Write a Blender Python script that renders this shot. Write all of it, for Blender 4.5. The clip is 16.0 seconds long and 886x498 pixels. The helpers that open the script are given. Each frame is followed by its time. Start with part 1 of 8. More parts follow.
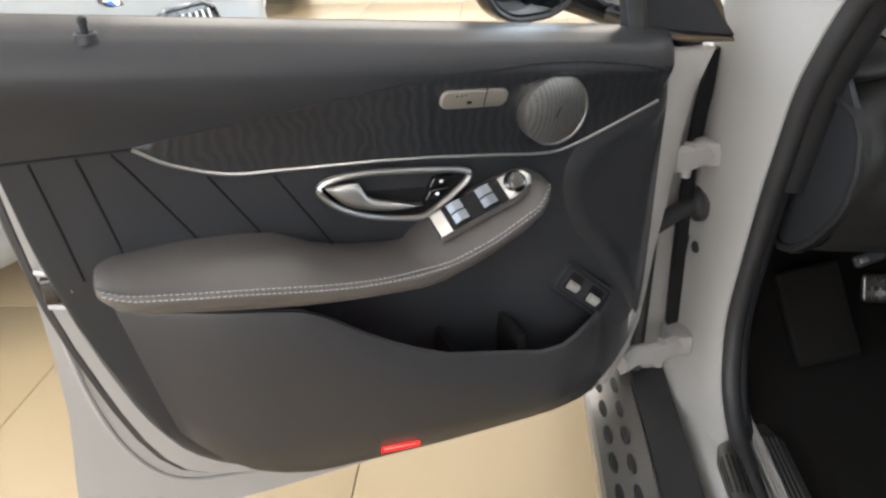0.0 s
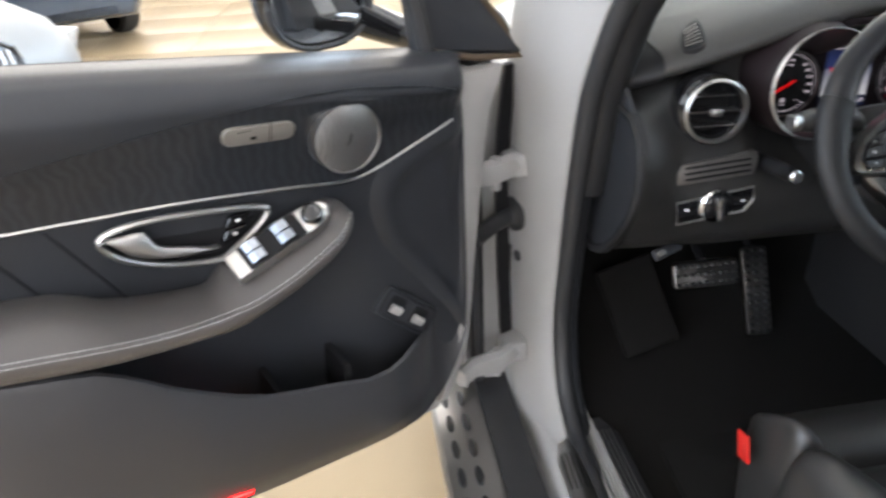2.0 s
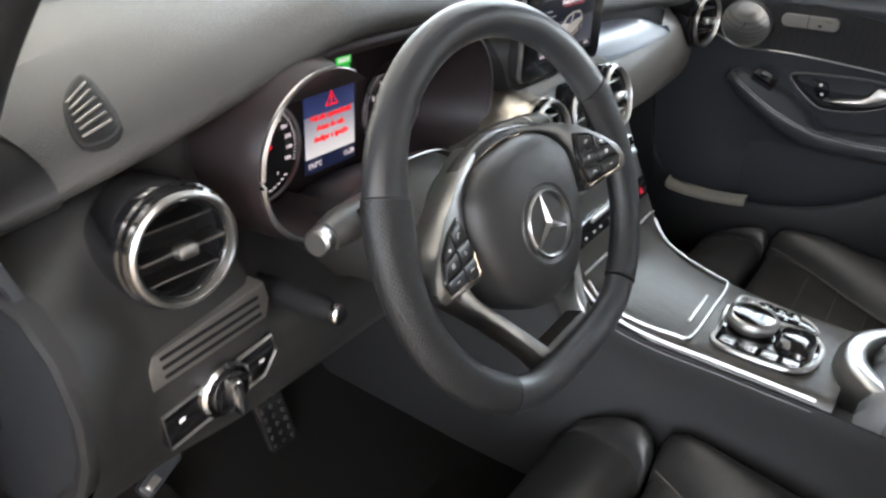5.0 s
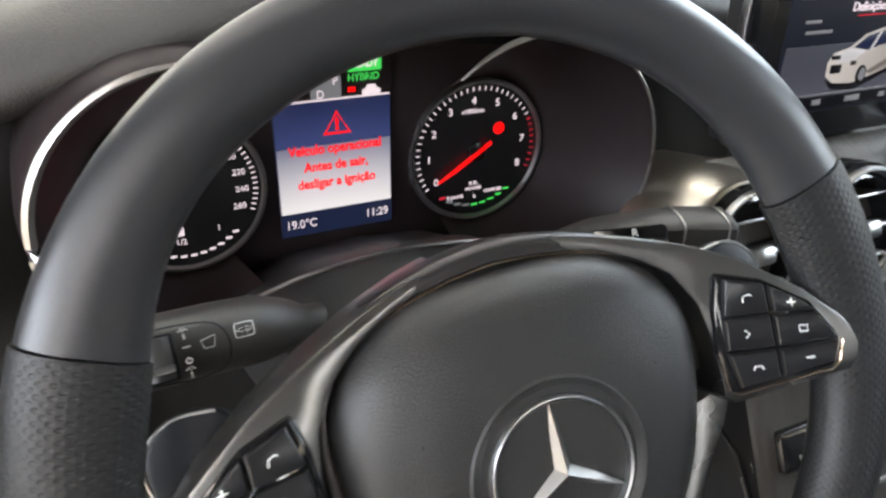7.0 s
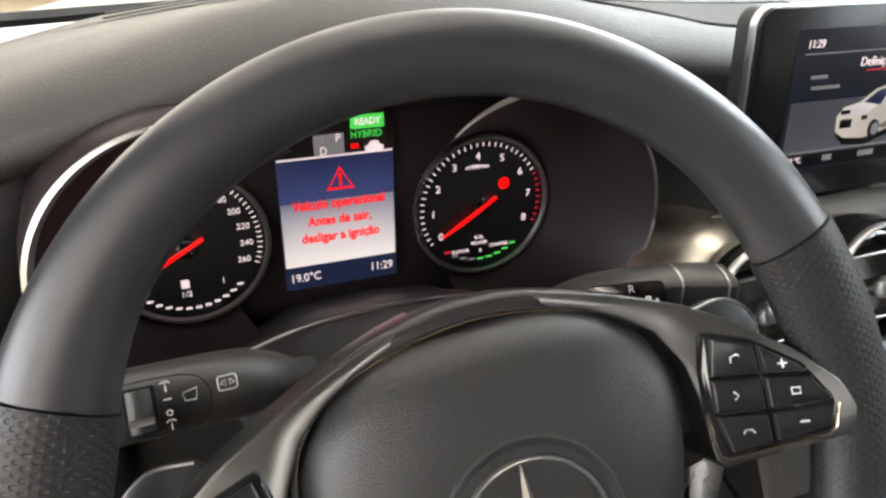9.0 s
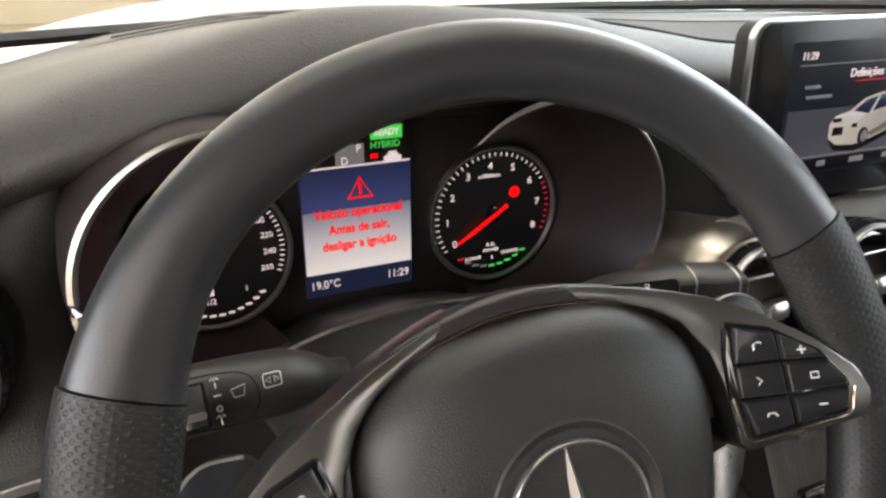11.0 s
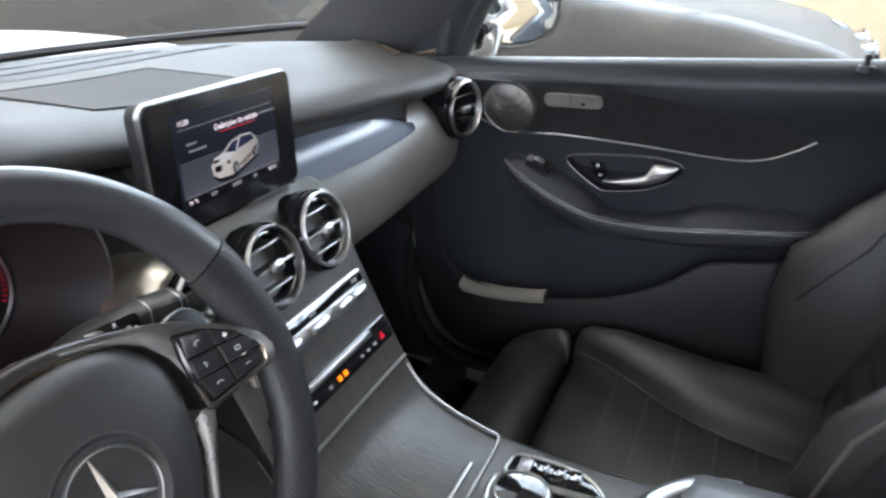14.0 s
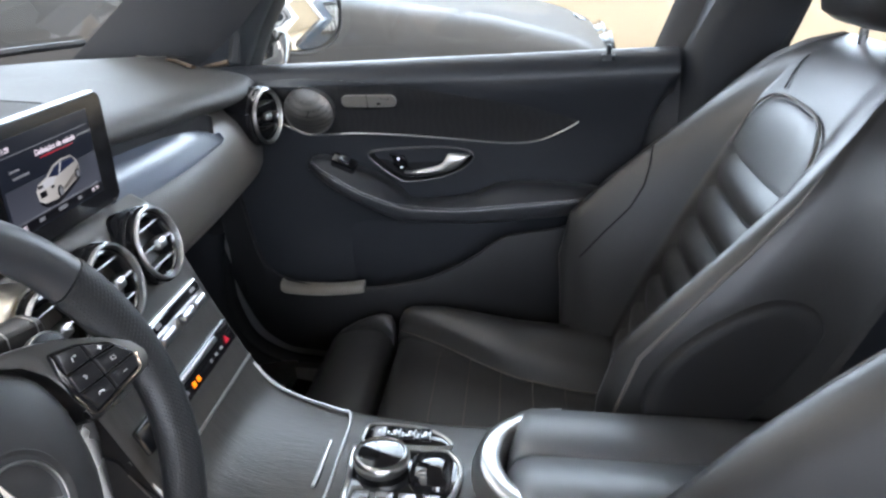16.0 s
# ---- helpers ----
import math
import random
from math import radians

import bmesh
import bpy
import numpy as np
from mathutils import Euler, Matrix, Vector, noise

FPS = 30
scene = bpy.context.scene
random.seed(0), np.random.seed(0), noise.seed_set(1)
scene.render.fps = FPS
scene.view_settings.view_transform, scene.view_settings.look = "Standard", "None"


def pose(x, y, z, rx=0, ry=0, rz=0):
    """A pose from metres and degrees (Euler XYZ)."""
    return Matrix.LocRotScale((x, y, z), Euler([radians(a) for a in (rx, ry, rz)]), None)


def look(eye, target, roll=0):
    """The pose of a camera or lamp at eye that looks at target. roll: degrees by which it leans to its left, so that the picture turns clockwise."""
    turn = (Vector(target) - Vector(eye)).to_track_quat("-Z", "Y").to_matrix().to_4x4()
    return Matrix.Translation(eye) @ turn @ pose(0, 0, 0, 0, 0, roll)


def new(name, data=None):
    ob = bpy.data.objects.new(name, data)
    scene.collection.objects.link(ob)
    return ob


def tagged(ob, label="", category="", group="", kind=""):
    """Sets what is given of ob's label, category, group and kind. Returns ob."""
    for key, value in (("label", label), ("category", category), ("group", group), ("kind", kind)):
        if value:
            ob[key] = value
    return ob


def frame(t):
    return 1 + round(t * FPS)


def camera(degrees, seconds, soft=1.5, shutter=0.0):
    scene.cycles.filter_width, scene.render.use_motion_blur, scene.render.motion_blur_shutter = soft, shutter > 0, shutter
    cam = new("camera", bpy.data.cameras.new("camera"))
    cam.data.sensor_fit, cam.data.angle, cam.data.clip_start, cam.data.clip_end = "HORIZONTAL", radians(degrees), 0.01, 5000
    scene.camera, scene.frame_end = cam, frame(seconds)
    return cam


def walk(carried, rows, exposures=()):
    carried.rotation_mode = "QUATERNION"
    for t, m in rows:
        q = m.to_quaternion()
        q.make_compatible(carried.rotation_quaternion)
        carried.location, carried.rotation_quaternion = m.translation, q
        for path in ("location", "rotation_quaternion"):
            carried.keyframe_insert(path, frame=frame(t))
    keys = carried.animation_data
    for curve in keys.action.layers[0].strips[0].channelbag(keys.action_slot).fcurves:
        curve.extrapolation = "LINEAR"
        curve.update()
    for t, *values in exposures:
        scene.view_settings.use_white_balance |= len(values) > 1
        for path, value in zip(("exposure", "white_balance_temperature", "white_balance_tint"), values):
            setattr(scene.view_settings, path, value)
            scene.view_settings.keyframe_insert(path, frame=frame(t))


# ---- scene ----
cam = camera(62.6, 16.0, 2.5, 0.4)
PATH = [
    (0, (-1.233, -0.185, 1.343), (-1.367, 1.573, 0.4), -1.5),
    (0.5, (-1.213, -0.201, 1.355), (-1.365, 1.569, 0.436), -2.2),
    (1, (-1.191, -0.203, 1.352), (-1.313, 1.578, 0.451), -2.8),
    (1.5, (-1.169, -0.191, 1.352), (-1.198, 1.593, 0.448), -3.1),
    (2, (-1.141, -0.17, 1.349), (-0.931, 1.598, 0.437), -2.5),
    (2.5, (-1.113, -0.096, 1.35), (-0.542, 1.587, 0.434), -2.1),
    (3, (-1.111, 0.026, 1.355), (-0.163, 1.528, 0.435), -2.2),
    (3.5, (-1.084, 0.122, 1.348), (0.169, 1.365, 0.407), -1.9),
    (6, (-0.699, 0.429, 1.284), (0.766, 1.366, 0.296), 3.9),
    (6.5, (-0.566, 0.414, 1.258), (0.474, 1.789, 0.244), 1.6),
    (7, (-0.487, 0.445, 1.227), (0.261, 2.03, 0.264), 1.5),
    (7.5, (-0.449, 0.446, 1.222), (0.195, 2.1, 0.3), 0.3),
    (8, (-0.451, 0.439, 1.226), (0.202, 2.112, 0.345), 0.2),
    (8.5, (-0.455, 0.435, 1.23), (0.202, 2.119, 0.374), 0.2),
    (11, (-0.495, 0.427, 1.226), (0.239, 2.115, 0.443), 0.2),
    (11.5, (-0.507, 0.385, 1.237), (0.465, 1.958, 0.475), 0.1),
    (12, (-0.524, 0.349, 1.258), (0.662, 1.771, 0.503), 0.1),
    (12.5, (-0.534, 0.328, 1.278), (0.803, 1.607, 0.519), 0.2),
    (13, (-0.539, 0.317, 1.289), (0.936, 1.429, 0.524), 0.5),
    (13.5, (-0.556, 0.309, 1.303), (1.038, 1.226, 0.517), 0.3),
    (14, (-0.582, 0.304, 1.321), (1.098, 1.029, 0.514), 0.2),
    (14.5, (-0.603, 0.303, 1.331), (1.137, 0.855, 0.515), 0.3),
    (15, (-0.625, 0.306, 1.334), (1.158, 0.709, 0.522), 0.3),
    (15.5, (-0.648, 0.311, 1.338), (1.16, 0.593, 0.531), 0.1),
    (16, (-0.671, 0.323, 1.339), (1.151, 0.509, 0.537), -0.2),
]
walk(cam, [(t, look(eye, target, roll)) for t, eye, target, roll in PATH], [(0.0, 0.82, 6750, 12), (0.7, 0.73, 6500, 12), (1.5, 0.84, 6400, 13), (2.5, 1.17, 6550, 14), (3.5, 1.22, 6950, 16), (6.0, 1.76, 6750, 14), (7.0, 1.68, 6800, 14), (8.0, 1.72, 7100, 15), (11.0, 1.41, 7350, 16), (12.5, 1.36, 6800, 15), (14.0, 1.58, 6450, 15), (16.0, 1.58, 6300, 16)])

# ---- world and light ----
world = bpy.data.worlds.new("world")
scene.world = world
world.use_nodes = True
world.node_tree.nodes["Background"].inputs[0].default_value = (0.75, 0.82, 0.9, 1)
world.node_tree.nodes["Background"].inputs[1].default_value = 0.3


def area_lamp(name, at, target, w, h, power, colour):
    data = bpy.data.lights.new(name, "AREA")
    data.shape, data.size, data.size_y, data.energy, data.color = "RECTANGLE", w, h, power, colour
    ob = new(name, data)
    ob.matrix_world = look(at, target)
    return ob


# ---- geometry helpers ----
def V(*a):
    return Vector(a)


def spline(pts, n=6, loop=False):
    """Catmull-Rom curve through pts."""
    p = [Vector(q) for q in pts]
    out, m = [], len(p)
    for i in range(m if loop else m - 1):
        if loop:
            a, b, c, d = (p[(i + k) % m] for k in (-1, 0, 1, 2))
        else:
            b, c = p[i], p[i + 1]
            a = p[i - 1] if i else b * 2 - c
            d = p[i + 2] if i + 2 < m else c * 2 - b
        for k in range(n):
            t = k / n
            out.append(0.5 * (2 * b + (c - a) * t + (2 * a - 5 * b + 4 * c - d) * t * t + (3 * b - a - 3 * c + d) * t ** 3))
    if not loop:
        out.append(p[-1])
    return out


def curve1(xs, ys, x):
    """A smooth value at x of the function through (xs, ys)."""
    if x <= xs[0]:
        return ys[0]
    if x >= xs[-1]:
        return ys[-1]
    i = max(k for k in range(len(xs) - 1) if xs[k] <= x)

    def slope(k):
        if k == 0 or k == len(xs) - 1:
            return 0.0
        d0, d1 = (ys[k] - ys[k - 1]) / (xs[k] - xs[k - 1]), (ys[k + 1] - ys[k]) / (xs[k + 1] - xs[k])
        return 0.0 if d0 * d1 <= 0 else 2 * d0 * d1 / (d0 + d1)

    h = xs[i + 1] - xs[i]
    t = (x - xs[i]) / h
    return ((1 + 2 * t) * (1 - t) ** 2 * ys[i] + t * (1 - t) ** 2 * h * slope(i)
            + t * t * (3 - 2 * t) * ys[i + 1] + t * t * (t - 1) * h * slope(i + 1))


def loft(rings, closed=True, caps=True, loop=False, bm=None):
    """A skin over rings with equal numbers of points."""
    bm = bm or bmesh.new()
    grid = [[bm.verts.new(p) for p in ring] for ring in rings]
    n, m = len(rings[0]), len(rings)
    for i in range(m if loop else m - 1):
        a, b = grid[i], grid[(i + 1) % m]
        for j in range(n if closed else n - 1):
            bm.faces.new((a[j], a[(j + 1) % n], b[(j + 1) % n], b[j]))
    if caps and closed and not loop:
        bm.faces.new(list(reversed(grid[0])))
        bm.faces.new(grid[-1])
    return bm


def tube(path, radius, n=8, loop=False, bm=None, flat=1.0, up=(0, 0, 1)):
    """A round or oval bar along a path. radius: a number or a list."""
    p = [Vector(q) for q in path]
    rings = []
    for i, q in enumerate(p):
        if loop:
            d = p[(i + 1) % len(p)] - p[i - 1]
        else:
            d = p[min(i + 1, len(p) - 1)] - p[max(i - 1, 0)]
        d.normalize()
        s = d.cross(Vector(up))
        if s.length < 1e-3:
            s = d.cross(Vector((1, 0.2, 0)))
        s.normalize()
        w = s.cross(d)
        r = radius[i] if isinstance(radius, (list, tuple)) else radius
        rings.append([q + r * (math.cos(a) * s + flat * math.sin(a) * w) for a in (2 * math.pi * k / n for k in range(n))])
    return loft(rings, loop=loop, bm=bm)


def lathe(profile, n=32, m=Matrix(), bm=None, caps=False):
    """A turned shape: profile of (radius, height) about z, laid by m."""
    rings = [[m @ V(max(r, 1e-4) * math.cos(a), max(r, 1e-4) * math.sin(a), h) for a in (2 * math.pi * k / n for k in range(n))] for r, h in profile]
    return loft(rings, caps=caps, bm=bm)


def inset(outline, d):
    """The closed 2D outline moved inwards by d."""
    n = len(outline)
    area = sum(outline[i][0] * outline[(i + 1) % n][1] - outline[(i + 1) % n][0] * outline[i][1] for i in range(n))
    s = 1 if area > 0 else -1
    out = []
    for i in range(n):
        (ax, ay), (bx, by), (cx, cy) = outline[i - 1][:2], outline[i][:2], outline[(i + 1) % n][:2]
        t = Vector((cx - ax, cy - ay))
        t.normalize()
        out.append((bx - s * t.y * d, by + s * t.x * d))
    return out


def slab(outline, low, high, m=Matrix(), edge=0.003, bm=None):
    """A plate with a rounded upper edge: 2D outline, from height low to high, laid by m."""
    rings = [outline, outline, inset(outline, edge * 0.3), inset(outline, edge)]
    hs = [low, high - edge, high - edge * 0.3, high]
    return loft([[m @ V(p[0], p[1], h) for p in ring] for ring, h in zip(rings, hs)], bm=bm)


def rounded(w, h, r, n=5, cx=0.0, cy=0.0):
    """The outline of a rounded rectangle."""
    out = []
    for k, (sx, sy) in enumerate(((1, 1), (-1, 1), (-1, -1), (1, -1))):
        for i in range(n + 1):
            a = math.pi / 2 * (k + i / n)
            out.append((cx + sx * (w / 2 - r) + r * math.cos(a), cy + sy * (h / 2 - r) + r * math.sin(a)))
    return out


def box(c, s, bevel=0.004, m=Matrix(), bm=None):
    """A bevelled box of size s about c."""
    r = min(bevel, min(s) / 2.2)
    o = rounded(s[0], s[1], r, 2, c[0], c[1])
    z0, z1 = c[2] - s[2] / 2, c[2] + s[2] / 2
    rings = [inset(o, r), inset(o, r * 0.3), o, o, inset(o, r * 0.3), inset(o, r)]
    hs = [z0, z0 + 0.3 * r, z0 + r, z1 - r, z1 - 0.3 * r, z1]
    return loft([[m @ V(p[0], p[1], h) for p in ring] for ring, h in zip(rings, hs)], bm=bm)


def facing(p, n, up=(0, 0, 1)):
    """A frame at p whose z looks along n, with x level."""
    z = Vector(n).normalized()
    x = Vector(up).cross(z).normalized()
    y = z.cross(x)
    return Matrix(((x.x, y.x, z.x, p[0]), (x.y, y.y, z.y, p[1]), (x.z, y.z, z.z, p[2]), (0, 0, 0, 1)))


def mesh_of(name, bm, material, smooth=40):
    bmesh.ops.remove_doubles(bm, verts=bm.verts, dist=1e-5)
    bmesh.ops.recalc_face_normals(bm, faces=bm.faces)
    data = bpy.data.meshes.new(name)
    bm.to_mesh(data)
    bm.free()
    data.materials.append(material)
    data.shade_smooth()
    data.set_sharp_from_angle(angle=radians(smooth))
    return data


def thing(name, at, label, category, group="", kind=""):
    """An empty at the base of a thing, to hold its parts."""
    ob = new(name)
    ob.location = at
    ob.empty_display_size = 0.05
    return tagged(ob, label, category, group, kind)


def part(name, bm, material, parent, label="", smooth=40):
    """Links a bmesh, in world places, as one mesh under a thing or a part."""
    ob = new(name, mesh_of(name, bm, material, smooth))
    ob.parent = parent
    if parent.type == "EMPTY":
        ob.matrix_parent_inverse = Matrix.Translation(-parent.location)
    return tagged(ob, label)


def single(name, bm, material, label, category, group="", kind="", smooth=40):
    """A thing of one mesh."""
    return tagged(new(name, mesh_of(name, bm, material, smooth)), label, category, group, kind)


def letters(name, body, size, m, material, parent, label="", depth=0.0003, align="CENTER", squeeze=1.0, bold=0.0):
    """Raised lettering in the built-in font, centred at m."""
    data = bpy.data.curves.new(name, "FONT")
    data.body, data.size, data.align_x, data.align_y, data.extrude = body, size, align, "CENTER", depth
    data.offset = bold
    ob = bpy.data.objects.new(name, data)
    scene.collection.objects.link(ob)
    bpy.context.view_layer.update()
    me = bpy.data.meshes.new_from_object(ob.evaluated_get(bpy.context.evaluated_depsgraph_get()))
    bpy.data.objects.remove(ob)
    me.transform(m @ Matrix.Diagonal((squeeze, 1, 1, 1)))
    me.materials.clear()
    me.materials.append(material)
    out = new(name, me)
    out.parent = parent
    if parent.type == "EMPTY":
        out.matrix_parent_inverse = Matrix.Translation(-parent.location)
    return tagged(out, label)


# ---- materials ----
def material(name, colour, rough=0.5, metal=0.0, grain=0.0, scale=300.0, vary=0.15, coat=0.0, kind="noise", stretch=(1, 1, 1), rough_vary=0.08, vscale=6.0):
    mat = bpy.data.materials.new(name)
    mat.use_nodes = True
    nt = mat.node_tree
    b = nt.nodes["Principled BSDF"]
    co = nt.nodes.new("ShaderNodeTexCoord")
    mp = nt.nodes.new("ShaderNodeMapping")
    mp.inputs["Scale"].default_value = stretch
    nt.links.new(co.outputs["Object"], mp.inputs["Vector"])
    big = nt.nodes.new("ShaderNodeTexNoise")
    big.inputs["Scale"].default_value, big.inputs["Detail"].default_value = vscale, 5
    nt.links.new(mp.outputs["Vector"], big.inputs["Vector"])
    ramp = nt.nodes.new("ShaderNodeMix")
    ramp.data_type = "RGBA"
    ramp.inputs[6].default_value = (*[c * (1 - vary) for c in colour], 1)
    ramp.inputs[7].default_value = (*[min(c * (1 + vary), 1) for c in colour], 1)
    nt.links.new(big.outputs["Fac"], ramp.inputs[0])
    nt.links.new(ramp.outputs[2], b.inputs["Base Color"])
    rr = nt.nodes.new("ShaderNodeMapRange")
    rr.inputs[3].default_value, rr.inputs[4].default_value = max(rough - rough_vary, 0.02), rough + rough_vary
    nt.links.new(big.outputs["Fac"], rr.inputs[0])
    nt.links.new(rr.outputs[0], b.inputs["Roughness"])
    b.inputs["Metallic"].default_value = metal
    b.inputs["Coat Weight"].default_value = coat
    b.inputs["Coat Roughness"].default_value = 0.05
    if grain:
        if kind == "noise":
            fine = nt.nodes.new("ShaderNodeTexNoise")
            fine.inputs["Detail"].default_value = 3
            out = fine.outputs["Fac"]
        else:
            fine = nt.nodes.new("ShaderNodeTexVoronoi")
            out = fine.outputs["Distance"]
        fine.inputs["Scale"].default_value = scale
        nt.links.new(mp.outputs["Vector"], fine.inputs["Vector"])
        bump = nt.nodes.new("ShaderNodeBump")
        bump.inputs["Strength"].default_value, bump.inputs["Distance"].default_value = grain, 0.001
        nt.links.new(out, bump.inputs["Height"])
        nt.links.new(bump.outputs["Normal"], b.inputs["Normal"])
    return mat


def glow(name, colour, strength):
    mat = bpy.data.materials.new(name)
    mat.use_nodes = True
    b = mat.node_tree.nodes["Principled BSDF"]
    b.inputs["Base Color"].default_value = (*[c * 0.2 for c in colour], 1)
    b.inputs["Emission Color"].default_value = (*colour, 1)
    b.inputs["Emission Strength"].default_value = strength
    b.inputs["Roughness"].default_value = 0.3
    b.inputs["Specular IOR Level"].default_value = 0.15
    return mat


def pane_glass(name, tint=(0.92, 0.96, 0.95)):
    """Thin clear glass: see-through with a glossy skin."""
    mat = bpy.data.materials.new(name)
    mat.use_nodes = True
    nt = mat.node_tree
    nt.nodes.remove(nt.nodes["Principled BSDF"])
    clear, shine, mix, face, power, scale = (nt.nodes.new(k) for k in ("ShaderNodeBsdfTransparent", "ShaderNodeBsdfGlossy", "ShaderNodeMixShader", "ShaderNodeLayerWeight", "ShaderNodeMath", "ShaderNodeMath"))
    clear.inputs[0].default_value = (*tint, 1)
    shine.inputs["Roughness"].default_value = 0.02
    face.inputs[0].default_value = 0.5
    power.operation, power.inputs[1].default_value = "POWER", 5.0
    scale.operation, scale.inputs[1].default_value, scale.inputs[2].default_value = "MULTIPLY_ADD", 0.85, 0.05
    nt.links.new(face.outputs["Facing"], power.inputs[0])
    nt.links.new(power.outputs[0], scale.inputs[0])
    nt.links.new(scale.outputs[0], mix.inputs[0])
    nt.links.new(clear.outputs[0], mix.inputs[1])
    nt.links.new(shine.outputs[0], mix.inputs[2])
    nt.links.new(mix.outputs[0], nt.nodes["Material Output"].inputs[0])
    return mat


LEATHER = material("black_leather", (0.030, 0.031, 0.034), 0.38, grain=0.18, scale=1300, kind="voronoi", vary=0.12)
SEAT_LEATHER = material("seat_leather", (0.022, 0.0212, 0.0208), 0.37, grain=0.16, scale=1100, kind="voronoi", vary=0.15)
SOFT = material("soft_black_plastic", (0.0240, 0.0258, 0.0297), 0.40, grain=0.15, scale=1500, vary=0.1)
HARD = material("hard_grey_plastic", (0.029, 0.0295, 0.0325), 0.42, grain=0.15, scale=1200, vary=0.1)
DARK = material("dark_recess", (0.010, 0.010, 0.011), 0.6, grain=0.1, scale=800)
GLOSS = material("piano_black", (0.008, 0.008, 0.009), 0.08, coat=0.5, rough_vary=0.03)
RUBBER = material("black_rubber", (0.019, 0.0195, 0.021), 0.55, grain=0.1, scale=500)
CARPET = material("black_carpet", (0.006, 0.0055, 0.005), 0.95, grain=1.0, scale=900)
CHROME = material("chrome", (0.66, 0.66, 0.67), 0.13, 1.0, vary=0.03, rough_vary=0.04)
SATIN = material("satin_aluminium", (0.46, 0.455, 0.44), 0.33, 1.0, vary=0.05, grain=0.05, scale=900)
BRUSHED = material("brushed_silver", (0.50, 0.49, 0.475), 0.38, 1.0, vary=0.06)
PAINT = material("white_paint", (0.31, 0.306, 0.299), 0.42, coat=0.06, vary=0.01, rough_vary=0.015)
PAINT.node_tree.nodes["Principled BSDF"].inputs["Specular IOR Level"].default_value = 0.22
PALE = material("pale_button_plastic", (0.34, 0.32, 0.29), 0.4, 0.6, vary=0.05)
# Pale tone carries the light that falls on the dark pocket's lip.
LIP_HIGHLIGHT = material("pocket_lip_highlight", (0.20, 0.18, 0.15), 0.45, vary=0.08)
WHITE_MARK = material("white_print", (0.75, 0.75, 0.75), 0.5)
THREAD = material("pale_thread", (0.36, 0.36, 0.36), 0.8)
GLASS = pane_glass("clear_glass")
MIRROR = material("mirror_glass", (0.86, 0.88, 0.88), 0.02, 1.0, vary=0.01, rough_vary=0.01)
HEADLINER = material("grey_headliner", (0.42, 0.41, 0.39), 0.9, grain=0.4, scale=900)
RED_LAMP = glow("red_lamp", (1.0, 0.004, 0.004), 3.0)
LAMP_CORE = glow("lamp_core", (1.0, 0.035, 0.03), 6.0)
RED_PLASTIC = material("red_plastic", (0.5, 0.02, 0.015), 0.35)
DASH_LEATHER = material("dash_leather", (0.050, 0.049, 0.047), 0.60, grain=0.35, scale=750, kind="voronoi", vary=0.1)

BARREL = material("champagne_metal", (0.46, 0.42, 0.36), 0.30, 1.0, vary=0.05)
DISPLAY_FACE = material("dark_display_glass", (0.007, 0.007, 0.008), 0.22, rough_vary=0.03)
KEY_BLACK = material("key_black", (0.012, 0.012, 0.013), 0.32, vary=0.1)
WING_DARK = material("dark_satin_band", (0.075, 0.072, 0.072), 0.34, 0.85, vary=0.06)
SPOKE_SILVER = material("spoke_silver", (0.40, 0.398, 0.395), 0.31, 1.0, vary=0.05)
WING_SILVER = material("wing_silver", (0.28, 0.277, 0.274), 0.30, 1.0, vary=0.05)
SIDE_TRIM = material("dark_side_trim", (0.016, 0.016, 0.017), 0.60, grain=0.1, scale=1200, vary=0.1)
# Black leather raised in tone for the light on the open door's armrest.
ARM_LEATHER_LIT = material("armrest_leather_lit", (0.074, 0.068, 0.065), 0.40, grain=0.2, scale=1300, kind="voronoi", vary=0.1)
STALK_PLASTIC = material("stalk_plastic", (0.040, 0.038, 0.036), 0.42, grain=0.15, scale=1400, vary=0.1)
SWITCH_METAL = material("switch_metal", (0.17, 0.185, 0.21), 0.22, 1.0, vary=0.04)
LID_LEATHER = material("armrest_lid_leather", (0.070, 0.072, 0.076), 0.42, grain=0.16, scale=1200, kind="voronoi", vary=0.1)
HUB_LEATHER = material("airbag_cover_vinyl", (0.017, 0.0165, 0.0165), 0.46, grain=0.2, scale=1300, kind="voronoi", vary=0.1)
SWITCH_SILVER = material("bright_switch_plastic", (0.52, 0.51, 0.49), 0.28, 0.55, vary=0.03)
LID_LEATHER.node_tree.nodes["Principled BSDF"].inputs["Specular IOR Level"].default_value = 0.95
SEAT_LEATHER.node_tree.nodes["Principled BSDF"].inputs["Specular IOR Level"].default_value = 0.60
SOFT.node_tree.nodes["Principled BSDF"].inputs["Specular IOR Level"].default_value = 0.30
DARK.node_tree.nodes["Principled BSDF"].inputs["Specular IOR Level"].default_value = 0.15
for m_ in (DASH_LEATHER, SIDE_TRIM):
    m_.node_tree.nodes["Principled BSDF"].inputs["Specular IOR Level"].default_value = 0.28

# ---- doors ----
WOOD = material("black_ash_wood", (0.022, 0.021, 0.021), 0.34, vary=0.3, vscale=14)


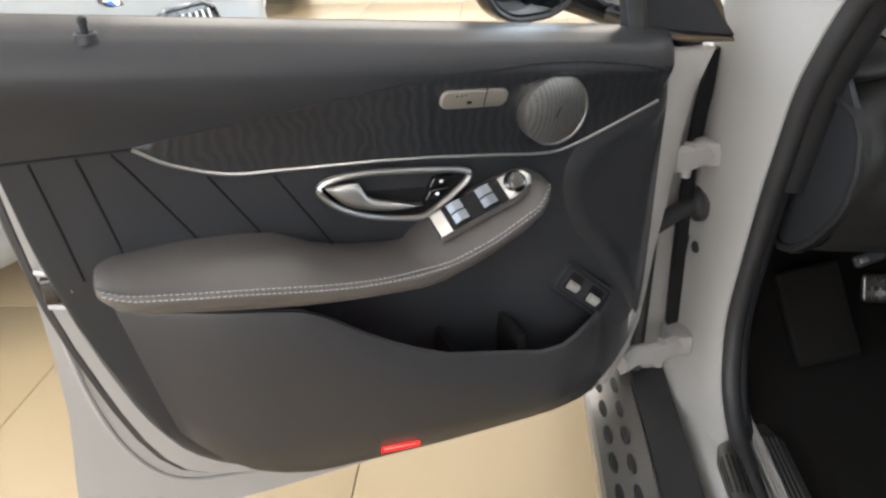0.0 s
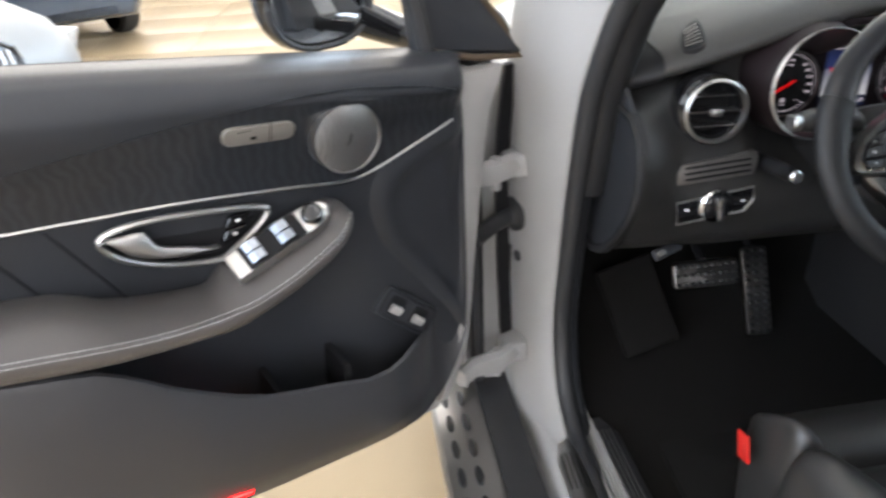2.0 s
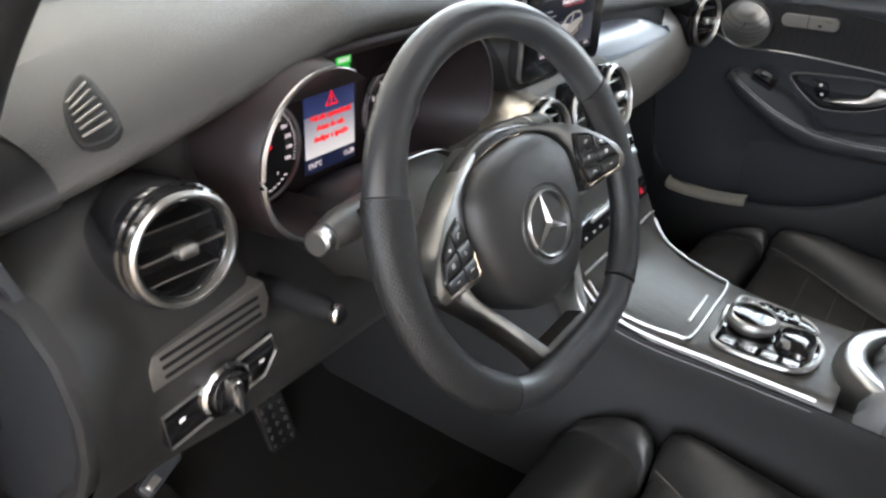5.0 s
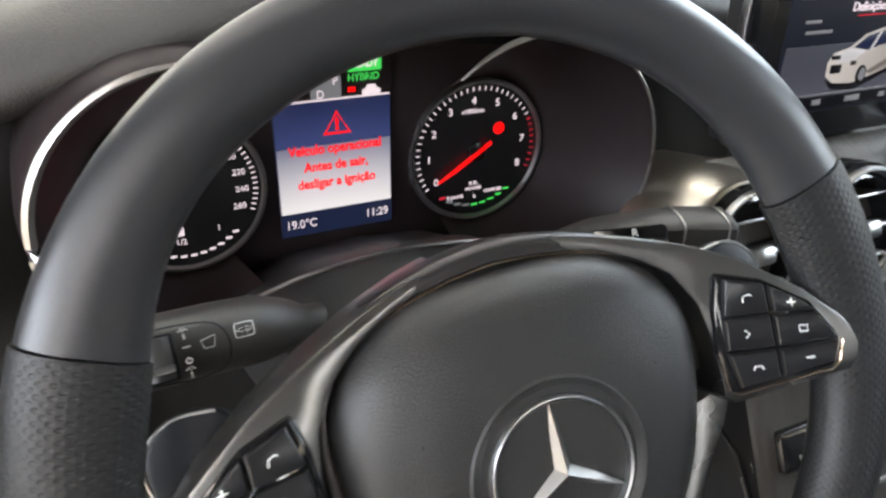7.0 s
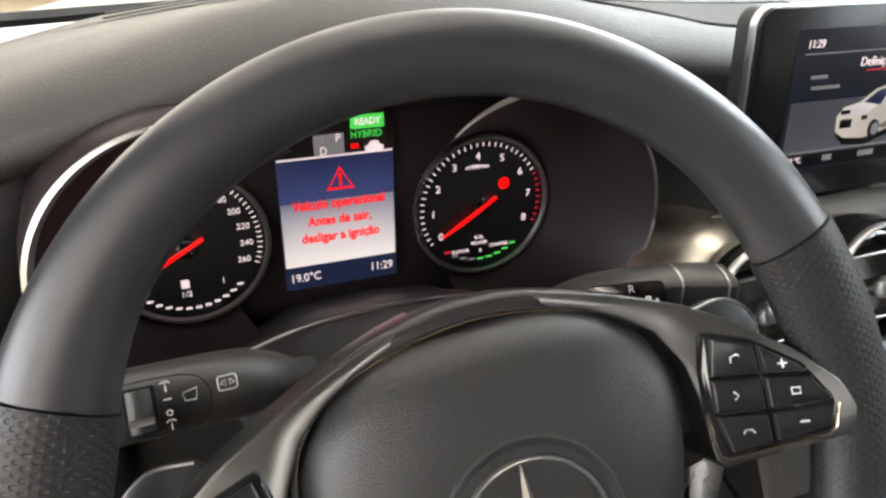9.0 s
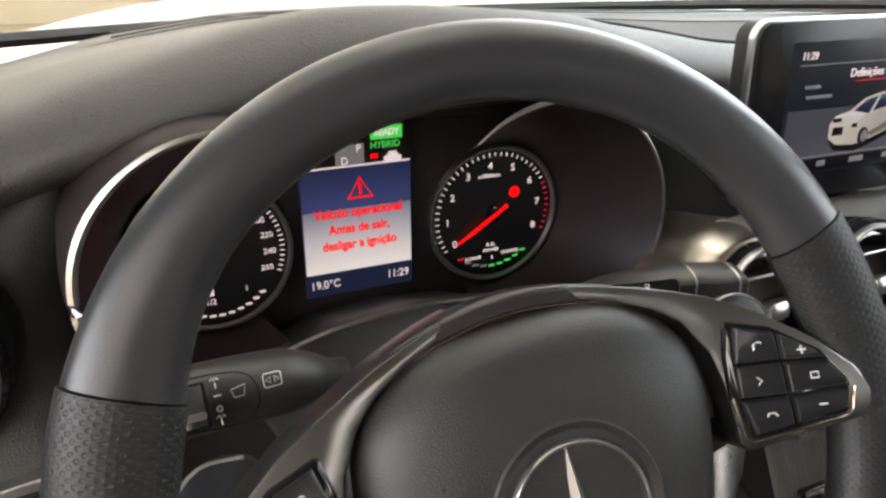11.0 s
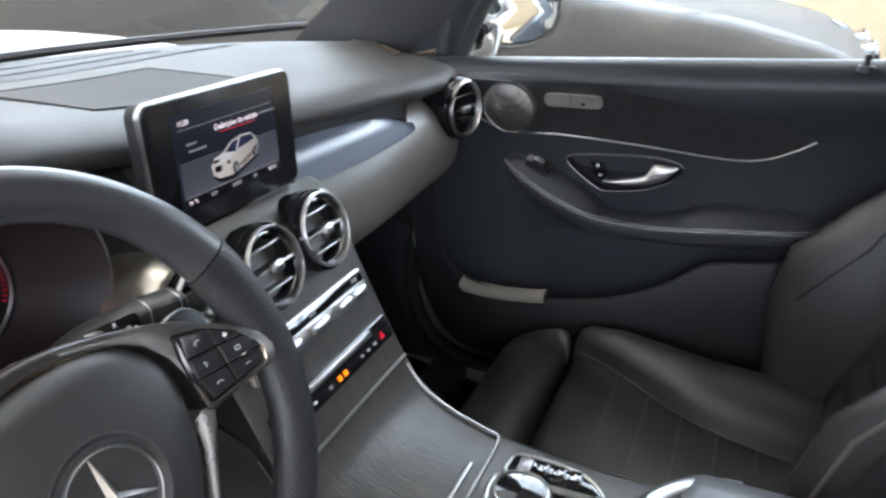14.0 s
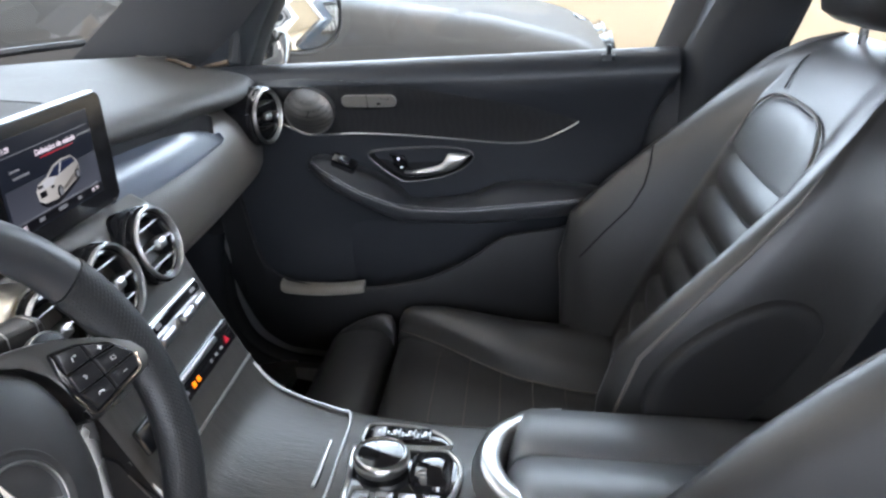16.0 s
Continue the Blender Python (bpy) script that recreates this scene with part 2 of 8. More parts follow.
def ripple(mat, dark, pale, scale, distortion, bands="X"):
    """Wavy figure of a veneer: darker and paler bands with open pores."""
    nt = mat.node_tree
    b = nt.nodes["Principled BSDF"]
    co, wave, mix, bump = (nt.nodes.new(k) for k in ("ShaderNodeTexCoord", "ShaderNodeTexWave", "ShaderNodeMix", "ShaderNodeBump"))
    wave.bands_direction = bands
    wave.inputs["Scale"].default_value, wave.inputs["Distortion"].default_value = scale, distortion
    wave.inputs["Detail"].default_value, wave.inputs["Detail Scale"].default_value = 2.5, 1.2
    nt.links.new(co.outputs["Object"], wave.inputs["Vector"])
    mix.data_type = "RGBA"
    mix.inputs[6].default_value, mix.inputs[7].default_value = (*dark, 1), (*pale, 1)
    nt.links.new(wave.outputs["Fac"], mix.inputs[0])
    nt.links.new(mix.outputs[2], b.inputs["Base Color"])
    bump.inputs["Strength"].default_value, bump.inputs["Distance"].default_value = 0.25, 0.001
    nt.links.new(wave.outputs["Fac"], bump.inputs["Height"])
    nt.links.new(bump.outputs["Normal"], b.inputs["Normal"])


ripple(WOOD, (0.0110, 0.0124, 0.0150), (0.0205, 0.0230, 0.0270), 24, 7.0)
WOOD_SIDE = material("black_ash_wood_side", (0.022, 0.021, 0.021), 0.34, vary=0.3, vscale=14)
ripple(WOOD_SIDE, (0.017, 0.0168, 0.0175), (0.022, 0.0215, 0.022), 24, 7.0, "Y")


ROLL_D = [0, 0.004, 0.012, 0.025, 0.04, 0.06, 0.085, 0.11, 0.14, 0.18, 0.24, 0.45, 0.7]
ROLL_W = [0.002, 0.014, 0.025, 0.0345, 0.0385, 0.036, 0.025, 0.012, 0.002, -0.006, -0.013, -0.025, -0.03]


EDGE_D = [0, 0.003, 0.010, 0.022, 0.034, 0.039, 0.046, 0.06, 0.08, 0.11, 0.14, 0.18, 0.24, 0.45, 0.7]
EDGE_W = [0.002, 0.016, 0.028, 0.0365, 0.0400, 0.0385, 0.032, 0.022, 0.012, 0.006, 0.001, -0.006, -0.013, -0.025, -0.03]


def door_roll(u, d):
    """How far the upper panel stands out, d below the belt: a crisp edge at the front that softens to the rear."""
    t = min(1.0, max(0.0, (u - 0.12) / 0.40))
    return curve1(EDGE_D, EDGE_W, d) * (1 - t) + curve1(ROLL_D, ROLL_W, d) * t


TOP_D = [0, 0.002, 0.005, 0.009, 0.014, 0.02, 0.026, 0.031, 0.036, 0.04, 0.045, 0.051, 0.058, 0.067, 0.078, 0.092, 0.11, 0.13, 0.155, 0.18]


def door_belt(u):
    return 1.112 + 0.108 * u


def door_bottom(u, driver=True):
    if driver:
        return curve1([-0.03, -0.015, 0.016, 0.066, 0.135, 0.27, 0.476, 0.581, 0.686, 0.754, 0.802, 0.837, 0.857, 0.871, 0.88, 0.884],
                      [0.90, 0.70, 0.587, 0.515, 0.489, 0.487, 0.483, 0.487, 0.512, 0.559, 0.638, 0.751, 0.839, 0.926, 1.058, 1.12], u)
    return curve1([-0.03, -0.015, 0.016, 0.066, 0.135, 0.27, 0.454, 0.62, 0.695, 0.768, 0.794, 0.813, 0.83, 0.845, 0.88],
                  [0.90, 0.70, 0.587, 0.515, 0.489, 0.487, 0.486, 0.499, 0.523, 0.578, 0.677, 0.823, 0.918, 1.04, 1.12], u)


def door_rim(u, driver=True):
    if driver:
        return curve1([0.0, 0.03, 0.06, 0.08, 0.09, 0.105, 0.123, 0.14, 0.159, 0.21, 0.25, 0.286, 0.387, 0.471, 0.518, 0.545, 0.587, 0.676, 0.80, 0.86],
                      [0.715, 0.712, 0.700, 0.685, 0.679, 0.677, 0.678, 0.675, 0.669, 0.662, 0.667, 0.680, 0.706, 0.750, 0.783, 0.806, 0.832, 0.850, 0.880, 0.90], u)
    return curve1([0.0, 0.025, 0.045, 0.060, 0.080, 0.105, 0.14, 0.189, 0.286, 0.43, 0.509, 0.539, 0.587, 0.676, 0.80],
                  [0.99, 0.93, 0.84, 0.765, 0.715, 0.694, 0.686, 0.683, 0.688, 0.722, 0.766, 0.788, 0.830, 0.850, 0.880], u)


LEVER_T, LEVER_TOP = [0.0, 0.173, 0.323, 0.386, 0.465, 0.724, 1.0], [0.984, 0.984, 0.983, 0.966, 0.958, 0.948, 0.938]
LEVER_B, LEVER_BOTTOM = [0.0, 0.134, 0.402, 0.772, 1.0], [0.981, 0.959, 0.943, 0.936, 0.937]


def build_door(q, name, label, base, driver):
    """A car door seen from inside. q(u, v, w): the place u metres behind its front edge, v up, w towards the cabin."""
    door = thing(name, base, label, "car door")

    def roll(u, d):
        w = door_roll(u, d)
        if driver and u < 0.05:         # rolls back to the painted flange at the front edge
            t = (1 - u / 0.05) ** 2.2
            w += (-0.019 - w) * t
        return w

    us = ([0.0, 0.002, 0.004, 0.008, 0.016] if driver else [-0.022, -0.015, -0.005, 0.005, 0.016]) + [ 0.035, 0.066, 0.1] + [0.135 + 0.03 * i for i in range(19)] + [0.70, 0.725, 0.75, 0.768, 0.78, 0.794, 0.803, 0.813, 0.822, 0.83, 0.838, 0.845, 0.852, 0.86, 0.866, 0.872, 0.8765, 0.8805]
    rings = []
    for u in us:
        vb, vt = door_bottom(u, driver), door_belt(u)
        ring = []
        drop = [min(d, 0.3 * (vt - vb) * d / 0.18) for d in TOP_D]
        drop += [drop[-1] + (vt - vb - drop[-1]) * k / 14 for k in range(1, 15)]
        for d in reversed(drop):
            v = vt - d
            w = roll(u, d)
            w -= 0.030 * min(1, max(0, (u - 0.17) / 0.10)) * min(1, max(0, (0.70 - u) / 0.1)) * min(1, max(0, (d - 0.27) / 0.08))
            w -= 0.03 * max(0, 1 - (v - vb) / 0.05) ** 2
            ring.append(q(u, v, w))
        if driver:
            ring += [q(u, vt + h, w) for h, w in ((0.0045, -0.012), (0.006, -0.030), (0.005, -0.060), (0.001, -0.100), (-0.003, -0.116), (-0.014, -0.118))]
        else:
            ring.append(q(u, vt - 0.004, -0.03))
        ring.append(q(u, vb + 0.01, -0.06))
        rings.append(ring)
    panel = part("trim_panel", loft(rings), SOFT, door, "black soft-touch inner panel")
    # inlay and its bright line
    low = [(0.739, 1.067), (0.703, 1.041), (0.643, 1.018), (0.577, 1.012), (0.431, 1.002), (0.30, 0.987), (0.214, 0.976), (0.16, 0.984), (0.036, 1.032)]
    top = [(0.739, 1.0675), (0.634, 1.082), (0.526, 1.096), (0.426, 1.106), (0.30, 1.113), (0.214, 1.112), (0.16, 1.106), (0.09, 1.094), (0.038, 1.080)]
    if not driver:
        low = [(0.714, 1.061), (0.69, 1.043), (0.643, 1.018), (0.577, 1.008), (0.431, 1.010), (0.30, 1.008), (0.235, 1.001), (0.19, 0.999), (0.14, 1.018), (0.09, 1.047)]
        top = [(0.714, 1.0615), (0.634, 1.082), (0.60, 1.088), (0.526, 1.096), (0.426, 1.106), (0.30, 1.113), (0.235, 1.112), (0.19, 1.110), (0.14, 1.104), (0.09, 1.094)]
    lo, hi = spline([(a, b, 0) for a, b in low], 5), spline([(a, b, 0) for a, b in top], 5)

    def skin(u, v):
        return roll(u, door_belt(u) - v)

    rings = []
    for a, b in zip(lo, hi):
        row = [a.lerp(b, t) for t in np.linspace(0, 1, 9)]
        rings.append([q(a.x, a.y, -0.02)] + [q(p.x, p.y, skin(p.x, p.y) + (0.0035 if driver else 0.002) * min(1, 1.2 - k / 9)) for k, p in enumerate(row)] + [q(b.x, b.y, -0.02)])
    part("inlay", loft(rings), WOOD if driver else WOOD_SIDE, door, "black ash inlay with wavy grain")
    part("trim_strip", tube([q(p.x, p.y - 0.001, skin(p.x, p.y) + 0.003) for p in lo], 0.0025 if driver else 0.0016, 6), SATIN, door, "thin satin silver strip")
    # loudspeaker
    c = q(0.215, 1.046, 0.030) if driver else q(0.205, 1.049, 0.030)
    n = (q(0.202, 1.043, 0.1) - q(0.202, 1.043, 0.03)).normalized()
    m = facing(c, n + Vector((0, 0, -0.03 if driver else -0.20)))
    grille = part("speaker_grille", lathe([(0.0, 0.0098), (0.012, 0.0096), (0.024, 0.0088), (0.036, 0.0072), (0.0455, 0.005)], 48, m), PERFORATED, door, "perforated silver loudspeaker grille")
    part("speaker_rim", lathe([(0.045, 0.0), (0.0455, 0.0062), (0.0475, 0.0062), (0.0485, 0.003), (0.0485, -0.02)], 48, m), BRUSHED, grille)
    part("speaker_mark", tube([m @ V(0.003, 0.007, 0.0102), m @ V(0.001, 0.001, 0.0104), m @ V(-0.001, -0.001, 0.0104), m @ V(-0.003, -0.007, 0.0102)], 0.0007, 5), DARK, grille)
    # seat buttons
    o = rounded(0.093 if driver else 0.104, 0.026, 0.011, 5)
    bu = 0.3315 if driver else 0.321
    rings = [[q(bu + p[0], 1.076 + 0.08 * p[0] + p[1], skin(bu + p[0], 1.076 + 0.08 * p[0] + p[1]) + h) for p in ring] for ring, h in ((o, -0.02), (o, 0.006), (inset(o, 0.0015), 0.0085))]
    keys = part("seat_buttons", loft(rings), PALE, door, "pale seat adjustment buttons")
    part("button_gap", tube([q(0.318, 1.062 + 0.0064 * k, skin(0.318, 1.062 + 0.0064 * k) + 0.0087) for k in range(6)], 0.0007, 5), DARK, keys)
    for k in range(3):
        part("button_mark", box((0, 0, 0), (0.003, 0.0015, 0.0006), 0.0002, facing(q(0.346 + 0.006 * k, 1.084, skin(0.35, 1.084) + 0.0088), n)), DARK, keys)
    part("button_mark", box((0, 0, 0), (0.007, 0.006, 0.0006), 0.0002, facing(q(0.340, 1.074, skin(0.34, 1.074) + 0.0088), n)), DARK, keys)
    # pull handle with its bowl
    edge = spline([(0.536, 0.978, 0), (0.520, 0.990, 0), (0.47, 0.992, 0), (0.40, 0.984, 0), (0.345, 0.975, 0), (0.330, 0.966, 0), (0.345, 0.948, 0), (0.385, 0.922, 0), (0.41, 0.917, 0), (0.47, 0.930, 0), (0.515, 0.952, 0)], 5, True)
    if not driver:
        edge = [p - V(0.018, 0, 0) for p in edge]
    part("handle_bezel", tube([q(p.x, p.y, 0.008) for p in edge], 0.0045 if driver else 0.0024, 8, True), SATIN if driver else WING_DARK, door, "satin silver bezel" if driver else "dark satin bezel")
    cx, cy = (0.43 if driver else 0.412), 0.955
    bowl = [[q(cx + (p.x - cx) * s, cy + (p.y - cy) * s, h) for p in edge] for s, h in ((1.0, 0.006), (0.96, 0.001), (0.9, -0.0075), (0.5, -0.009), (0.02, -0.009))]
    part("handle_bowl", loft(bowl, caps=False), DARK, door)
    lever = []
    for k in range(13):
        t = k / 12
        u = (0.529 if driver else 0.511) - 0.127 * t
        top_v = curve1(LEVER_T, LEVER_TOP, t)
        bot_v = curve1(LEVER_B, LEVER_BOTTOM, t)
        lever.append([q(u, bot_v + (top_v - bot_v) * (0.5 - 0.5 * math.cos(a)), 0.013 + 0.007 * math.sin(a)) for a in (2 * math.pi * j / 14 for j in range(14))])
    part("pull_lever", loft(lever), BRUSHED, door, "satin metal pull lever")
    for v0 in (0.962, 0.945):
        o = [(0.352, v0 + 0.006), (0.380, v0 + 0.004), (0.388, v0 - 0.010), (0.362, v0 - 0.008)]
        key = part("lock_key", loft([[q(a + (0.006 if v0 < 0.95 else 0), b, h) for a, b in ring] for ring, h in ((o, -0.006), (o, 0.003), (inset(o, 0.0015), 0.0045))]), GLOSS, door, "black lock key", 20)
        part("key_symbol", box((0, 0, 0), (0.005, 0.004, 0.0006), 0.001, facing(q(0.370 + (0.006 if v0 < 0.95 else 0), v0 - 0.001, 0.0048), n)), WHITE_MARK, key)
    # armrest
    arm_u = [0.812, 0.806, 0.79, 0.76, 0.70, 0.64, 0.60, 0.575, 0.55, 0.50, 0.455, 0.432, 0.42, 0.40, 0.36, 0.32, 0.28, 0.255, 0.238, 0.228, 0.222]
    arm_t = [0.922, 0.928, 0.934, 0.937, 0.938, 0.934, 0.927, 0.915, 0.900, 0.887, 0.880, 0.878, 0.880, 0.902, 0.926, 0.941, 0.953, 0.958, 0.957, 0.952, 0.943]
    stitch_u, stitch_v = [0.222, 0.253, 0.343, 0.407, 0.468, 0.672, 0.798, 0.812], [0.950, 0.938, 0.896, 0.880, 0.878, 0.906, 0.928, 0.93]
    bot_u, bot_v = [0.222, 0.25, 0.334, 0.416, 0.539, 0.675, 0.794, 0.812], [0.935, 0.912, 0.868, 0.842, 0.848, 0.870, 0.898, 0.915]
    au = 0.0 if driver else 0.03      # how much further forward the armrest lies
    rings = []
    for k, (u, vt) in enumerate(zip(arm_u, arm_t)):
        vs, vb = min(curve1(stitch_u, stitch_v, u), vt - 0.004), curve1(bot_u, bot_v, u)
        e = curve1([0.222, 0.228, 0.24, 0.27, 0.5, 0.76, 0.795, 0.806, 0.812], [0.35, 0.55, 0.75, 0.95, 1, 1, 0.85, 0.6, 0.35], u) * (1.0 if driver else 0.62)
        rings.append(spline([q(u - au, vt - 0.004, -0.02), q(u - au, vt, 0.02 * e), q(u - au, vt - 0.1 * (vt - vs), 0.055 * e), q(u - au, vs + 0.3 * (vt - vs), 0.084 * e), q(u - au, vs + 0.002, 0.093 * e),
                             q(u - au, vs - 0.012, 0.092 * e), q(u - au, vb + 0.25 * (vs - vb), 0.080 * e), q(u - au, vb, 0.045 * e), q(u - au, vb + 0.006, -0.02)], 3))
    # Same leather on both doors: lit tone for the driver's, darker for the shaded one.
    part("armrest", loft(rings), ARM_LEATHER_LIT if driver else LEATHER, door, "padded black leather armrest with pale double stitching", 70)
    bm = bmesh.new()
    for row, off, w in ((0, 0.0055, 0.0917), (1, -0.0005, 0.0932)):
        u = 0.232
        while u < 0.80:
            e = curve1([0.222, 0.228, 0.24, 0.27, 0.5, 0.76, 0.795, 0.806, 0.812], [0.35, 0.55, 0.75, 0.95, 1, 1, 0.85, 0.6, 0.35], u) * (1.0 if driver else 0.62)
            a, b = curve1(stitch_u, stitch_v, u) + off, curve1(stitch_u, stitch_v, u + 0.004) + off
            tube([q(u - au, a, w * e + 0.0004), q(u + 0.004 - au, b, w * e + 0.0004)], 0.0006, 5, bm=bm)
            u += 0.0062
    part("stitching", bm, THREAD, door, "pale grey stitching")
    # switch panel on the armrest
    sx = (q(0.27, 0.975, 0.066) - q(0.40, 0.928, 0.066)).normalized()
    sn = (n * 0.62 + Vector((0, 0, 0.78))).normalized()
    sn = (sn - sx * sn.dot(sx)).normalized()
    sy = sn.cross(sx)
    c = q(0.338, 0.9535, 0.070) if driver else q(0.272, 0.962, 0.045)
    mm = Matrix(((sx.x, sy.x, sn.x, c.x), (sx.y, sy.y, sn.y, c.y), (sx.z, sy.z, sn.z, c.z), (0, 0, 0, 1)))
    if driver:
        o = [(-0.072, -0.018), (0.045, -0.018), (0.066, -0.012), (0.072, 0.0), (0.066, 0.012), (0.045, 0.018), (-0.072, 0.018)]
        plate = part("switch_panel", slab(o, -0.02, 0.002, mm), SATIN, door, "satin silver window switch panel")
        well = part("switch_well", box((-0.012, 0, 0.0022), (0.084, 0.034, 0.004), 0.001, mm), DARK, plate)
        for x in (-0.036, 0.006):
            sec = [(-0.012, 0.0), (-0.012, 0.008), (-0.004, 0.012), (0.008, 0.009), (0.011, 0.0)]
            for y in (-0.0075, 0.0075):
                part("window_switch", loft([[mm @ V(x + a, y + s, b + 0.003) for a, b in sec] for s in (-0.0065, -0.0055, 0.0055, 0.0065)]), SWITCH_METAL, plate, "chrome window switch")
        part("mirror_knob", lathe([(0.0135, 0.0), (0.0135, 0.005), (0.011, 0.007), (0.009, 0.006), (0.0, 0.0065)], 24, mm @ Matrix.Translation((0.048, 0, 0.002))), GLOSS, plate, "black mirror adjusting knob")
        part("knob_ring", lathe([(0.0135, 0.0), (0.0145, 0.004), (0.0155, 0.003), (0.0155, 0.0)], 24, mm @ Matrix.Translation((0.048, 0, 0.002))), CHROME, plate)
    else:
        part("switch_panel", slab(rounded(0.05, 0.022, 0.006), -0.02, 0.002, mm), GLOSS, door)
        part("window_switch", box((0, 0, 0.006), (0.022, 0.014, 0.009), 0.003, mm), SWITCH_METAL, door, "chrome window switch")
    # lower pocket
    rings = []
    pu = [0.0, 0.012, 0.025, 0.035, 0.045, 0.052, 0.060, 0.07, 0.08, 0.09, 0.105, 0.12, 0.14, 0.16, 0.189, 0.23, 0.286, 0.34, 0.39, 0.43, 0.47, 0.509, 0.539, 0.56, 0.587, 0.63, 0.676, 0.72, 0.76, 0.785, 0.80]
    for u in pu:
        vr, vb = door_rim(u, driver), max(door_bottom(u, driver), 0.49)
        wr = curve1([0, 0.06, 0.12, 0.2, 0.5, 0.6, 0.72, 0.80], [-0.045, -0.03, 0.018, 0.046, 0.05, 0.045, 0.035, 0.012] if driver else [0.0, 0.008, 0.028, 0.046, 0.05, 0.045, 0.035, 0.012], u)

        def lean(v):
            return u - max(0.0, 0.88 - v) * 0.17 * (u / 0.8) ** 2

        wb = -0.02
        outer = [(vr + 0.003, wr - 0.004), (vr, wr + 0.001), (vr - 0.012, wr + 0.005), (vr + (vb - vr) * 0.35, wr + 0.004), (vr + (vb - vr) * 0.65, wr * 0.7 + 0.004), (vr + (vb - vr) * 0.9, wr * 0.3), (vb, wb)]
        inner = [(vb + 0.02, -0.05), (vb + 0.03, -0.05), (vb + 0.035, min(wr, 0.03) - 0.02), (vr - 0.012, wr - 0.010)]
        rings.append([q(lean(v), v, w) for v, w in outer + inner])
    # The passenger's pocket takes a darker plastic to stand for the shade there.
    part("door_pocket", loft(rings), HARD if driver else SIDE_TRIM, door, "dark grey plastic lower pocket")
    if driver:
        for u0 in (0.25, 0.36):
            part("bottle_divider", loft([[q(u0 + s, v, w) for s, v in ((-0.004, 0.55), (0.004, 0.55), (0.008, 0.66), (0.004, 0.69), (-0.004, 0.69), (-0.008, 0.66))] for w in (-0.05, -0.02, 0.025)]), DARK, door)
    else:
        # The highlight along the pocket's edge, as a pale lip.
        part("pocket_lip", loft([[q(0.92 - y, z + 0.02, w) for z, w in ((z0 + 0.010, 0.03), (z0 + 0.010, 0.050), (z0 + 0.014, 0.055), (z0 + 0.020, 0.056), (z0 + 0.027, 0.053), (z0 + 0.031, 0.046), (z0 + 0.031, 0.03))] for y, z0 in ((0.797, 0.640), (0.79, 0.635), (0.75, 0.634), (0.70, 0.637), (0.65, 0.645), (0.622, 0.652))]), LIP_HIGHLIGHT, door, "lip of the pocket, coloured pale as a highlight")
    # seams of the quilted rear part
    for (a, b), (c0, d) in () if not driver else (((0.798, 1.063), (0.776, 0.924)), ((0.762, 1.063), (0.686, 0.927)), ((0.665, 1.016), (0.611, 0.923)), ((0.588, 1.004), (0.514, 0.877)), ((0.874, 1.068), (0.739, 1.066)), ((0.845, 1.064), (0.827, 0.904))):
        part("panel_seam", tube([q(a + (c0 - a) * t, b + (d - b) * t, curve1(ROLL_D, ROLL_W, door_belt(a + (c0 - a) * t) - b - (d - b) * t) + 0.0006) for t in np.linspace(0, 1, 9)], 0.0017, 6), DARK, door)
    # soft dished front part
    dish = spline([(0.006, 1.012, 0), (0.035, 1.006, 0), (0.085, 0.990, 0), (0.130, 0.960, 0), (0.145, 0.915, 0), (0.128, 0.855, 0), (0.085, 0.795, 0), (0.035, 0.725, 0), (0.010, 0.685, 0), (0.004, 0.78, 0), (0.004, 0.90, 0)], 5, True)
    rings = [[q(0.035 + (p.x - 0.035) * k, 0.875 + (p.y - 0.875) * k, skin(0.035 + (p.x - 0.035) * k, 0.875 + (p.y - 0.875) * k) + h) for p in dish] for k, h in ((1.30, -0.003), (1.23, 0.001), (1.16, 0.004), (1.09, 0.0065), (1.02, 0.0078), (0.96, 0.007), (0.90, 0.0045), (0.83, 0.002), (0.72, 0.0012), (0.4, 0.001), (0.02, 0.001))]
    if driver:
        part("front_dish", loft(rings, caps=False), SOFT, door, "soft dished black panel", 80)
    # red warning lamp
    o = [(0.424, 0.540), (0.484, 0.549), (0.487, 0.533), (0.426, 0.526)]
    if driver:
        lamp_ = part("warning_lamp", loft([[q(a, b, h) for a, b in ring] for ring, h in ((o, 0.006), (o, 0.021), (inset(o, 0.002), 0.024))]), RED_LAMP, door, "lit red door warning lamp")
        core = inset(o, 0.0065)
        part("lamp_core", loft([[q(a, b, h) for a, b in core] for h in (0.023, 0.0245)]), LAMP_CORE, lamp_, "bright middle of the lamp")
        # tailgate switches
        mk = facing(q(0.122, 0.721, -0.014), n + Vector((0, 0, 0.15))) @ pose(0, 0, 0, 0, 0, -41)
        plate = part("switch_plate", slab(rounded(0.112, 0.052, 0.010), -0.035, 0.006, mk, 0.003), SOFT, door, "black switch plate")
        part("plate_groove", tube([mk @ V(a, b, 0.006) for a, b in rounded(0.096, 0.041, 0.006)], 0.0014, 6, True), DARK, plate)
        for x in (-0.024, 0.024):
            part("switch_well", slab(rounded(0.029, 0.031, 0.004), -0.004, 0.0066, mk @ Matrix.Translation((x, 0, 0)), 0.0006), DARK, plate)
            part("tailgate_switch", loft([[mk @ V(x + a, b, h) for b, h in ((-0.013, 0.006), (-0.012, 0.012), (-0.003, 0.0155), (0.001, 0.0135), (0.002, 0.006))] for a in (-0.0100, -0.0092, 0.0092, 0.0100)]), SWITCH_SILVER, plate, "silver rocker switch", 25)
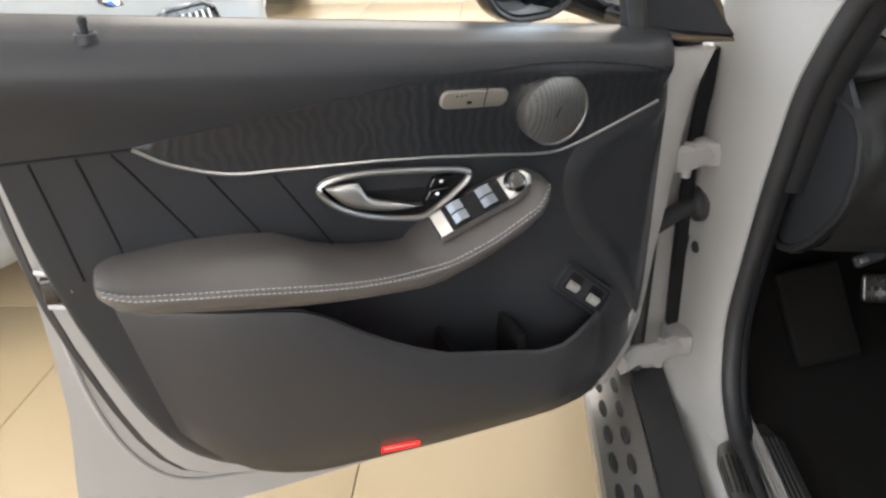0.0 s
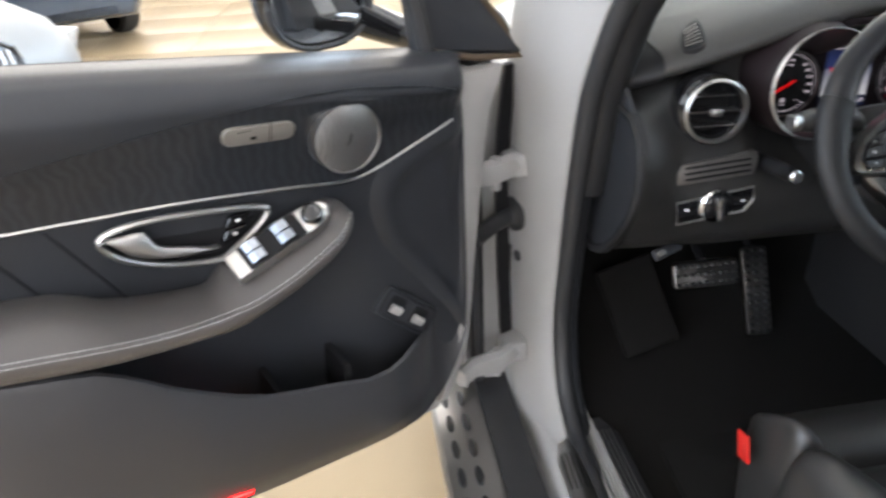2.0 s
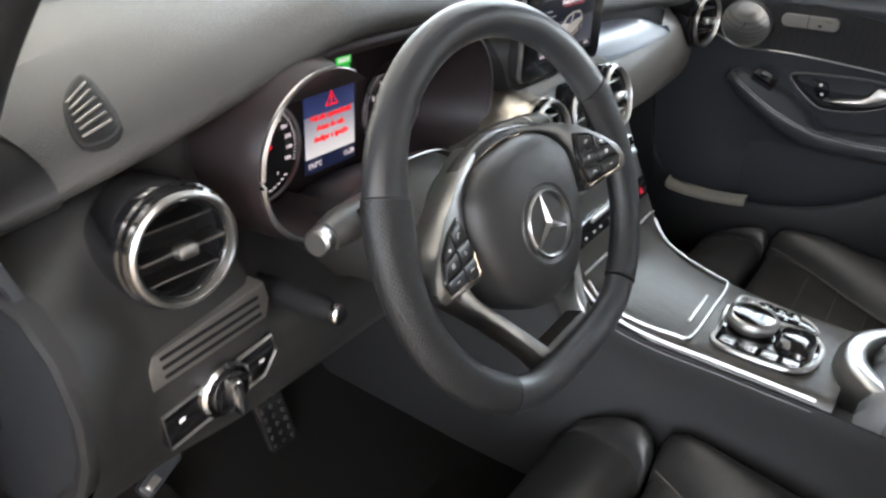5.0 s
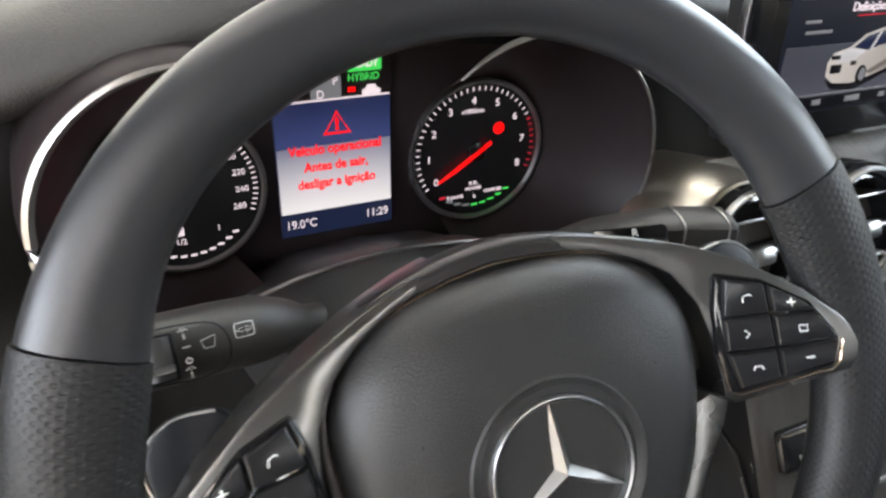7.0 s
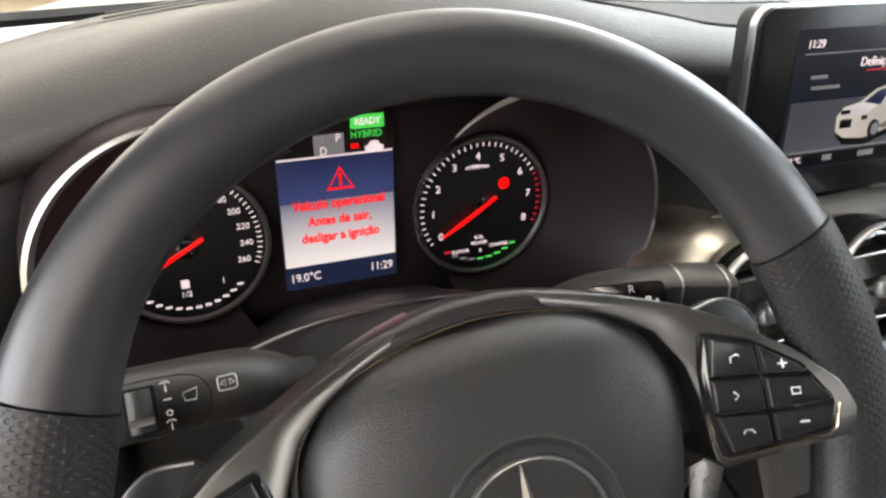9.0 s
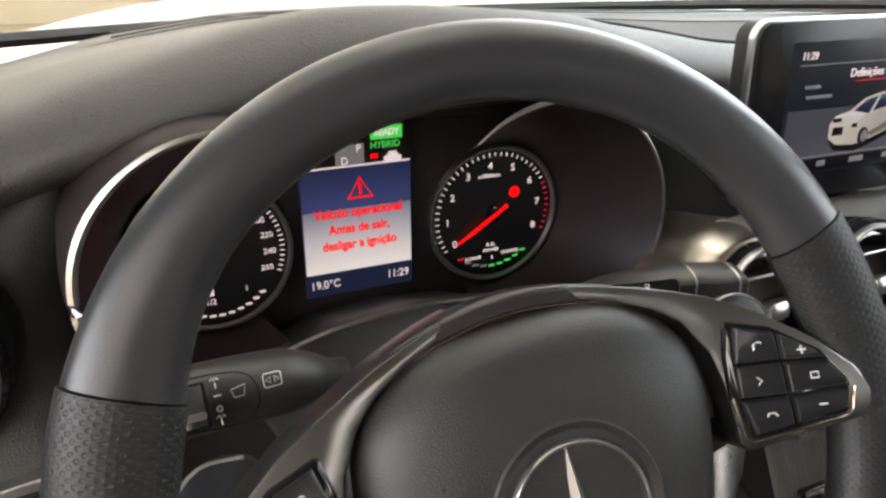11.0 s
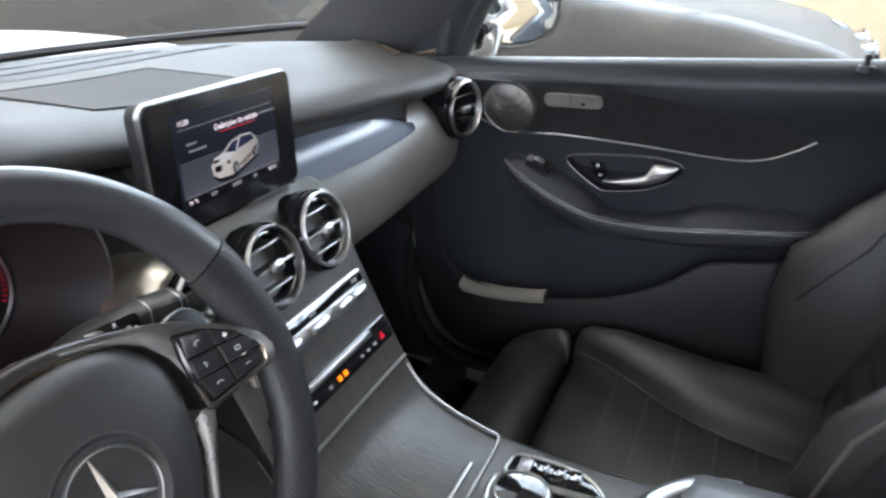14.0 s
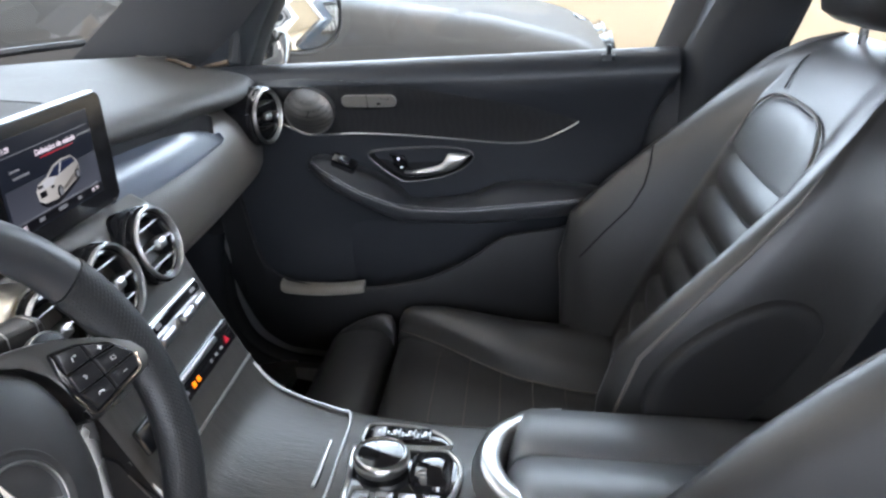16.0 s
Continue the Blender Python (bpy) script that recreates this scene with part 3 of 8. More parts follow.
    # lock pin
    pin = q(0.757, door_belt(0.757) + 0.002, 0.012) if driver else q(0.756, door_belt(0.757) - 0.004, 0.030)
    part("lock_pin", lathe([(0.0125, -0.010), (0.0115, -0.001), (0.0095, 0.0005), (0.0075, -0.002), (0.0042, -0.002), (0.0042, 0.008), (0.0050, 0.010), (0.0050, 0.015), (0.003, 0.0165), (0.0, 0.017)], 20, Matrix.Translation(pin)), SOFT, door, "black lock pin")
    # painted shell
    out_u = [-0.06, -0.055, -0.045, -0.02, 0.03, 0.10, 0.25, 0.45, 0.62, 0.70, 0.74, 0.77, 0.795, 0.816, 0.835, 0.851, 0.866, 0.878, 0.882, 0.886, 0.890, 0.894, 0.898] if driver else [-0.06, -0.055, -0.045, -0.02, 0.03, 0.10, 0.25, 0.45, 0.62, 0.70, 0.74, 0.77, 0.784, 0.797, 0.810, 0.82, 0.829, 0.838, 0.846, 0.854, 0.861, 0.88, 0.90]

    def shell_low(u):
        if driver:
            return curve1([-0.06, -0.05, -0.02, 0.016, 0.066, 0.135, 0.27, 0.454, 0.63, 0.70, 0.773, 0.816, 0.851, 0.878, 0.886, 0.894, 0.90],
                          [0.95, 0.75, 0.64, 0.575, 0.505, 0.478, 0.476, 0.475, 0.482, 0.499, 0.533, 0.607, 0.724, 0.844, 0.914, 1.024, 1.16], u)
        return curve1([-0.06, -0.05, -0.02, 0.016, 0.066, 0.135, 0.27, 0.454, 0.63, 0.708, 0.784, 0.810, 0.829, 0.846, 0.861, 0.90],
                      [0.95, 0.75, 0.64, 0.575, 0.505, 0.478, 0.476, 0.475, 0.490, 0.514, 0.572, 0.677, 0.823, 0.918, 1.04, 1.16], u)

    def shell(us2, low, w0, w1, high=None):
        rings = []
        for u in us2:
            vb, vt = low(u), door_belt(min(u, 0.88)) - (0.036 if driver else 0.05)
            vt = max(min(vt, high(u)) if high else vt, vb + 0.01)
            rings.append([q(u, vb + (vt - vb) * k / 10, w1) for k in range(11)] + [q(u, vt - (vt - vb) * k / 10, w0) for k in range(11)])
        return loft(rings)

    part("inner_shell", shell(out_u, shell_low, -0.10, -0.062), PAINT, door, "white painted metal frame")
    skin_u = [-0.09, -0.085, -0.06, 0.0, 0.15, 0.4, 0.65, 0.78, 0.85, 0.89, 0.902, 0.906, 0.910, 0.916, 0.924, 0.934, 0.942]
    part("outer_skin", shell(skin_u, lambda u: curve1([-0.09, -0.08, 0.0, 0.5, 0.86, 0.92, 0.942], [0.6, 0.46, 0.38, 0.37, 0.375, 0.39, 0.43], u), -0.165, -0.135,
                             lambda u: 2.0 if u < 0.9 else curve1([0.90, 0.906, 0.912, 0.92, 0.935, 0.945], [1.16, 0.90, 0.68, 0.60, 0.51, 0.45], u)), PAINT, door, "white painted outer skin")
    if driver:
        part("front_flange", loft([[q(k + 0.003, v, -0.019), q(k - e, v, -0.021), q(k - e - 0.005, v, -0.027), q(k - e - 0.008, v, -0.105), q(k + 0.003, v, -0.105), q(k + 0.003, v, -0.06)] for v, k, e in ((0.50, 0.060, 0.016), (0.56, 0.030, 0.016), (0.62, 0.012, 0.017), (0.68, 0.006, 0.019), (0.75, 0.003, 0.022), (0.85, 0.0, 0.033), (0.96, -0.002, 0.043), (1.02, -0.003, 0.053), (1.085, -0.004, 0.080))]), PAINT, door, "white painted front edge of the door", 50)
    if driver:
        bead = spline([(0.60, 0.425, 0), (0.72, 0.432, 0), (0.80, 0.46, 0), (0.85, 0.53, 0), (0.88, 0.64, 0), (0.893, 0.78, 0), (0.897, 0.93, 0)], 5)
        part("skin_bead", tube([q(p.x, p.y, -0.134) for p in bead], 0.004, 6), PAINT, door, "pressed bead of the outer skin")
    rim = [q(u + 0.006, shell_low(u) - 0.006, -0.088) for u in out_u[2:]]
    part("door_seal", tube(rim, 0.011, 8), RUBBER, door, "black rubber seal")
    if driver:
        lm = facing(q(0.862, 0.89, -0.042), (q(1, 0.9, 0) - q(0, 0.9, 0)))
        catch = part("door_catch", box((0.0, 0, 0), (0.024, 0.036, 0.032), 0.004, lm), GLOSS, door)
        part("catch_plate", tube([q(0.880, 0.914, -0.045), q(0.854, 0.914, -0.024), q(0.843, 0.892, -0.022), q(0.850, 0.868, -0.024), q(0.876, 0.864, -0.045)], 0.0045, 6), PAINT, door)
    # sail triangle and belt moulding
    tri = [(0.05, 1.120), (-0.138, 1.090), (-0.105, 1.138), (-0.05, 1.20), (0.0, 1.245), (0.09, 1.31), (0.13, 1.335), (0.09, 1.26), (0.06, 1.19)]
    part("sail_trim", loft([[q(a, b, h) for a, b in ring] for ring, h in ((tri, -0.075), (tri, -0.05), (inset(tri, 0.006), -0.045))]), SOFT, door, "black corner trim of the window")
    part("sail_frame", tube([q(0.13, 1.335, -0.045), q(0.0, 1.245, -0.046), q(-0.05, 1.20, -0.048), q(-0.105, 1.138, -0.05), q(-0.138, 1.088, -0.05), q(-0.05, 1.098, -0.046), q(0.03, 1.118, -0.04)], 0.006, 8), BRONZE, door)
    part("window_frame", tube([q(0.04, 1.12, -0.045), q(0.055, 1.19, -0.045), q(0.085, 1.26, -0.045), q(0.15, 1.36, -0.045), q(0.26, 1.47, -0.045), q(0.42, 1.55, -0.045)], 0.014, 8), RUBBER, door)
    if driver:
        part("belt_moulding", loft([[q(u, door_belt(u) + h, w) for w, h in ((-0.119, -0.004), (-0.124, -0.002), (-0.134, -0.004), (-0.150, -0.022), (-0.150, -0.034), (-0.119, -0.034))] for u in np.linspace(-0.02, 0.93, 14)]), RUBBER, door, "black belt moulding")
    return door


# One dashboard leather twice: light coloured into the lower part, shade into the knee part.
LOWER_LEATHER_LIT = material("lower_dash_leather_lit", (0.108, 0.100, 0.090), 0.36, grain=0.25, scale=900, kind="voronoi", vary=0.1)
KNEE_LEATHER_SHADED = material("knee_panel_leather_shaded", (0.019, 0.0188, 0.0185), 0.48, grain=0.25, scale=900, kind="voronoi", vary=0.1)
# The blue reflection of the windows is mixed into the inlay's base colour.
BLUE_SHEEN_WOOD = material("blue_sheen_inlay", (0.045, 0.058, 0.085), 0.36, coat=0.45, vary=0.1, rough_vary=0.02)
BLUE_SHEEN_WOOD.node_tree.nodes["Principled BSDF"].inputs["Coat Roughness"].default_value = 0.34
ASH = material("open_pore_ash", (0.052, 0.048, 0.043), 0.36, grain=0.5, scale=50, stretch=(9, 1, 1), vary=0.4, vscale=12)
CLUSTER_BLACK = material("cluster_black", (0.020, 0.0145, 0.0155), 0.42)
for m_ in (CLUSTER_BLACK, CARPET, DISPLAY_FACE):
    m_.node_tree.nodes["Principled BSDF"].inputs["Specular IOR Level"].default_value = 0.2
DIAL = material("dial_black", (0.006, 0.006, 0.007), 0.4)
GRIP = material("perforated_grip", (0.012, 0.012, 0.0128), 0.46, grain=0.0)
GRIP.node_tree.nodes["Principled BSDF"].inputs["Specular IOR Level"].default_value = 0.35
RIM_LEATHER = material("smooth_rim_leather", (0.022, 0.0225, 0.0245), 0.36, grain=0.06, scale=1500, kind="voronoi", vary=0.1)


def dimples(mat, scale, strength):
    """Rows of small holes pressed into a material, along its own unrolled surface."""
    nt = mat.node_tree
    co, vor, step, bump = (nt.nodes.new(k) for k in ("ShaderNodeTexCoord", "ShaderNodeTexVoronoi", "ShaderNodeMapRange", "ShaderNodeBump"))
    vor.voronoi_dimensions = "2D"
    vor.inputs["Scale"].default_value, vor.inputs["Randomness"].default_value = scale, 0.0
    mp = nt.nodes.new("ShaderNodeMapping")
    mp.inputs["Rotation"].default_value = (0, 0, radians(45))
    nt.links.new(co.outputs["UV"], mp.inputs["Vector"])
    nt.links.new(mp.outputs["Vector"], vor.inputs["Vector"])
    step.inputs[1].default_value, step.inputs[2].default_value = 0.20, 0.36
    nt.links.new(vor.outputs["Distance"], step.inputs[0])
    bump.inputs["Strength"].default_value, bump.inputs["Distance"].default_value = strength, 0.0008
    nt.links.new(step.outputs[0], bump.inputs["Height"])
    nt.links.new(bump.outputs["Normal"], nt.nodes["Principled BSDF"].inputs["Normal"])


dimples(GRIP, 330, 0.45)
COPPER = material("warm_bright_edge", (0.75, 0.62, 0.50), 0.2, 1.0)
SCREEN = glow("screen_dark_blue", (0.02, 0.025, 0.04), 0.12)
SEAM = material("dark_seam", (0.10, 0.09, 0.08), 0.7)
LIT_BLACK = glow("lit_black", (0.004, 0.004, 0.006), 0.3)
BRONZE = material("bronzed_black_trim", (0.16, 0.12, 0.085), 0.3, 0.7)


def perforated():
    mat = material("perforated_silver", (0.62, 0.61, 0.59), 0.32, 1.0, vary=0.05)
    nt = mat.node_tree
    b = nt.nodes["Principled BSDF"]
    vor = nt.nodes.new("ShaderNodeTexVoronoi")
    vor.inputs["Scale"].default_value, vor.inputs["Randomness"].default_value = 420, 0.15
    co = nt.nodes.new("ShaderNodeTexCoord")
    nt.links.new(co.outputs["Object"], vor.inputs["Vector"])
    step = nt.nodes.new("ShaderNodeMapRange")
    step.inputs[1].default_value, step.inputs[2].default_value = 0.28, 0.36
    nt.links.new(vor.outputs["Distance"], step.inputs[0])
    mix = nt.nodes.new("ShaderNodeMix")
    mix.data_type = "RGBA"
    mix.inputs[6].default_value, mix.inputs[7].default_value = (0.16, 0.16, 0.16, 1), (0.62, 0.61, 0.59, 1)
    nt.links.new(step.outputs[0], mix.inputs[0])
    nt.links.new(mix.outputs[2], b.inputs["Base Color"])
    return mat


PERFORATED = perforated()
DOOR_O, DOOR_U, DOOR_N = V(-0.970, 0.883, 0), V(-0.903, -0.430, 0).normalized(), V(0.430, -0.903, 0).normalized()
driver_door = build_door(lambda u, v, w: DOOR_O + DOOR_U * u + DOOR_N * w + V(0, 0, v), "driver_door",
                         "open white car door with black leather inner panel", (-1.35, 0.72, 0.4), True)
passenger_door = build_door(lambda u, v, w: V(0.70 - w, 0.92 - u, v - 0.015 - 0.05 * u), "passenger_door",
                            "closed car door with black inner panel and silver strip", (0.75, 0.5, 0.4), False)


def outside_mirror(q, u0, u1, v0, v1, w, name, label, base, turn):
    """A door mirror: housing, glass and foot."""
    mirror = thing(name, base, label, "wing mirror")
    cu, cv, hu, hv = (u0 + u1) / 2, (v0 + v1) / 2, (u1 - u0) / 2, (v1 - v0) / 2
    o = [(cu + s[0] * hu / 0.5, cv + s[1] * hv / 0.5) for s in rounded(1, 1, 0.42, 7)]
    rings = []
    for d, h in ((0.006, 0.0), (0.0, -0.006), (-0.008, -0.03), (0.004, -0.08), (0.03, -0.12)):
        rings.append([q(a, b, w + h + turn * (a - cu)) for a, b in inset(o, d)])
    part("housing", loft(rings), GLOSS, mirror, "black mirror housing")
    part("mirror_glass", loft([[q(a, b, w + 0.001 + turn * (a - cu)) for a, b in inset(o, 0.007)], [q(a, b, w + 0.003 + turn * (a - cu)) for a, b in inset(o, 0.009)]]), MIRROR, mirror, "mirror glass")
    part("glass_rim", tube([q(a, b, w + 0.002 + turn * (a - cu)) for a, b in o], 0.005, 6, True), RUBBER, mirror)
    part("foot", tube([q(u0 + 0.02, v0 + 0.03, w - 0.04), q(u0 - 0.06, v0 - 0.005, w - 0.02), q(u0 - 0.10, v0 - 0.03, -0.06)], [0.03, 0.026, 0.03], 10), GLOSS, mirror)
    return mirror


outside_mirror(lambda u, v, w: DOOR_O + DOOR_U * u + DOOR_N * w + V(0, 0, v), 0.03, 0.225, 1.118, 1.28, -0.2, "driver_mirror", "black wing mirror on the open door", (-1.2, 0.9, 1.1), 0.25)
outside_mirror(lambda u, v, w: V(0.985 + u, 0.80 - w, v), -0.10, 0.10, 1.085, 1.235, 0.0, "passenger_mirror", "black wing mirror beyond the closed door", (0.95, 0.8, 1.1), 0.55)

# ---- dashboard ----
dash = thing("dashboard", (0.0, 1.0, 0.6), "black leather dashboard with silver round vents", "dashboard")
DX = [-0.735, -0.66, -0.58, -0.5, -0.36, -0.22, -0.13, 0.0, 0.13, 0.35, 0.55, 0.66, 0.735]
D_YF = [0.875, 0.852, 0.836, 0.824, 0.815, 0.820, 0.835, 0.845, 0.825, 0.802, 0.800, 0.812, 0.87]
D_ZF = [1.078, 1.098, 1.122, 1.148, 1.177, 1.168, 1.150, 1.130, 1.120, 1.110, 1.092, 1.088, 1.080]
D_ZB = [1.100, 1.112, 1.125, 1.138, 1.150, 1.148, 1.143, 1.138, 1.133, 1.129, 1.124, 1.119, 1.108]


def dash_edge(x):
    return curve1(DX, D_YF, x), curve1(DX, D_ZF, x)


for x0, x1, drop, mat, name, label in ((-0.676, 0.735, 0.0, DASH_LEATHER, "top_pad", "grained black leather upper pad"), (-0.735, -0.674, 0.004, SIDE_TRIM, "end_cowl", "dark end piece of the dashboard top")):
  rings = []
  for x in np.linspace(x0, x1, 58 if drop == 0 else 6):
    yf, zf = dash_edge(x)
    zf -= drop
    zb = curve1(DX, D_ZB, x) - drop
    back = 1.40 - 0.30 * (abs(x) / 0.735) ** 2.5
    pts = [(back, zb - 0.004), (back - 0.18, zb + 0.006), (yf + 0.16, 0.5 * (zb + zf) + 0.012), (yf + 0.06, zf + 0.012), (yf + 0.018, zf + 0.004), (yf, zf - 0.010), (yf + 0.004, zf - 0.024), (yf + 0.03, zf - 0.036), (yf + 0.08, zf - 0.042)]
    rings.append([V(x, p.x, p.y) for p in spline([(a, b, 0) for a, b in pts], 4)])
  part(name, loft(rings, closed=False), mat, dash, label, 60)

FZ = [1.06, 1.02, 0.97, 0.92, 0.87, 0.79, 0.72]
FACE = {-0.735: (0.865, 0.81, 0.764, 0.762, 0.785, 0.855, 1.05), -0.70: (0.862, 0.822, 0.782, 0.778, 0.790, 0.85, 1.05), -0.66: (0.86, 0.84, 0.805, 0.798, 0.80, 0.85, 1.05), -0.555: (0.87, 0.85, 0.815, 0.80, 0.80, 0.84, 1.05),
        -0.51: (0.92, 0.92, 0.87, 0.815, 0.80, 0.84, 1.05), -0.36: (0.94, 0.94, 0.91, 0.83, 0.81, 0.84, 1.05), -0.18: (0.93, 0.92, 0.87, 0.81, 0.80, 0.84, 1.05),
        -0.125: (0.86, 0.84, 0.80, 0.785, 0.78, 0.84, 1.05), 0.0: (0.85, 0.83, 0.80, 0.785, 0.77, 0.84, 1.05), 0.13: (0.835, 0.805, 0.79, 0.785, 0.81, 0.88, 1.05),
        0.3: (0.825, 0.79, 0.775, 0.785, 0.85, 0.93, 1.05), 0.52: (0.83, 0.80, 0.785, 0.795, 0.86, 0.94, 1.05), 0.62: (0.85, 0.83, 0.80, 0.805, 0.86, 0.94, 1.05), 0.735: (0.86, 0.84, 0.83, 0.84, 0.90, 0.96, 1.06)}
fx = sorted(FACE)
# Shaded tone on the driver's side, lit tone from the centre to the passenger.
for x0, x1, mat, name, label in ((-0.735, -0.06, KNEE_LEATHER_SHADED, "knee_panel", "lower dashboard round the column, coloured dark for shade"), (-0.06, 0.735, LOWER_LEATHER_LIT, "lower_dash", "grained lower dashboard, coloured pale for the light on it")):
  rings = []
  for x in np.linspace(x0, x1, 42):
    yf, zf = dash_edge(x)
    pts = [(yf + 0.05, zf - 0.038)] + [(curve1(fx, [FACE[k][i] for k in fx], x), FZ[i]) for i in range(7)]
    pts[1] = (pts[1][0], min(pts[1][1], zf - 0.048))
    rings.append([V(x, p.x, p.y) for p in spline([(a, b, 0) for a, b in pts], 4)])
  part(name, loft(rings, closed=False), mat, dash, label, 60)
# end caps
for s in (-1, 1):
    rings = []
    for k in range(2):
        x = s * (0.728 + 0.008 * k)
        o = [(1.10, 1.09), (0.872, 1.06), (0.815, 1.02), (0.768, 0.96), (0.785, 0.88), (0.86, 0.80), (1.05, 0.70), (1.2, 0.70), (1.2, 1.09)]
        rings.append([V(x, a, b) for a, b in o])
    part("end_panel", loft(rings), SOFT, dash, "black plastic end panel")
# gloss inlay on the passenger side
lo = spline([(0.125, 1.027, 0), (0.22, 1.027, 0), (0.31, 1.028, 0), (0.39, 1.029, 0), (0.425, 1.031, 0), (0.436, 1.039, 0)], 6)
hi = spline([(0.125, 1.082, 0), (0.22, 1.078, 0), (0.31, 1.070, 0), (0.39, 1.057, 0), (0.425, 1.047, 0), (0.436, 1.041, 0)], 6)


def face_y(x, z):
    zs = list(reversed(FZ))
    return curve1(zs, [curve1(fx, [FACE[k][i] for k in fx], x) for i in range(6, -1, -1)], z)


def inlay_y(x, z):
    """A plain sweep between the two ends of the inlay."""
    t = (x - 0.125) / 0.311
    return face_y(0.125, z) * (1 - t) ** 2 + 2 * (face_y(0.28, z) - 0.004) * t * (1 - t) + face_y(0.436, z) * t ** 2 - 0.004


rings = []
for a, b in zip(lo, hi):
    rings.append([V(a.x, inlay_y(a.x, a.y) - 0.008, a.y)] + [V(a.x, inlay_y(a.x, a.y + (b.y - a.y) * t) - 0.012 + 0.011 * t ** 0.5, a.y + 0.002 + (b.y - a.y - 0.004) * t) for t in (0.0, 0.04, 0.1, 0.18, 0.28, 0.4, 0.55, 0.75, 1.0)] + [V(b.x, inlay_y(b.x, b.y) + 0.02, b.y + 0.012), V(a.x, inlay_y(a.x, a.y) + 0.02, a.y)])
part("inlay", loft(rings), BLUE_SHEEN_WOOD, dash, "glossy dark inlay with a blue sheen in its colour")
# Added dark strip that stands for the shade beneath the overhanging pad.
part("pad_shade_strip", loft([[V(b.x, inlay_y(b.x, b.y) + d, b.y + h) for d, h in ((-0.0035, -0.001), (-0.0035, 0.026), (0.02, 0.026), (0.02, -0.001))] for b in hi]), SIDE_TRIM, dash, "added dark strip for the shade under the upper pad")


SATIN_SLAT = material("dark_silver_slat", (0.30, 0.29, 0.28), 0.3, 1.0)


def round_vent(p, n, name, label, r=0.046, depth=0.06, tilt=0.0, barrel=None, flare=0.0):
    """A round air vent: housing, chrome ring, slats and a knob."""
    barrel = barrel or GLOSS
    vent = thing(name, p, label, "air vent", "round vents of the dashboard")
    m = facing(p, n) @ pose(0, 0, 0, 0, 0, tilt)
    part("housing", lathe([(r + 0.003 + flare, -depth), (r + 0.005 + 0.7 * flare, -0.055), (r + 0.006 + 0.1 * flare, -0.022), (r + 0.006, -0.020), (r + 0.005, -0.012), (r + 0.002, -0.010)], 40, m), barrel, vent, "metal vent housing")
    part("collar", lathe([(r + 0.002, -0.011), (r + 0.004, -0.009), (r + 0.004, -0.003), (r + 0.001, -0.001)], 40, m), GLOSS, vent, "gloss black collar")
    part("ring", lathe([(r + 0.001, -0.006), (r + 0.0015, 0.002), (r + 0.0002, 0.004), (r - 0.0015, 0.004), (r - 0.0025, 0.0015), (r - 0.003, -0.004)] if r < 0.045 else [(r + 0.001, -0.006), (r + 0.0015, 0.002), (r - 0.001, 0.0045), (r - 0.003, 0.0045), (r - 0.0045, 0.001), (r - 0.005, -0.004)], 48, m), SPOKE_SILVER if r < 0.045 else SATIN, vent, "satin silver ring")
    part("inner_ring", lathe([(r - 0.0028, -0.003), (r - 0.0065, -0.002), (r - 0.0085, -0.005), (r - 0.009, -0.014)], 40, m), GLOSS, vent, "gloss black inner ring")
    part("throat", lathe([(r - 0.009, -0.010), (r - 0.010, -0.04), (0.0, -0.042)], 32, m), DARK, vent)
    for y in (-0.022, 0.022):
        w = math.sqrt((r - 0.008) ** 2 - y * y)
        part("slat", box((0, y, -0.014), (2 * w, 0.0024, 0.02), 0.001, m), SATIN_SLAT, vent)
    part("crossbar", box((0, 0, -0.010), (2 * r - 0.018, 0.003, 0.02), 0.001, m), SATIN_SLAT, vent, "middle slat")
    part("knob", box((0, 0, 0.0), (0.019, 0.014, 0.014), 0.005, m), SATIN, vent, "small chrome knob")
    return vent


round_vent((-0.62, 0.795, 1.03), (-0.05, -1, 0.05), "side_vent", "chrome-ringed round vent beside the driver")
round_vent((0.608, 0.775, 1.028), (-0.19, -1, 0.06), "side_vent", "chrome-ringed round vent beside the passenger", 0.049)
for x, z in ((-0.129, 1.004), (-0.031, 1.004), (0.066, 1.009)):
    round_vent((x, 0.728, z), (0, -0.95, 0.3), "centre_vent", "silver-ringed round vent above the centre console", 0.042, 0.10, barrel=BARREL if x < -0.1 else GLOSS, flare=0.018 if x < -0.1 else 0.0)

# small demister grille
mg = facing((-0.6246, 0.8861, 1.1200), (-0.31, -0.21, 0.93))
corners = [mg.inverted() @ V(*p) for p in ((-0.6305, 0.9099, 1.1189), (-0.5995, 0.9265, 1.1294), (-0.6178, 0.8553, 1.1118), (-0.6489, 0.8614, 1.1024))]
tri = [(p.x, p.y) for p in corners]
tri = [(p.x, p.y) for p in spline([(*tri[k], 0) for k in (3, 2, 1, 0)], 4, True)]
demister = thing("demister_grille", (-0.617, 0.88, 1.10), "small black slatted side window grille", "air vent")
part("frame", slab(tri, -0.02, 0.0008, mg, 0.0008), SIDE_TRIM, demister)
part("opening", slab(inset(tri, 0.0035), -0.01, 0.0014, mg, 0.0004), DARK, demister)
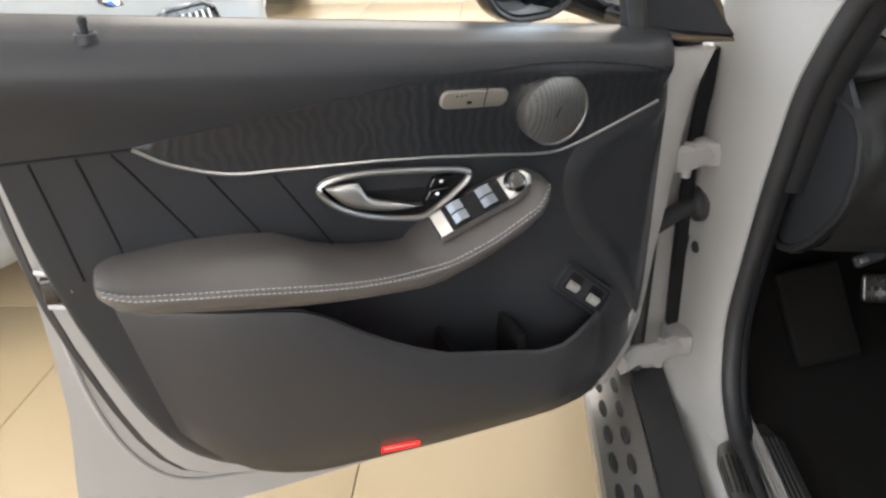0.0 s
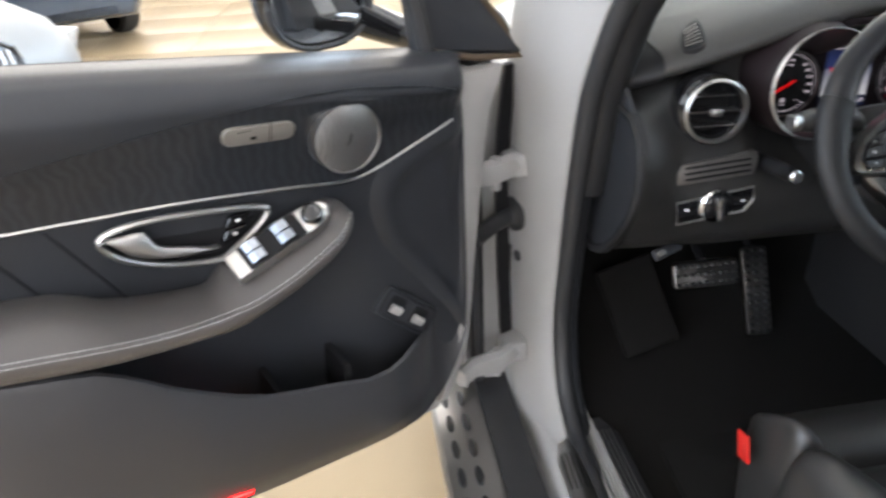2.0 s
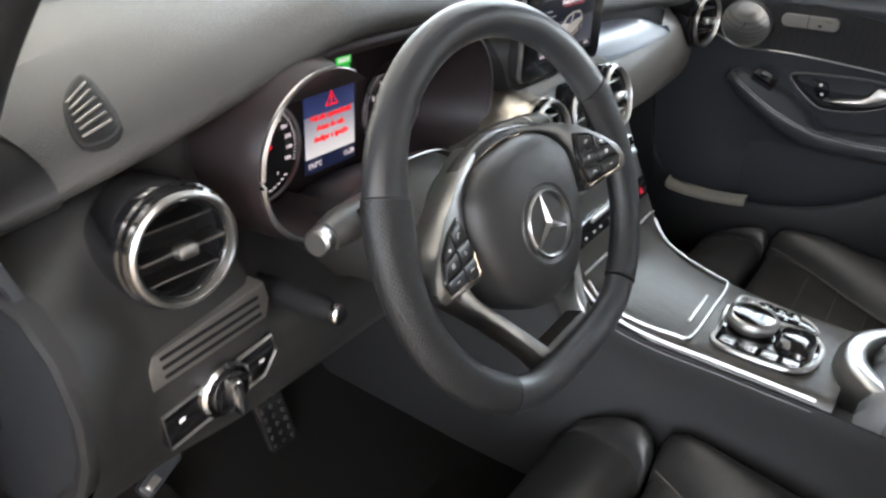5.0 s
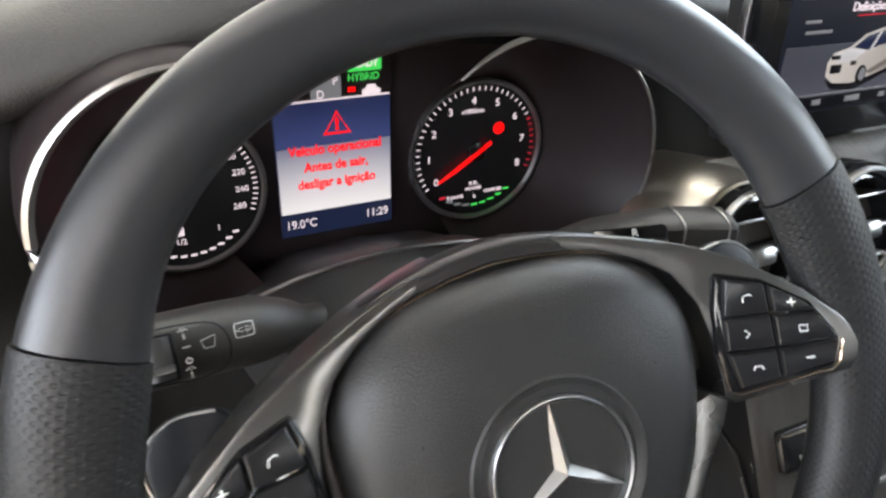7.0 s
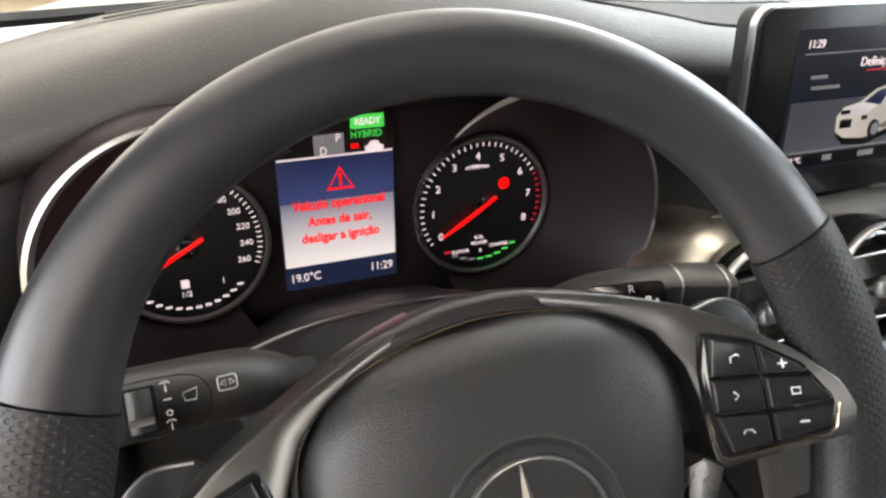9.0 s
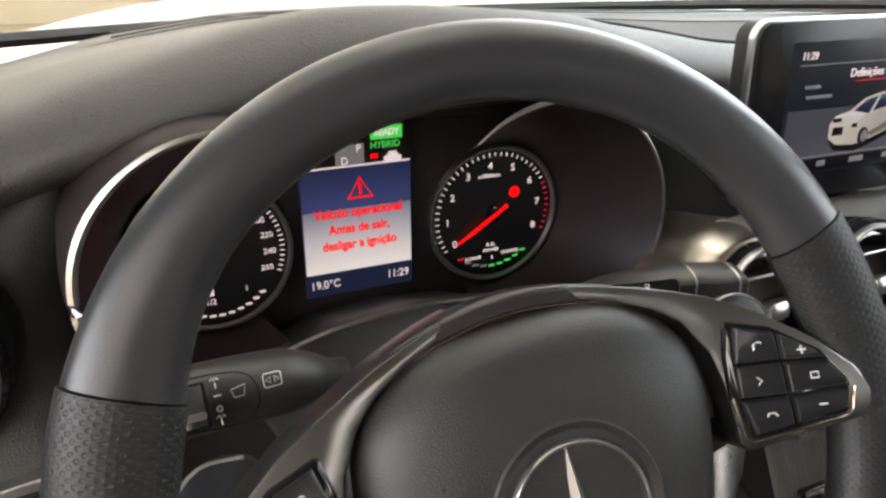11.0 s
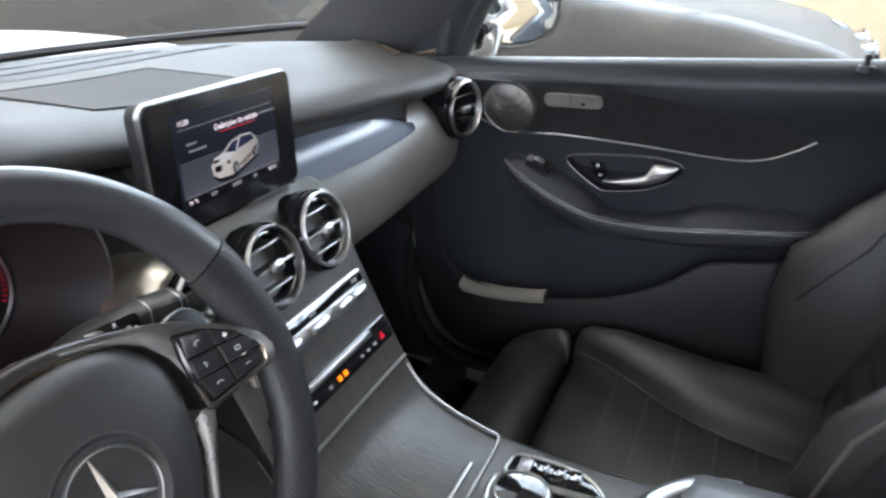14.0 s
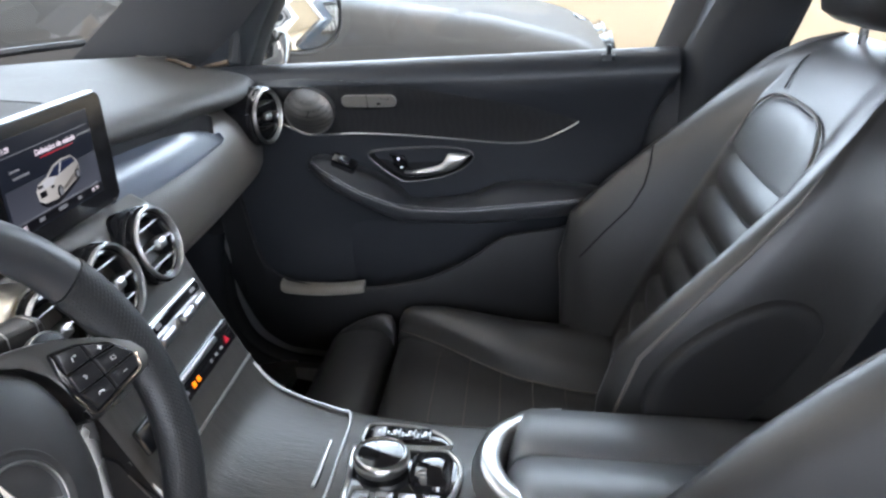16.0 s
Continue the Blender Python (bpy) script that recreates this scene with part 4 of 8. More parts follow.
for k in range(6):
    a, b = corners[0].lerp(corners[3], (k + 0.6) / 6.4), corners[1].lerp(corners[2], (k + 0.9) / 6.8)
    a, b = a.lerp(b, 0.12), b.lerp(a, 0.12)
    part("slat", tube([mg @ V(a.x, a.y, 0.0014), mg @ V(b.x, b.y, 0.0014)], 0.0012, 6), SATIN_SLAT, demister)

# light switch panel
panel = thing("light_switch_panel", (-0.60, 0.80, 0.85), "black panel with chrome rotary light switch", "switch panel")
mp_ = facing((-0.602, 0.795, 0.882), (0, -1, 0.02)) @ pose(0, 0, 0, 0, 0, 5)
o = [(-0.062, -0.022), (0.045, -0.018), (0.062, 0.0), (0.060, 0.020), (-0.062, 0.014)]
part("plate", slab(o, -0.03, 0.003, mp_), GLOSS, panel, "gloss black plate", 30)
part("plate_rim", tube([mp_ @ V(a, b, 0.002) for a, b in o], 0.002, 6, True), SATIN, panel)
part("switch_ring", lathe([(0.027, 0.0), (0.027, 0.006), (0.024, 0.009), (0.021, 0.006)], 32, mp_), CHROME, panel, "chrome ring")
part("rotary_knob", lathe([(0.021, 0.002), (0.020, 0.012), (0.017, 0.014), (0.0, 0.014)], 32, mp_), GLOSS, panel)
part("knob_grip", box((0, 0, 0.018), (0.010, 0.038, 0.018), 0.004, mp_), CHROME, panel, "chrome grip bar")
for x in (-0.046, 0.044):
    part("key_symbol", box((x, 0.0, 0.003), (0.006, 0.004, 0.001), 0.0005, mp_), WHITE_MARK, panel)
LOUVRE_GREY = material("louvre_grey", (0.11, 0.105, 0.10), 0.36, 0.5, vary=0.05)
louvre = thing("louvre_panel", (-0.6, 0.80, 0.92), "satin silver strip with dark grooves", "trim")
ml = facing((-0.602, 0.800, 0.940), (0, -1, 0.08)) @ pose(0, 0, 0, 0, 0, 4)
part("frame", slab([(-0.066, -0.018), (0.055, -0.018), (0.063, 0.0), (0.060, 0.018), (-0.058, 0.014), (-0.066, 0.004)], -0.03, 0.004, ml), LOUVRE_GREY, louvre)
for k in range(3):
    part("rib", box((-0.002, -0.010 + 0.009 * k, 0.0042), (0.104, 0.0035, 0.003), 0.0012, ml), DARK, louvre)
start = thing("column_lever", (-0.519, 0.78, 0.944), "small black column lever with a silver end", "lever")
ms = facing((-0.519, 0.735, 0.944), (0, -1, 0.1))
part("shaft", lathe([(0.012, -0.10), (0.0125, -0.03), (0.0115, -0.012), (0.0085, -0.004), (0.0075, 0.0)], 20, ms), DARK, start)
part("cap", lathe([(0.007, -0.004), (0.0098, 0.0), (0.0098, 0.006), (0.008, 0.008), (0.0, 0.008)], 24, ms), CHROME, start, "silver end")

# ---- instrument cluster ----
cluster = thing("instrument_cluster", (-0.35, 0.88, 0.97), "lit instrument cluster with two round gauges and a screen", "instrument cluster")
CY = 0.889
part("back_panel", box((-0.345, CY + 0.012, 1.045), (0.42, 0.02, 0.17), 0.006), CLUSTER_BLACK, cluster)
mc = facing((0, CY, 0), (0, -1, 0))
for cx, side, rx, rz, rr in ((-0.460, -1, -0.4535, 1.055, 0.0815), (-0.255, 1, -0.2535, 1.052, 0.0855)):
    angs = np.linspace(50, 300, 44) if side < 0 else np.linspace(130, -120, 44)
    def cowl_rings(rows, angles):
        return [[V(cx + (rx - cx) * sh + r * math.cos(radians(a)), y, 1.036 + (rz - 1.036) * sh + r * math.sin(radians(a))) for a in angles] for r, y, sh in rows]

    part("gauge_cowl", loft(cowl_rings(((0.0535, 0.887, 0.0), (0.057, 0.878, 0.05), (rr - 0.0035, 0.806, 1.0), (rr, 0.800, 1.0)), angs), closed=False), CLUSTER_BLACK, cluster, "dark gauge cowl")
    outer = np.linspace(80, 300, 40) if side < 0 else np.linspace(92, -120, 40)
    part("cowl_shell", loft(cowl_rings(((rr, 0.800, 1.0), (rr + 0.0035, 0.804, 1.0), (rr + 0.008, 0.83, 1.0), (rr + 0.012, 0.89, 1.0)), outer), closed=False), CLUSTER_BLACK, cluster, "outer shell of the cowl")
    angs = np.linspace(62, 290, 48) if side < 0 else np.linspace(132, -105, 48)
    thick = [0.0006 + 0.0026 * math.sin(math.pi * k / 47) for k in range(48)] if side < 0 else [0.0006 + 0.0009 * math.exp(-((k - 5) / 4) ** 2) + 0.0004 * math.sin(math.pi * k / 47) for k in range(48)]
    part("cowl_rim", tube([V(rx + rr * math.cos(radians(a)), 0.7992, rz + rr * math.sin(radians(a))) for a in angs], thick, 6), SATIN, cluster, "thin silver rim")

part("hood_bridge", box((-0.355, 0.866, 1.137), (0.19, 0.075, 0.014), 0.006), CLUSTER_BLACK, cluster, "dark bridge between the cowls")
# binnacle front and cowl between the tubes
part("cover_line", tube(spline([(-0.452, 0.795, 1.000), (-0.43, 0.790, 1.012), (-0.40, 0.788, 1.0205), (-0.35, 0.787, 1.0245), (-0.30, 0.788, 1.0195), (-0.262, 0.792, 1.006)], 5), 0.0012, 6), SPOKE_SILVER, cluster, "thin silver line over the column")
part("steering_column_cover", loft([[V(-0.35 + s * w, y, z) for s, z in ((-1, z0 - 0.02), (-0.9, z0 + 0.012), (-0.5, z0 + h), (0, z0 + h + 0.004), (0.5, z0 + h), (0.9, z0 + 0.012), (1, z0 - 0.02), (0.8, z0 - 0.07), (-0.8, z0 - 0.07))] for y, z0, w, h in ((0.885, 0.950, 0.10, 0.03), (0.84, 0.968, 0.10, 0.03), (0.80, 0.984, 0.098, 0.033), (0.785, 0.986, 0.095, 0.033), (0.74, 0.978, 0.082, 0.03), (0.70, 0.972, 0.065, 0.022))]), HUB_LEATHER, cluster, "black column cover")

# ---- steering wheel ----
TAU, YAW = radians(24.7), radians(-6.3)
RM = facing((-0.3554, 0.6427, 1.0186), (math.sin(YAW) * math.cos(TAU), -math.cos(YAW) * math.cos(TAU), math.sin(TAU))) @ pose(0, 0, 0, 0, 0, 8)
WM = RM @ Matrix.Translation((0.007, -0.014, -0.004))
wheel = thing("steering_wheel", (-0.340, 0.66, 0.98), "flat-bottomed black leather steering wheel with silver spokes", "steering wheel")
RIM = 0.1750


def rim_at(a):
    x, y = RIM * math.cos(a), RIM * math.sin(a)
    flat = -0.166
    if y < flat + 0.03:
        t = (flat + 0.03 - y)
        y = flat + 0.03 - 0.03 * math.tanh(t / 0.03)
    return x, y


def rim_piece(a0, a1, n, grow):
    rings = []
    for a in np.linspace(radians(a0), radians(a1), n):
        x, y = rim_at(a)
        x2, y2 = rim_at(a + 0.01)
        t = Vector((x2 - x, y2 - y, 0)).normalized()
        out = Vector((t.y, -t.x, 0))
        thumb = sum(h * math.exp(-((math.degrees(a) - c) / w) ** 2) for c, w, h in ((14, 22, 0.0075), (160, 20, 0.0105)))
        rings.append([RM @ (Vector((x, y, 0)) + out * ((0.0178 + grow) * math.cos(b) - thumb * max(0.0, -math.cos(b)) ** 1.5) + Vector((0, 0, (0.0142 + grow) * math.sin(b)))) for b in (2 * math.pi * k / 16 for k in range(16))])
    bm = loft(rings)
    bm.verts.index_update()
    layer = bm.loops.layers.uv.new("unrolled")
    step = RIM * radians(abs(a1 - a0)) / (n - 1)
    for f in bm.faces:
        js = [v.index % 16 for v in f.verts]
        for lp in f.loops:
            i, j = divmod(lp.vert.index, 16)
            if j == 0 and 15 in js:
                j = 16
            lp[layer].uv = (i * step, j * 0.0065)
    return bm


part("rim_top", rim_piece(21.3, 152.7, 60, 0.0), RIM_LEATHER, wheel, "smooth black leather")
for a0, a1 in ((-52, 21), (153, 232)):
    part("rim_grip", rim_piece(a0, a1, 36, 0.0012), GRIP, wheel, "perforated black leather grip")
part("rim_bottom", rim_piece(233, 307, 36, 0.0), RIM_LEATHER, wheel)
hub_o = spline([(0.0, 0.073, 0), (0.050, 0.067, 0), (0.080, 0.042, 0), (0.083, 0.002, 0), (0.068, -0.045, 0), (0.038, -0.078, 0), (0.0, -0.088, 0), (-0.038, -0.078, 0), (-0.068, -0.045, 0), (-0.083, 0.002, 0), (-0.080, 0.042, 0), (-0.050, 0.067, 0)], 5, True)
rings = []
for s, h in ((1.035, -0.05), (1.035, -0.022), (1.02, -0.010), (0.985, -0.001), (0.93, 0.006), (0.86, 0.0102), (0.78, 0.0128), (0.72, 0.0142), (0.66, 0.0156), (0.60, 0.0168), (0.52, 0.0178), (0.3, 0.0188), (0.02, 0.0190)):
    rings.append([WM @ V(p.x * s, p.y * s, h) for p in hub_o])
hub = part("airbag_cover", loft(rings), HUB_LEATHER, wheel, "black grained airbag cover", 80)
for s in (-1, 1):
    horn = [(-0.004, 0.0016), (-0.001, 0.001), (0.003, 0.003), (0.003, -0.003), (-0.001, -0.001), (-0.004, -0.0016)]
    part("horn_mark", tube([WM @ V(s * 0.050 + s * a, 0.018 + b, 0.0157) for a, b in horn], 0.0005, 5, True), DARK, hub, "small pressed horn symbol")
me_ = WM @ Matrix.Translation((0, -0.008, 0.0175))
part("emblem_dish", lathe([(0.0405, 0.0), (0.039, 0.0022), (0.0345, 0.0005), (0.033, -0.001), (0.0, -0.001)], 48, me_), HUB_LEATHER, hub)
part("emblem_disc", lathe([(0.0295, 0.0004), (0.020, 0.0012), (0.0, 0.0014)], 40, me_), GLOSS, hub, "dark disc of the emblem")
part("emblem_ring", lathe([(0.0322, 0.0), (0.0322, 0.003), (0.0312, 0.0042), (0.0302, 0.0038), (0.0297, 0.0)], 48, me_), SPOKE_SILVER, hub, "round chrome emblem")
for k in range(3):
    a = math.pi / 2 + 2 * math.pi * k / 3
    d, t = Vector((math.cos(a), math.sin(a), 0)), Vector((-math.sin(a), math.cos(a), 0))
    bm = bmesh.new()
    vs = [bm.verts.new(me_ @ p) for p in (t * 0.0052 - d * 0.003, -t * 0.0052 - d * 0.003, d * 0.0302, Vector((0, 0, 0.0062)), d * 0.0302 + Vector((0, 0, 0.0026)))]
    for f in ((0, 3, 4, 2), (1, 2, 4, 3), (0, 1, 3), (0, 2, 1)):
        bm.faces.new([vs[i] for i in f])
    part("emblem_arm", bm, SPOKE_SILVER, hub, "", 10)
# silver wings with their keys
for s in (-1, 1):
    droop = 0.16 if s > 0 else 0.03
    rise = WM @ Matrix(((1, 0, 0, 0), (-s * droop, 1, 0, 0.095 * droop), (s * 0.22, 0, 1, -0.020), (0, 0, 0, 1)))
    sweep = ((0.020, 0.0840), (0.036, 0.0810), (0.050, 0.0770), (0.064, 0.0725), (0.078, 0.0670), (0.094, 0.0600))
    inner = ((0.0915, 0.018), (0.0885, 0.034), (0.079, 0.051), (0.067, 0.0605), (0.052, 0.0685), (0.036, 0.0740), (0.020, 0.0770))
    arch = [(s * x, y + droop * (x - 0.095)) for x, y in sweep] + [(s * x, y) for x, y in ((0.112, 0.052), (0.138, 0.035), (0.154, 0.020), (0.160, 0.008), (0.159, 0.000), (0.153, -0.006), (0.120, -0.012), (0.097, -0.0165), (0.0925, -0.012))] + [(s * x, y + droop * (x - 0.095)) for x, y in inner]
    spoke = part("spoke", slab(arch, -0.03, 0.003, rise, 0.002), WING_SILVER, wheel, "satin silver spoke", 30)
    pad = [(s * x, y) for x, y in ((0.098, 0.0470), (0.101, 0.0465), (0.118, 0.0425), (0.138, 0.0300), (0.148, 0.0150), (0.149, 0.0100), (0.146, -0.0005), (0.143, -0.0030), (0.120, -0.0068), (0.098, -0.0105), (0.095, -0.0085), (0.092, 0.010), (0.093, 0.030), (0.096, 0.0450))]
    part("key_pad", slab(pad, -0.01, 0.005, rise, 0.002), GLOSS, spoke, "black key pad", 30)
    keys = (((0.100, 0.0440), (0.117, 0.0402), (0.117, 0.0270), (0.0965, 0.0270)), ((0.119, 0.0395), (0.134, 0.0300), (0.1375, 0.0260), (0.119, 0.0268)), ((0.0962, 0.0252), (0.117, 0.0252), (0.117, 0.0105), (0.0955, 0.0105)),
            ((0.119, 0.0250), (0.1390, 0.0240), (0.1455, 0.0120), (0.119, 0.0105)), ((0.0955, 0.0088), (0.117, 0.0088), (0.117, -0.0045), (0.0985, -0.0078)), ((0.119, 0.0088), (0.1455, 0.0100), (0.1430, 0.0000), (0.119, -0.0042)))
    for o in keys:
        key = part("key", slab([(s * a, b) for a, b in o], 0.0, 0.0075, rise, 0.0015), KEY_BLACK, spoke, "black rubbery key", 30)
        cx_, cy_ = sum(a for a, b in o) / 4, sum(b for a, b in o) / 4
        k_ = keys.index(o)
        if k_ in (1, 5):
            part("key_symbol", box((s * cx_, cy_, 0.0076), (0.0042, 0.0008, 0.0005), 0.0002, rise), WHITE_MARK, spoke)
        if k_ == 1:
            part("key_symbol", box((s * cx_, cy_, 0.0076), (0.0008, 0.0042, 0.0005), 0.0002, rise), WHITE_MARK, spoke)
        sign = {0: ((-0.002, -0.0018), (-0.0016, 0.0008), (0.001, 0.0018), (0.0022, 0.0010)), 2: ((-0.0022, -0.0018), (-0.0004, 0.0), (-0.0022, 0.0018)),
                3: ((-0.0018, -0.0014), (0.0018, -0.0014), (0.0018, 0.0014), (-0.0018, 0.0014), (-0.0018, -0.0014)), 4: ((-0.0024, -0.0008), (-0.0014, 0.0008), (0.0014, 0.0008), (0.0024, -0.0008))}.get(k_)
        if sign:
            part("key_symbol", tube([rise @ V(s * cx_ + a, cy_ + b, 0.0077) for a, b in sign], 0.0004, 4), WHITE_MARK, spoke)
    part("wing_line", tube([rise @ V(s * x, y, 0.0045) for x, y in ((0.0925, 0.010), (0.0945, -0.0092), (0.098, -0.0112), (0.120, -0.0075), (0.1435, -0.0036), (0.1468, -0.0008), (0.1498, 0.010))], 0.0008, 6), COPPER, spoke)
# arch over the hub, lower spokes
arch_o = spline([(-0.093, 0.000, 0), (-0.091, 0.030, 0), (-0.078, 0.058, 0), (-0.052, 0.077, 0), (0, 0.087, 0), (0.052, 0.077, 0), (0.078, 0.058, 0), (0.091, 0.030, 0), (0.093, 0.000, 0)], 6)
arch_i = spline([(-0.086, 0.000, 0), (-0.0845, 0.030, 0), (-0.072, 0.053, 0), (-0.048, 0.0695, 0), (0, 0.0775, 0), (0.048, 0.0695, 0), (0.072, 0.053, 0), (0.0845, 0.030, 0), (0.086, 0.000, 0)], 6)
part("hub_arch", loft([[WM @ V(a.x, a.y, -0.028), WM @ V(a.x, a.y, -0.0135), WM @ (a.lerp(b, 0.12) + V(0, 0, -0.0110)), WM @ (a.lerp(b, 0.5) + V(0, 0, -0.0095)), WM @ (a.lerp(b, 0.9) + V(0, 0, -0.0095)), WM @ V(b.x, b.y, -0.011), WM @ V(b.x, b.y, -0.028)] for a, b in zip(arch_o, arch_i)]), WING_DARK, wheel, "dark satin band round the airbag cover", 50)
part("arch_line", tube([WM @ V(b.x * 0.995, b.y * 0.995, -0.0098) for b in arch_i], 0.0007, 6), COPPER, wheel, "thin bright line")
for s in (-1, 1):
    rings = []
    for ox, oy, ix, iy, z in ((0.122, -0.016, 0.090, -0.022, -0.021), (0.112, -0.034, 0.084, -0.042, -0.020), (0.097, -0.053, 0.072, -0.062, -0.019), (0.076, -0.082, 0.052, -0.092, -0.016), (0.060, -0.110, 0.039, -0.115, -0.010), (0.052, -0.130, 0.033, -0.130, -0.003), (0.045, -0.148, 0.030, -0.148, 0.0)):
        a, b = V(s * ox, oy, z), V(s * ix, iy, z)
        rings.append([WM @ p for p in (a + V(0, 0, -0.03), a + V(0, 0, -0.008), a.lerp(b, 0.22) + V(0, 0, -0.001), a.lerp(b, 0.5) + V(0, 0, 0.0005), a.lerp(b, 0.92), b + V(0, 0, -0.002), b + V(0, 0, -0.03))])
    part("lower_spoke", loft(rings), WING_SILVER, wheel, "silver lower spoke", 35)
part("spoke_bridge", loft([[WM @ V(x, y, z) for y, z in ((-0.126, -0.026), (-0.126, -0.006), (-0.129, -0.0035), (-0.140, -0.001), (-0.150, -0.001), (-0.150, -0.026))] for x in (-0.036, -0.018, 0.0, 0.018, 0.036)]), WING_SILVER, wheel, "silver bridge of the lower spokes", 35)
for s in (-1, 1):
    o = [(s * x, y) for x, y in ((0.118, 0.030), (0.126, 0.045), (0.146, 0.046), (0.160, 0.032), (0.156, 0.006), (0.132, -0.022), (0.116, -0.02))]
    o = [(p.x, p.y) for p in spline([(a, b, 0) for a, b in o], 4, True)]
    pad = part("shift_paddle", slab(o, -0.050, -0.043, WM, 0.003), SOFT, wheel, "black shift paddle", 30)
    part("paddle_edge", tube([WM @ V(p.x, p.y, -0.0445) for p in spline([(s * x, y, 0) for x, y in ((0.126, 0.045), (0.146, 0.046), (0.160, 0.032), (0.156, 0.006), (0.132, -0.022))], 4)], 0.0010, 6), SPOKE_SILVER, pad)

# ---- column stalks ----
stalk = thing("indicator_stalk", (-0.50, 0.74, 1.02), "black indicator stalk with a silver tip", "stalk")
arm = spline([(-0.405, 0.772, 1.000), (-0.418, 0.762, 1.007), (-0.437, 0.752, 1.016), (-0.468, 0.744, 1.022), (-0.50, 0.738, 1.025), (-0.531, 0.733, 1.026)], 4)
part("arm", tube(arm, [0.0095 + 0.0075 * min(1, max(0, (k - 4) / 5)) - 0.0035 * max(0, (k - 17) / 3) for k in range(len(arm))], 18), STALK_PLASTIC, stalk)
part("tip", tube([V(-0.531, 0.733, 1.026), V(-0.533, 0.7325, 1.026), V(-0.543, 0.7305, 1.0262), V(-0.5455, 0.730, 1.0263)], [0.0105, 0.0122, 0.0122, 0.0100], 20), SPOKE_SILVER, stalk, "silver turning tip")
mt = facing((-0.478, 0.7245, 1.031), (0.05, -0.85, 0.5))
well_ = part("dial_well", box((-0.0115, 0.0, 0.0015), (0.0145, 0.021, 0.006), 0.0012, mt), DARK, stalk)
part("wiper_dial", tube([mt @ V(-0.0115, -0.0092, 0.0005), mt @ V(-0.0115, 0.0092, 0.0005)], 0.0066, 18), STALK_PLASTIC, well_, "turning wiper dial")
part("dial_flap", box((-0.0115, -0.0045, 0.0072), (0.0105, 0.0032, 0.0022), 0.0008, mt), SATIN, well_, "pale flap of the dial")
outline = spline([(-0.020, -0.0105, 0), (0.004, -0.0125, 0), (0.016, -0.009, 0), (0.0185, 0.002, 0), (0.013, 0.010, 0), (-0.002, 0.0125, 0), (-0.020, 0.0125, 0)], 4)
part("label_outline", tube([mt @ V(p.x, p.y, 0.0035 - 0.35 * abs(p.x) ** 1.5 - 20 * p.y * p.y) for p in outline], 0.0004, 4), DARK, stalk)
for y in (0.0085, -0.0085):
    part("symbol", tube([mt @ V(0.000 + a, y + b, 0.0030) for a, b in ((-0.002, 0.001), (-0.0006, 0.0022), (0.0, 0.0005), (0.0006, 0.0022), (0.002, 0.001))], 0.0003, 4), WHITE_MARK, stalk)
    part("symbol", tube([mt @ V(0.0, y, 0.0030), mt @ V(0.0, y - 0.0026, 0.0034)], 0.0003, 4), WHITE_MARK, stalk)
part("symbol", box((0.0, 0.0025, 0.0038), (0.0035, 0.0006, 0.0005), 0.0002, mt), WHITE_MARK, stalk)
part("symbol", tube([mt @ V(0.0 + 0.0012 * math.cos(a), -0.0035 + 0.0012 * math.sin(a), 0.0036) for a in np.linspace(0, 2 * math.pi, 9)[:-1]], 0.0003, 4, True), WHITE_MARK, stalk)
part("symbol_frame", tube([mt @ V(0.0095 + a, 0.002 + b, 0.0022) for a, b in ((-0.003, 0.0015), (0.0035, 0.0028), (0.0025, -0.0022), (-0.002, -0.0022))], 0.0003, 4, True), WHITE_MARK, stalk)
part("symbol_frame", tube([mt @ V(0.0265 + a, 0.0035 + b, -0.0022) for a, b in rounded(0.0085, 0.0065, 0.001, 2)], 0.0003, 4, True), WHITE_MARK, stalk)
for sx in (-1, 1):
    part("arrow", tube([mt @ V(0.0265 + sx * a, 0.0035 + b, -0.0020) for a, b in ((0.0010, 0.0014), (0.0032, 0.0), (0.0010, -0.0014))], 0.0003, 4, True), WHITE_MARK, stalk)
stalk = thing("selector_stalk", (-0.2, 0.72, 1.03), "black gear selector stalk with silver trim lines", "stalk")


def lever_ring(x, y, z, hy, hz, e=1.0):
    return [V(x + 0.25 * a * hy, y + a * hy * e, z + b * hz * e) for a, b in ((-0.9, -0.85), (-1.0, -0.6), (-1.02, 0.0), (-0.98, 0.55), (-0.8, 0.8), (-0.35, 0.96), (0.1, 1), (0.8, 0.97), (1, 0.8), (1, -0.8), (0.8, -1), (-0.6, -1))]


LEVER = ((-0.262, 0.790, 1.008, 0.006, 0.006), (-0.256, 0.777, 1.014, 0.008, 0.0075), (-0.249, 0.767, 1.021, 0.010, 0.009), (-0.242, 0.758, 1.027, 0.011, 0.0105), (-0.226, 0.746, 1.0325, 0.012, 0.0118), (-0.200, 0.732, 1.0375, 0.012, 0.0126), (-0.179, 0.7225, 1.0378, 0.012, 0.0128), (-0.174, 0.7205, 1.0378, 0.0115, 0.0122), (-0.1725, 0.720, 1.0378, 0.010, 0.0105))
LEVER = [(x, y, z - 0.0028, hy, 0.82 * hz) for x, y, z, hy, hz in LEVER]
part("arm", loft([lever_ring(*r) for r in LEVER]), STALK_PLASTIC, stalk, "broad dark lever", 35)
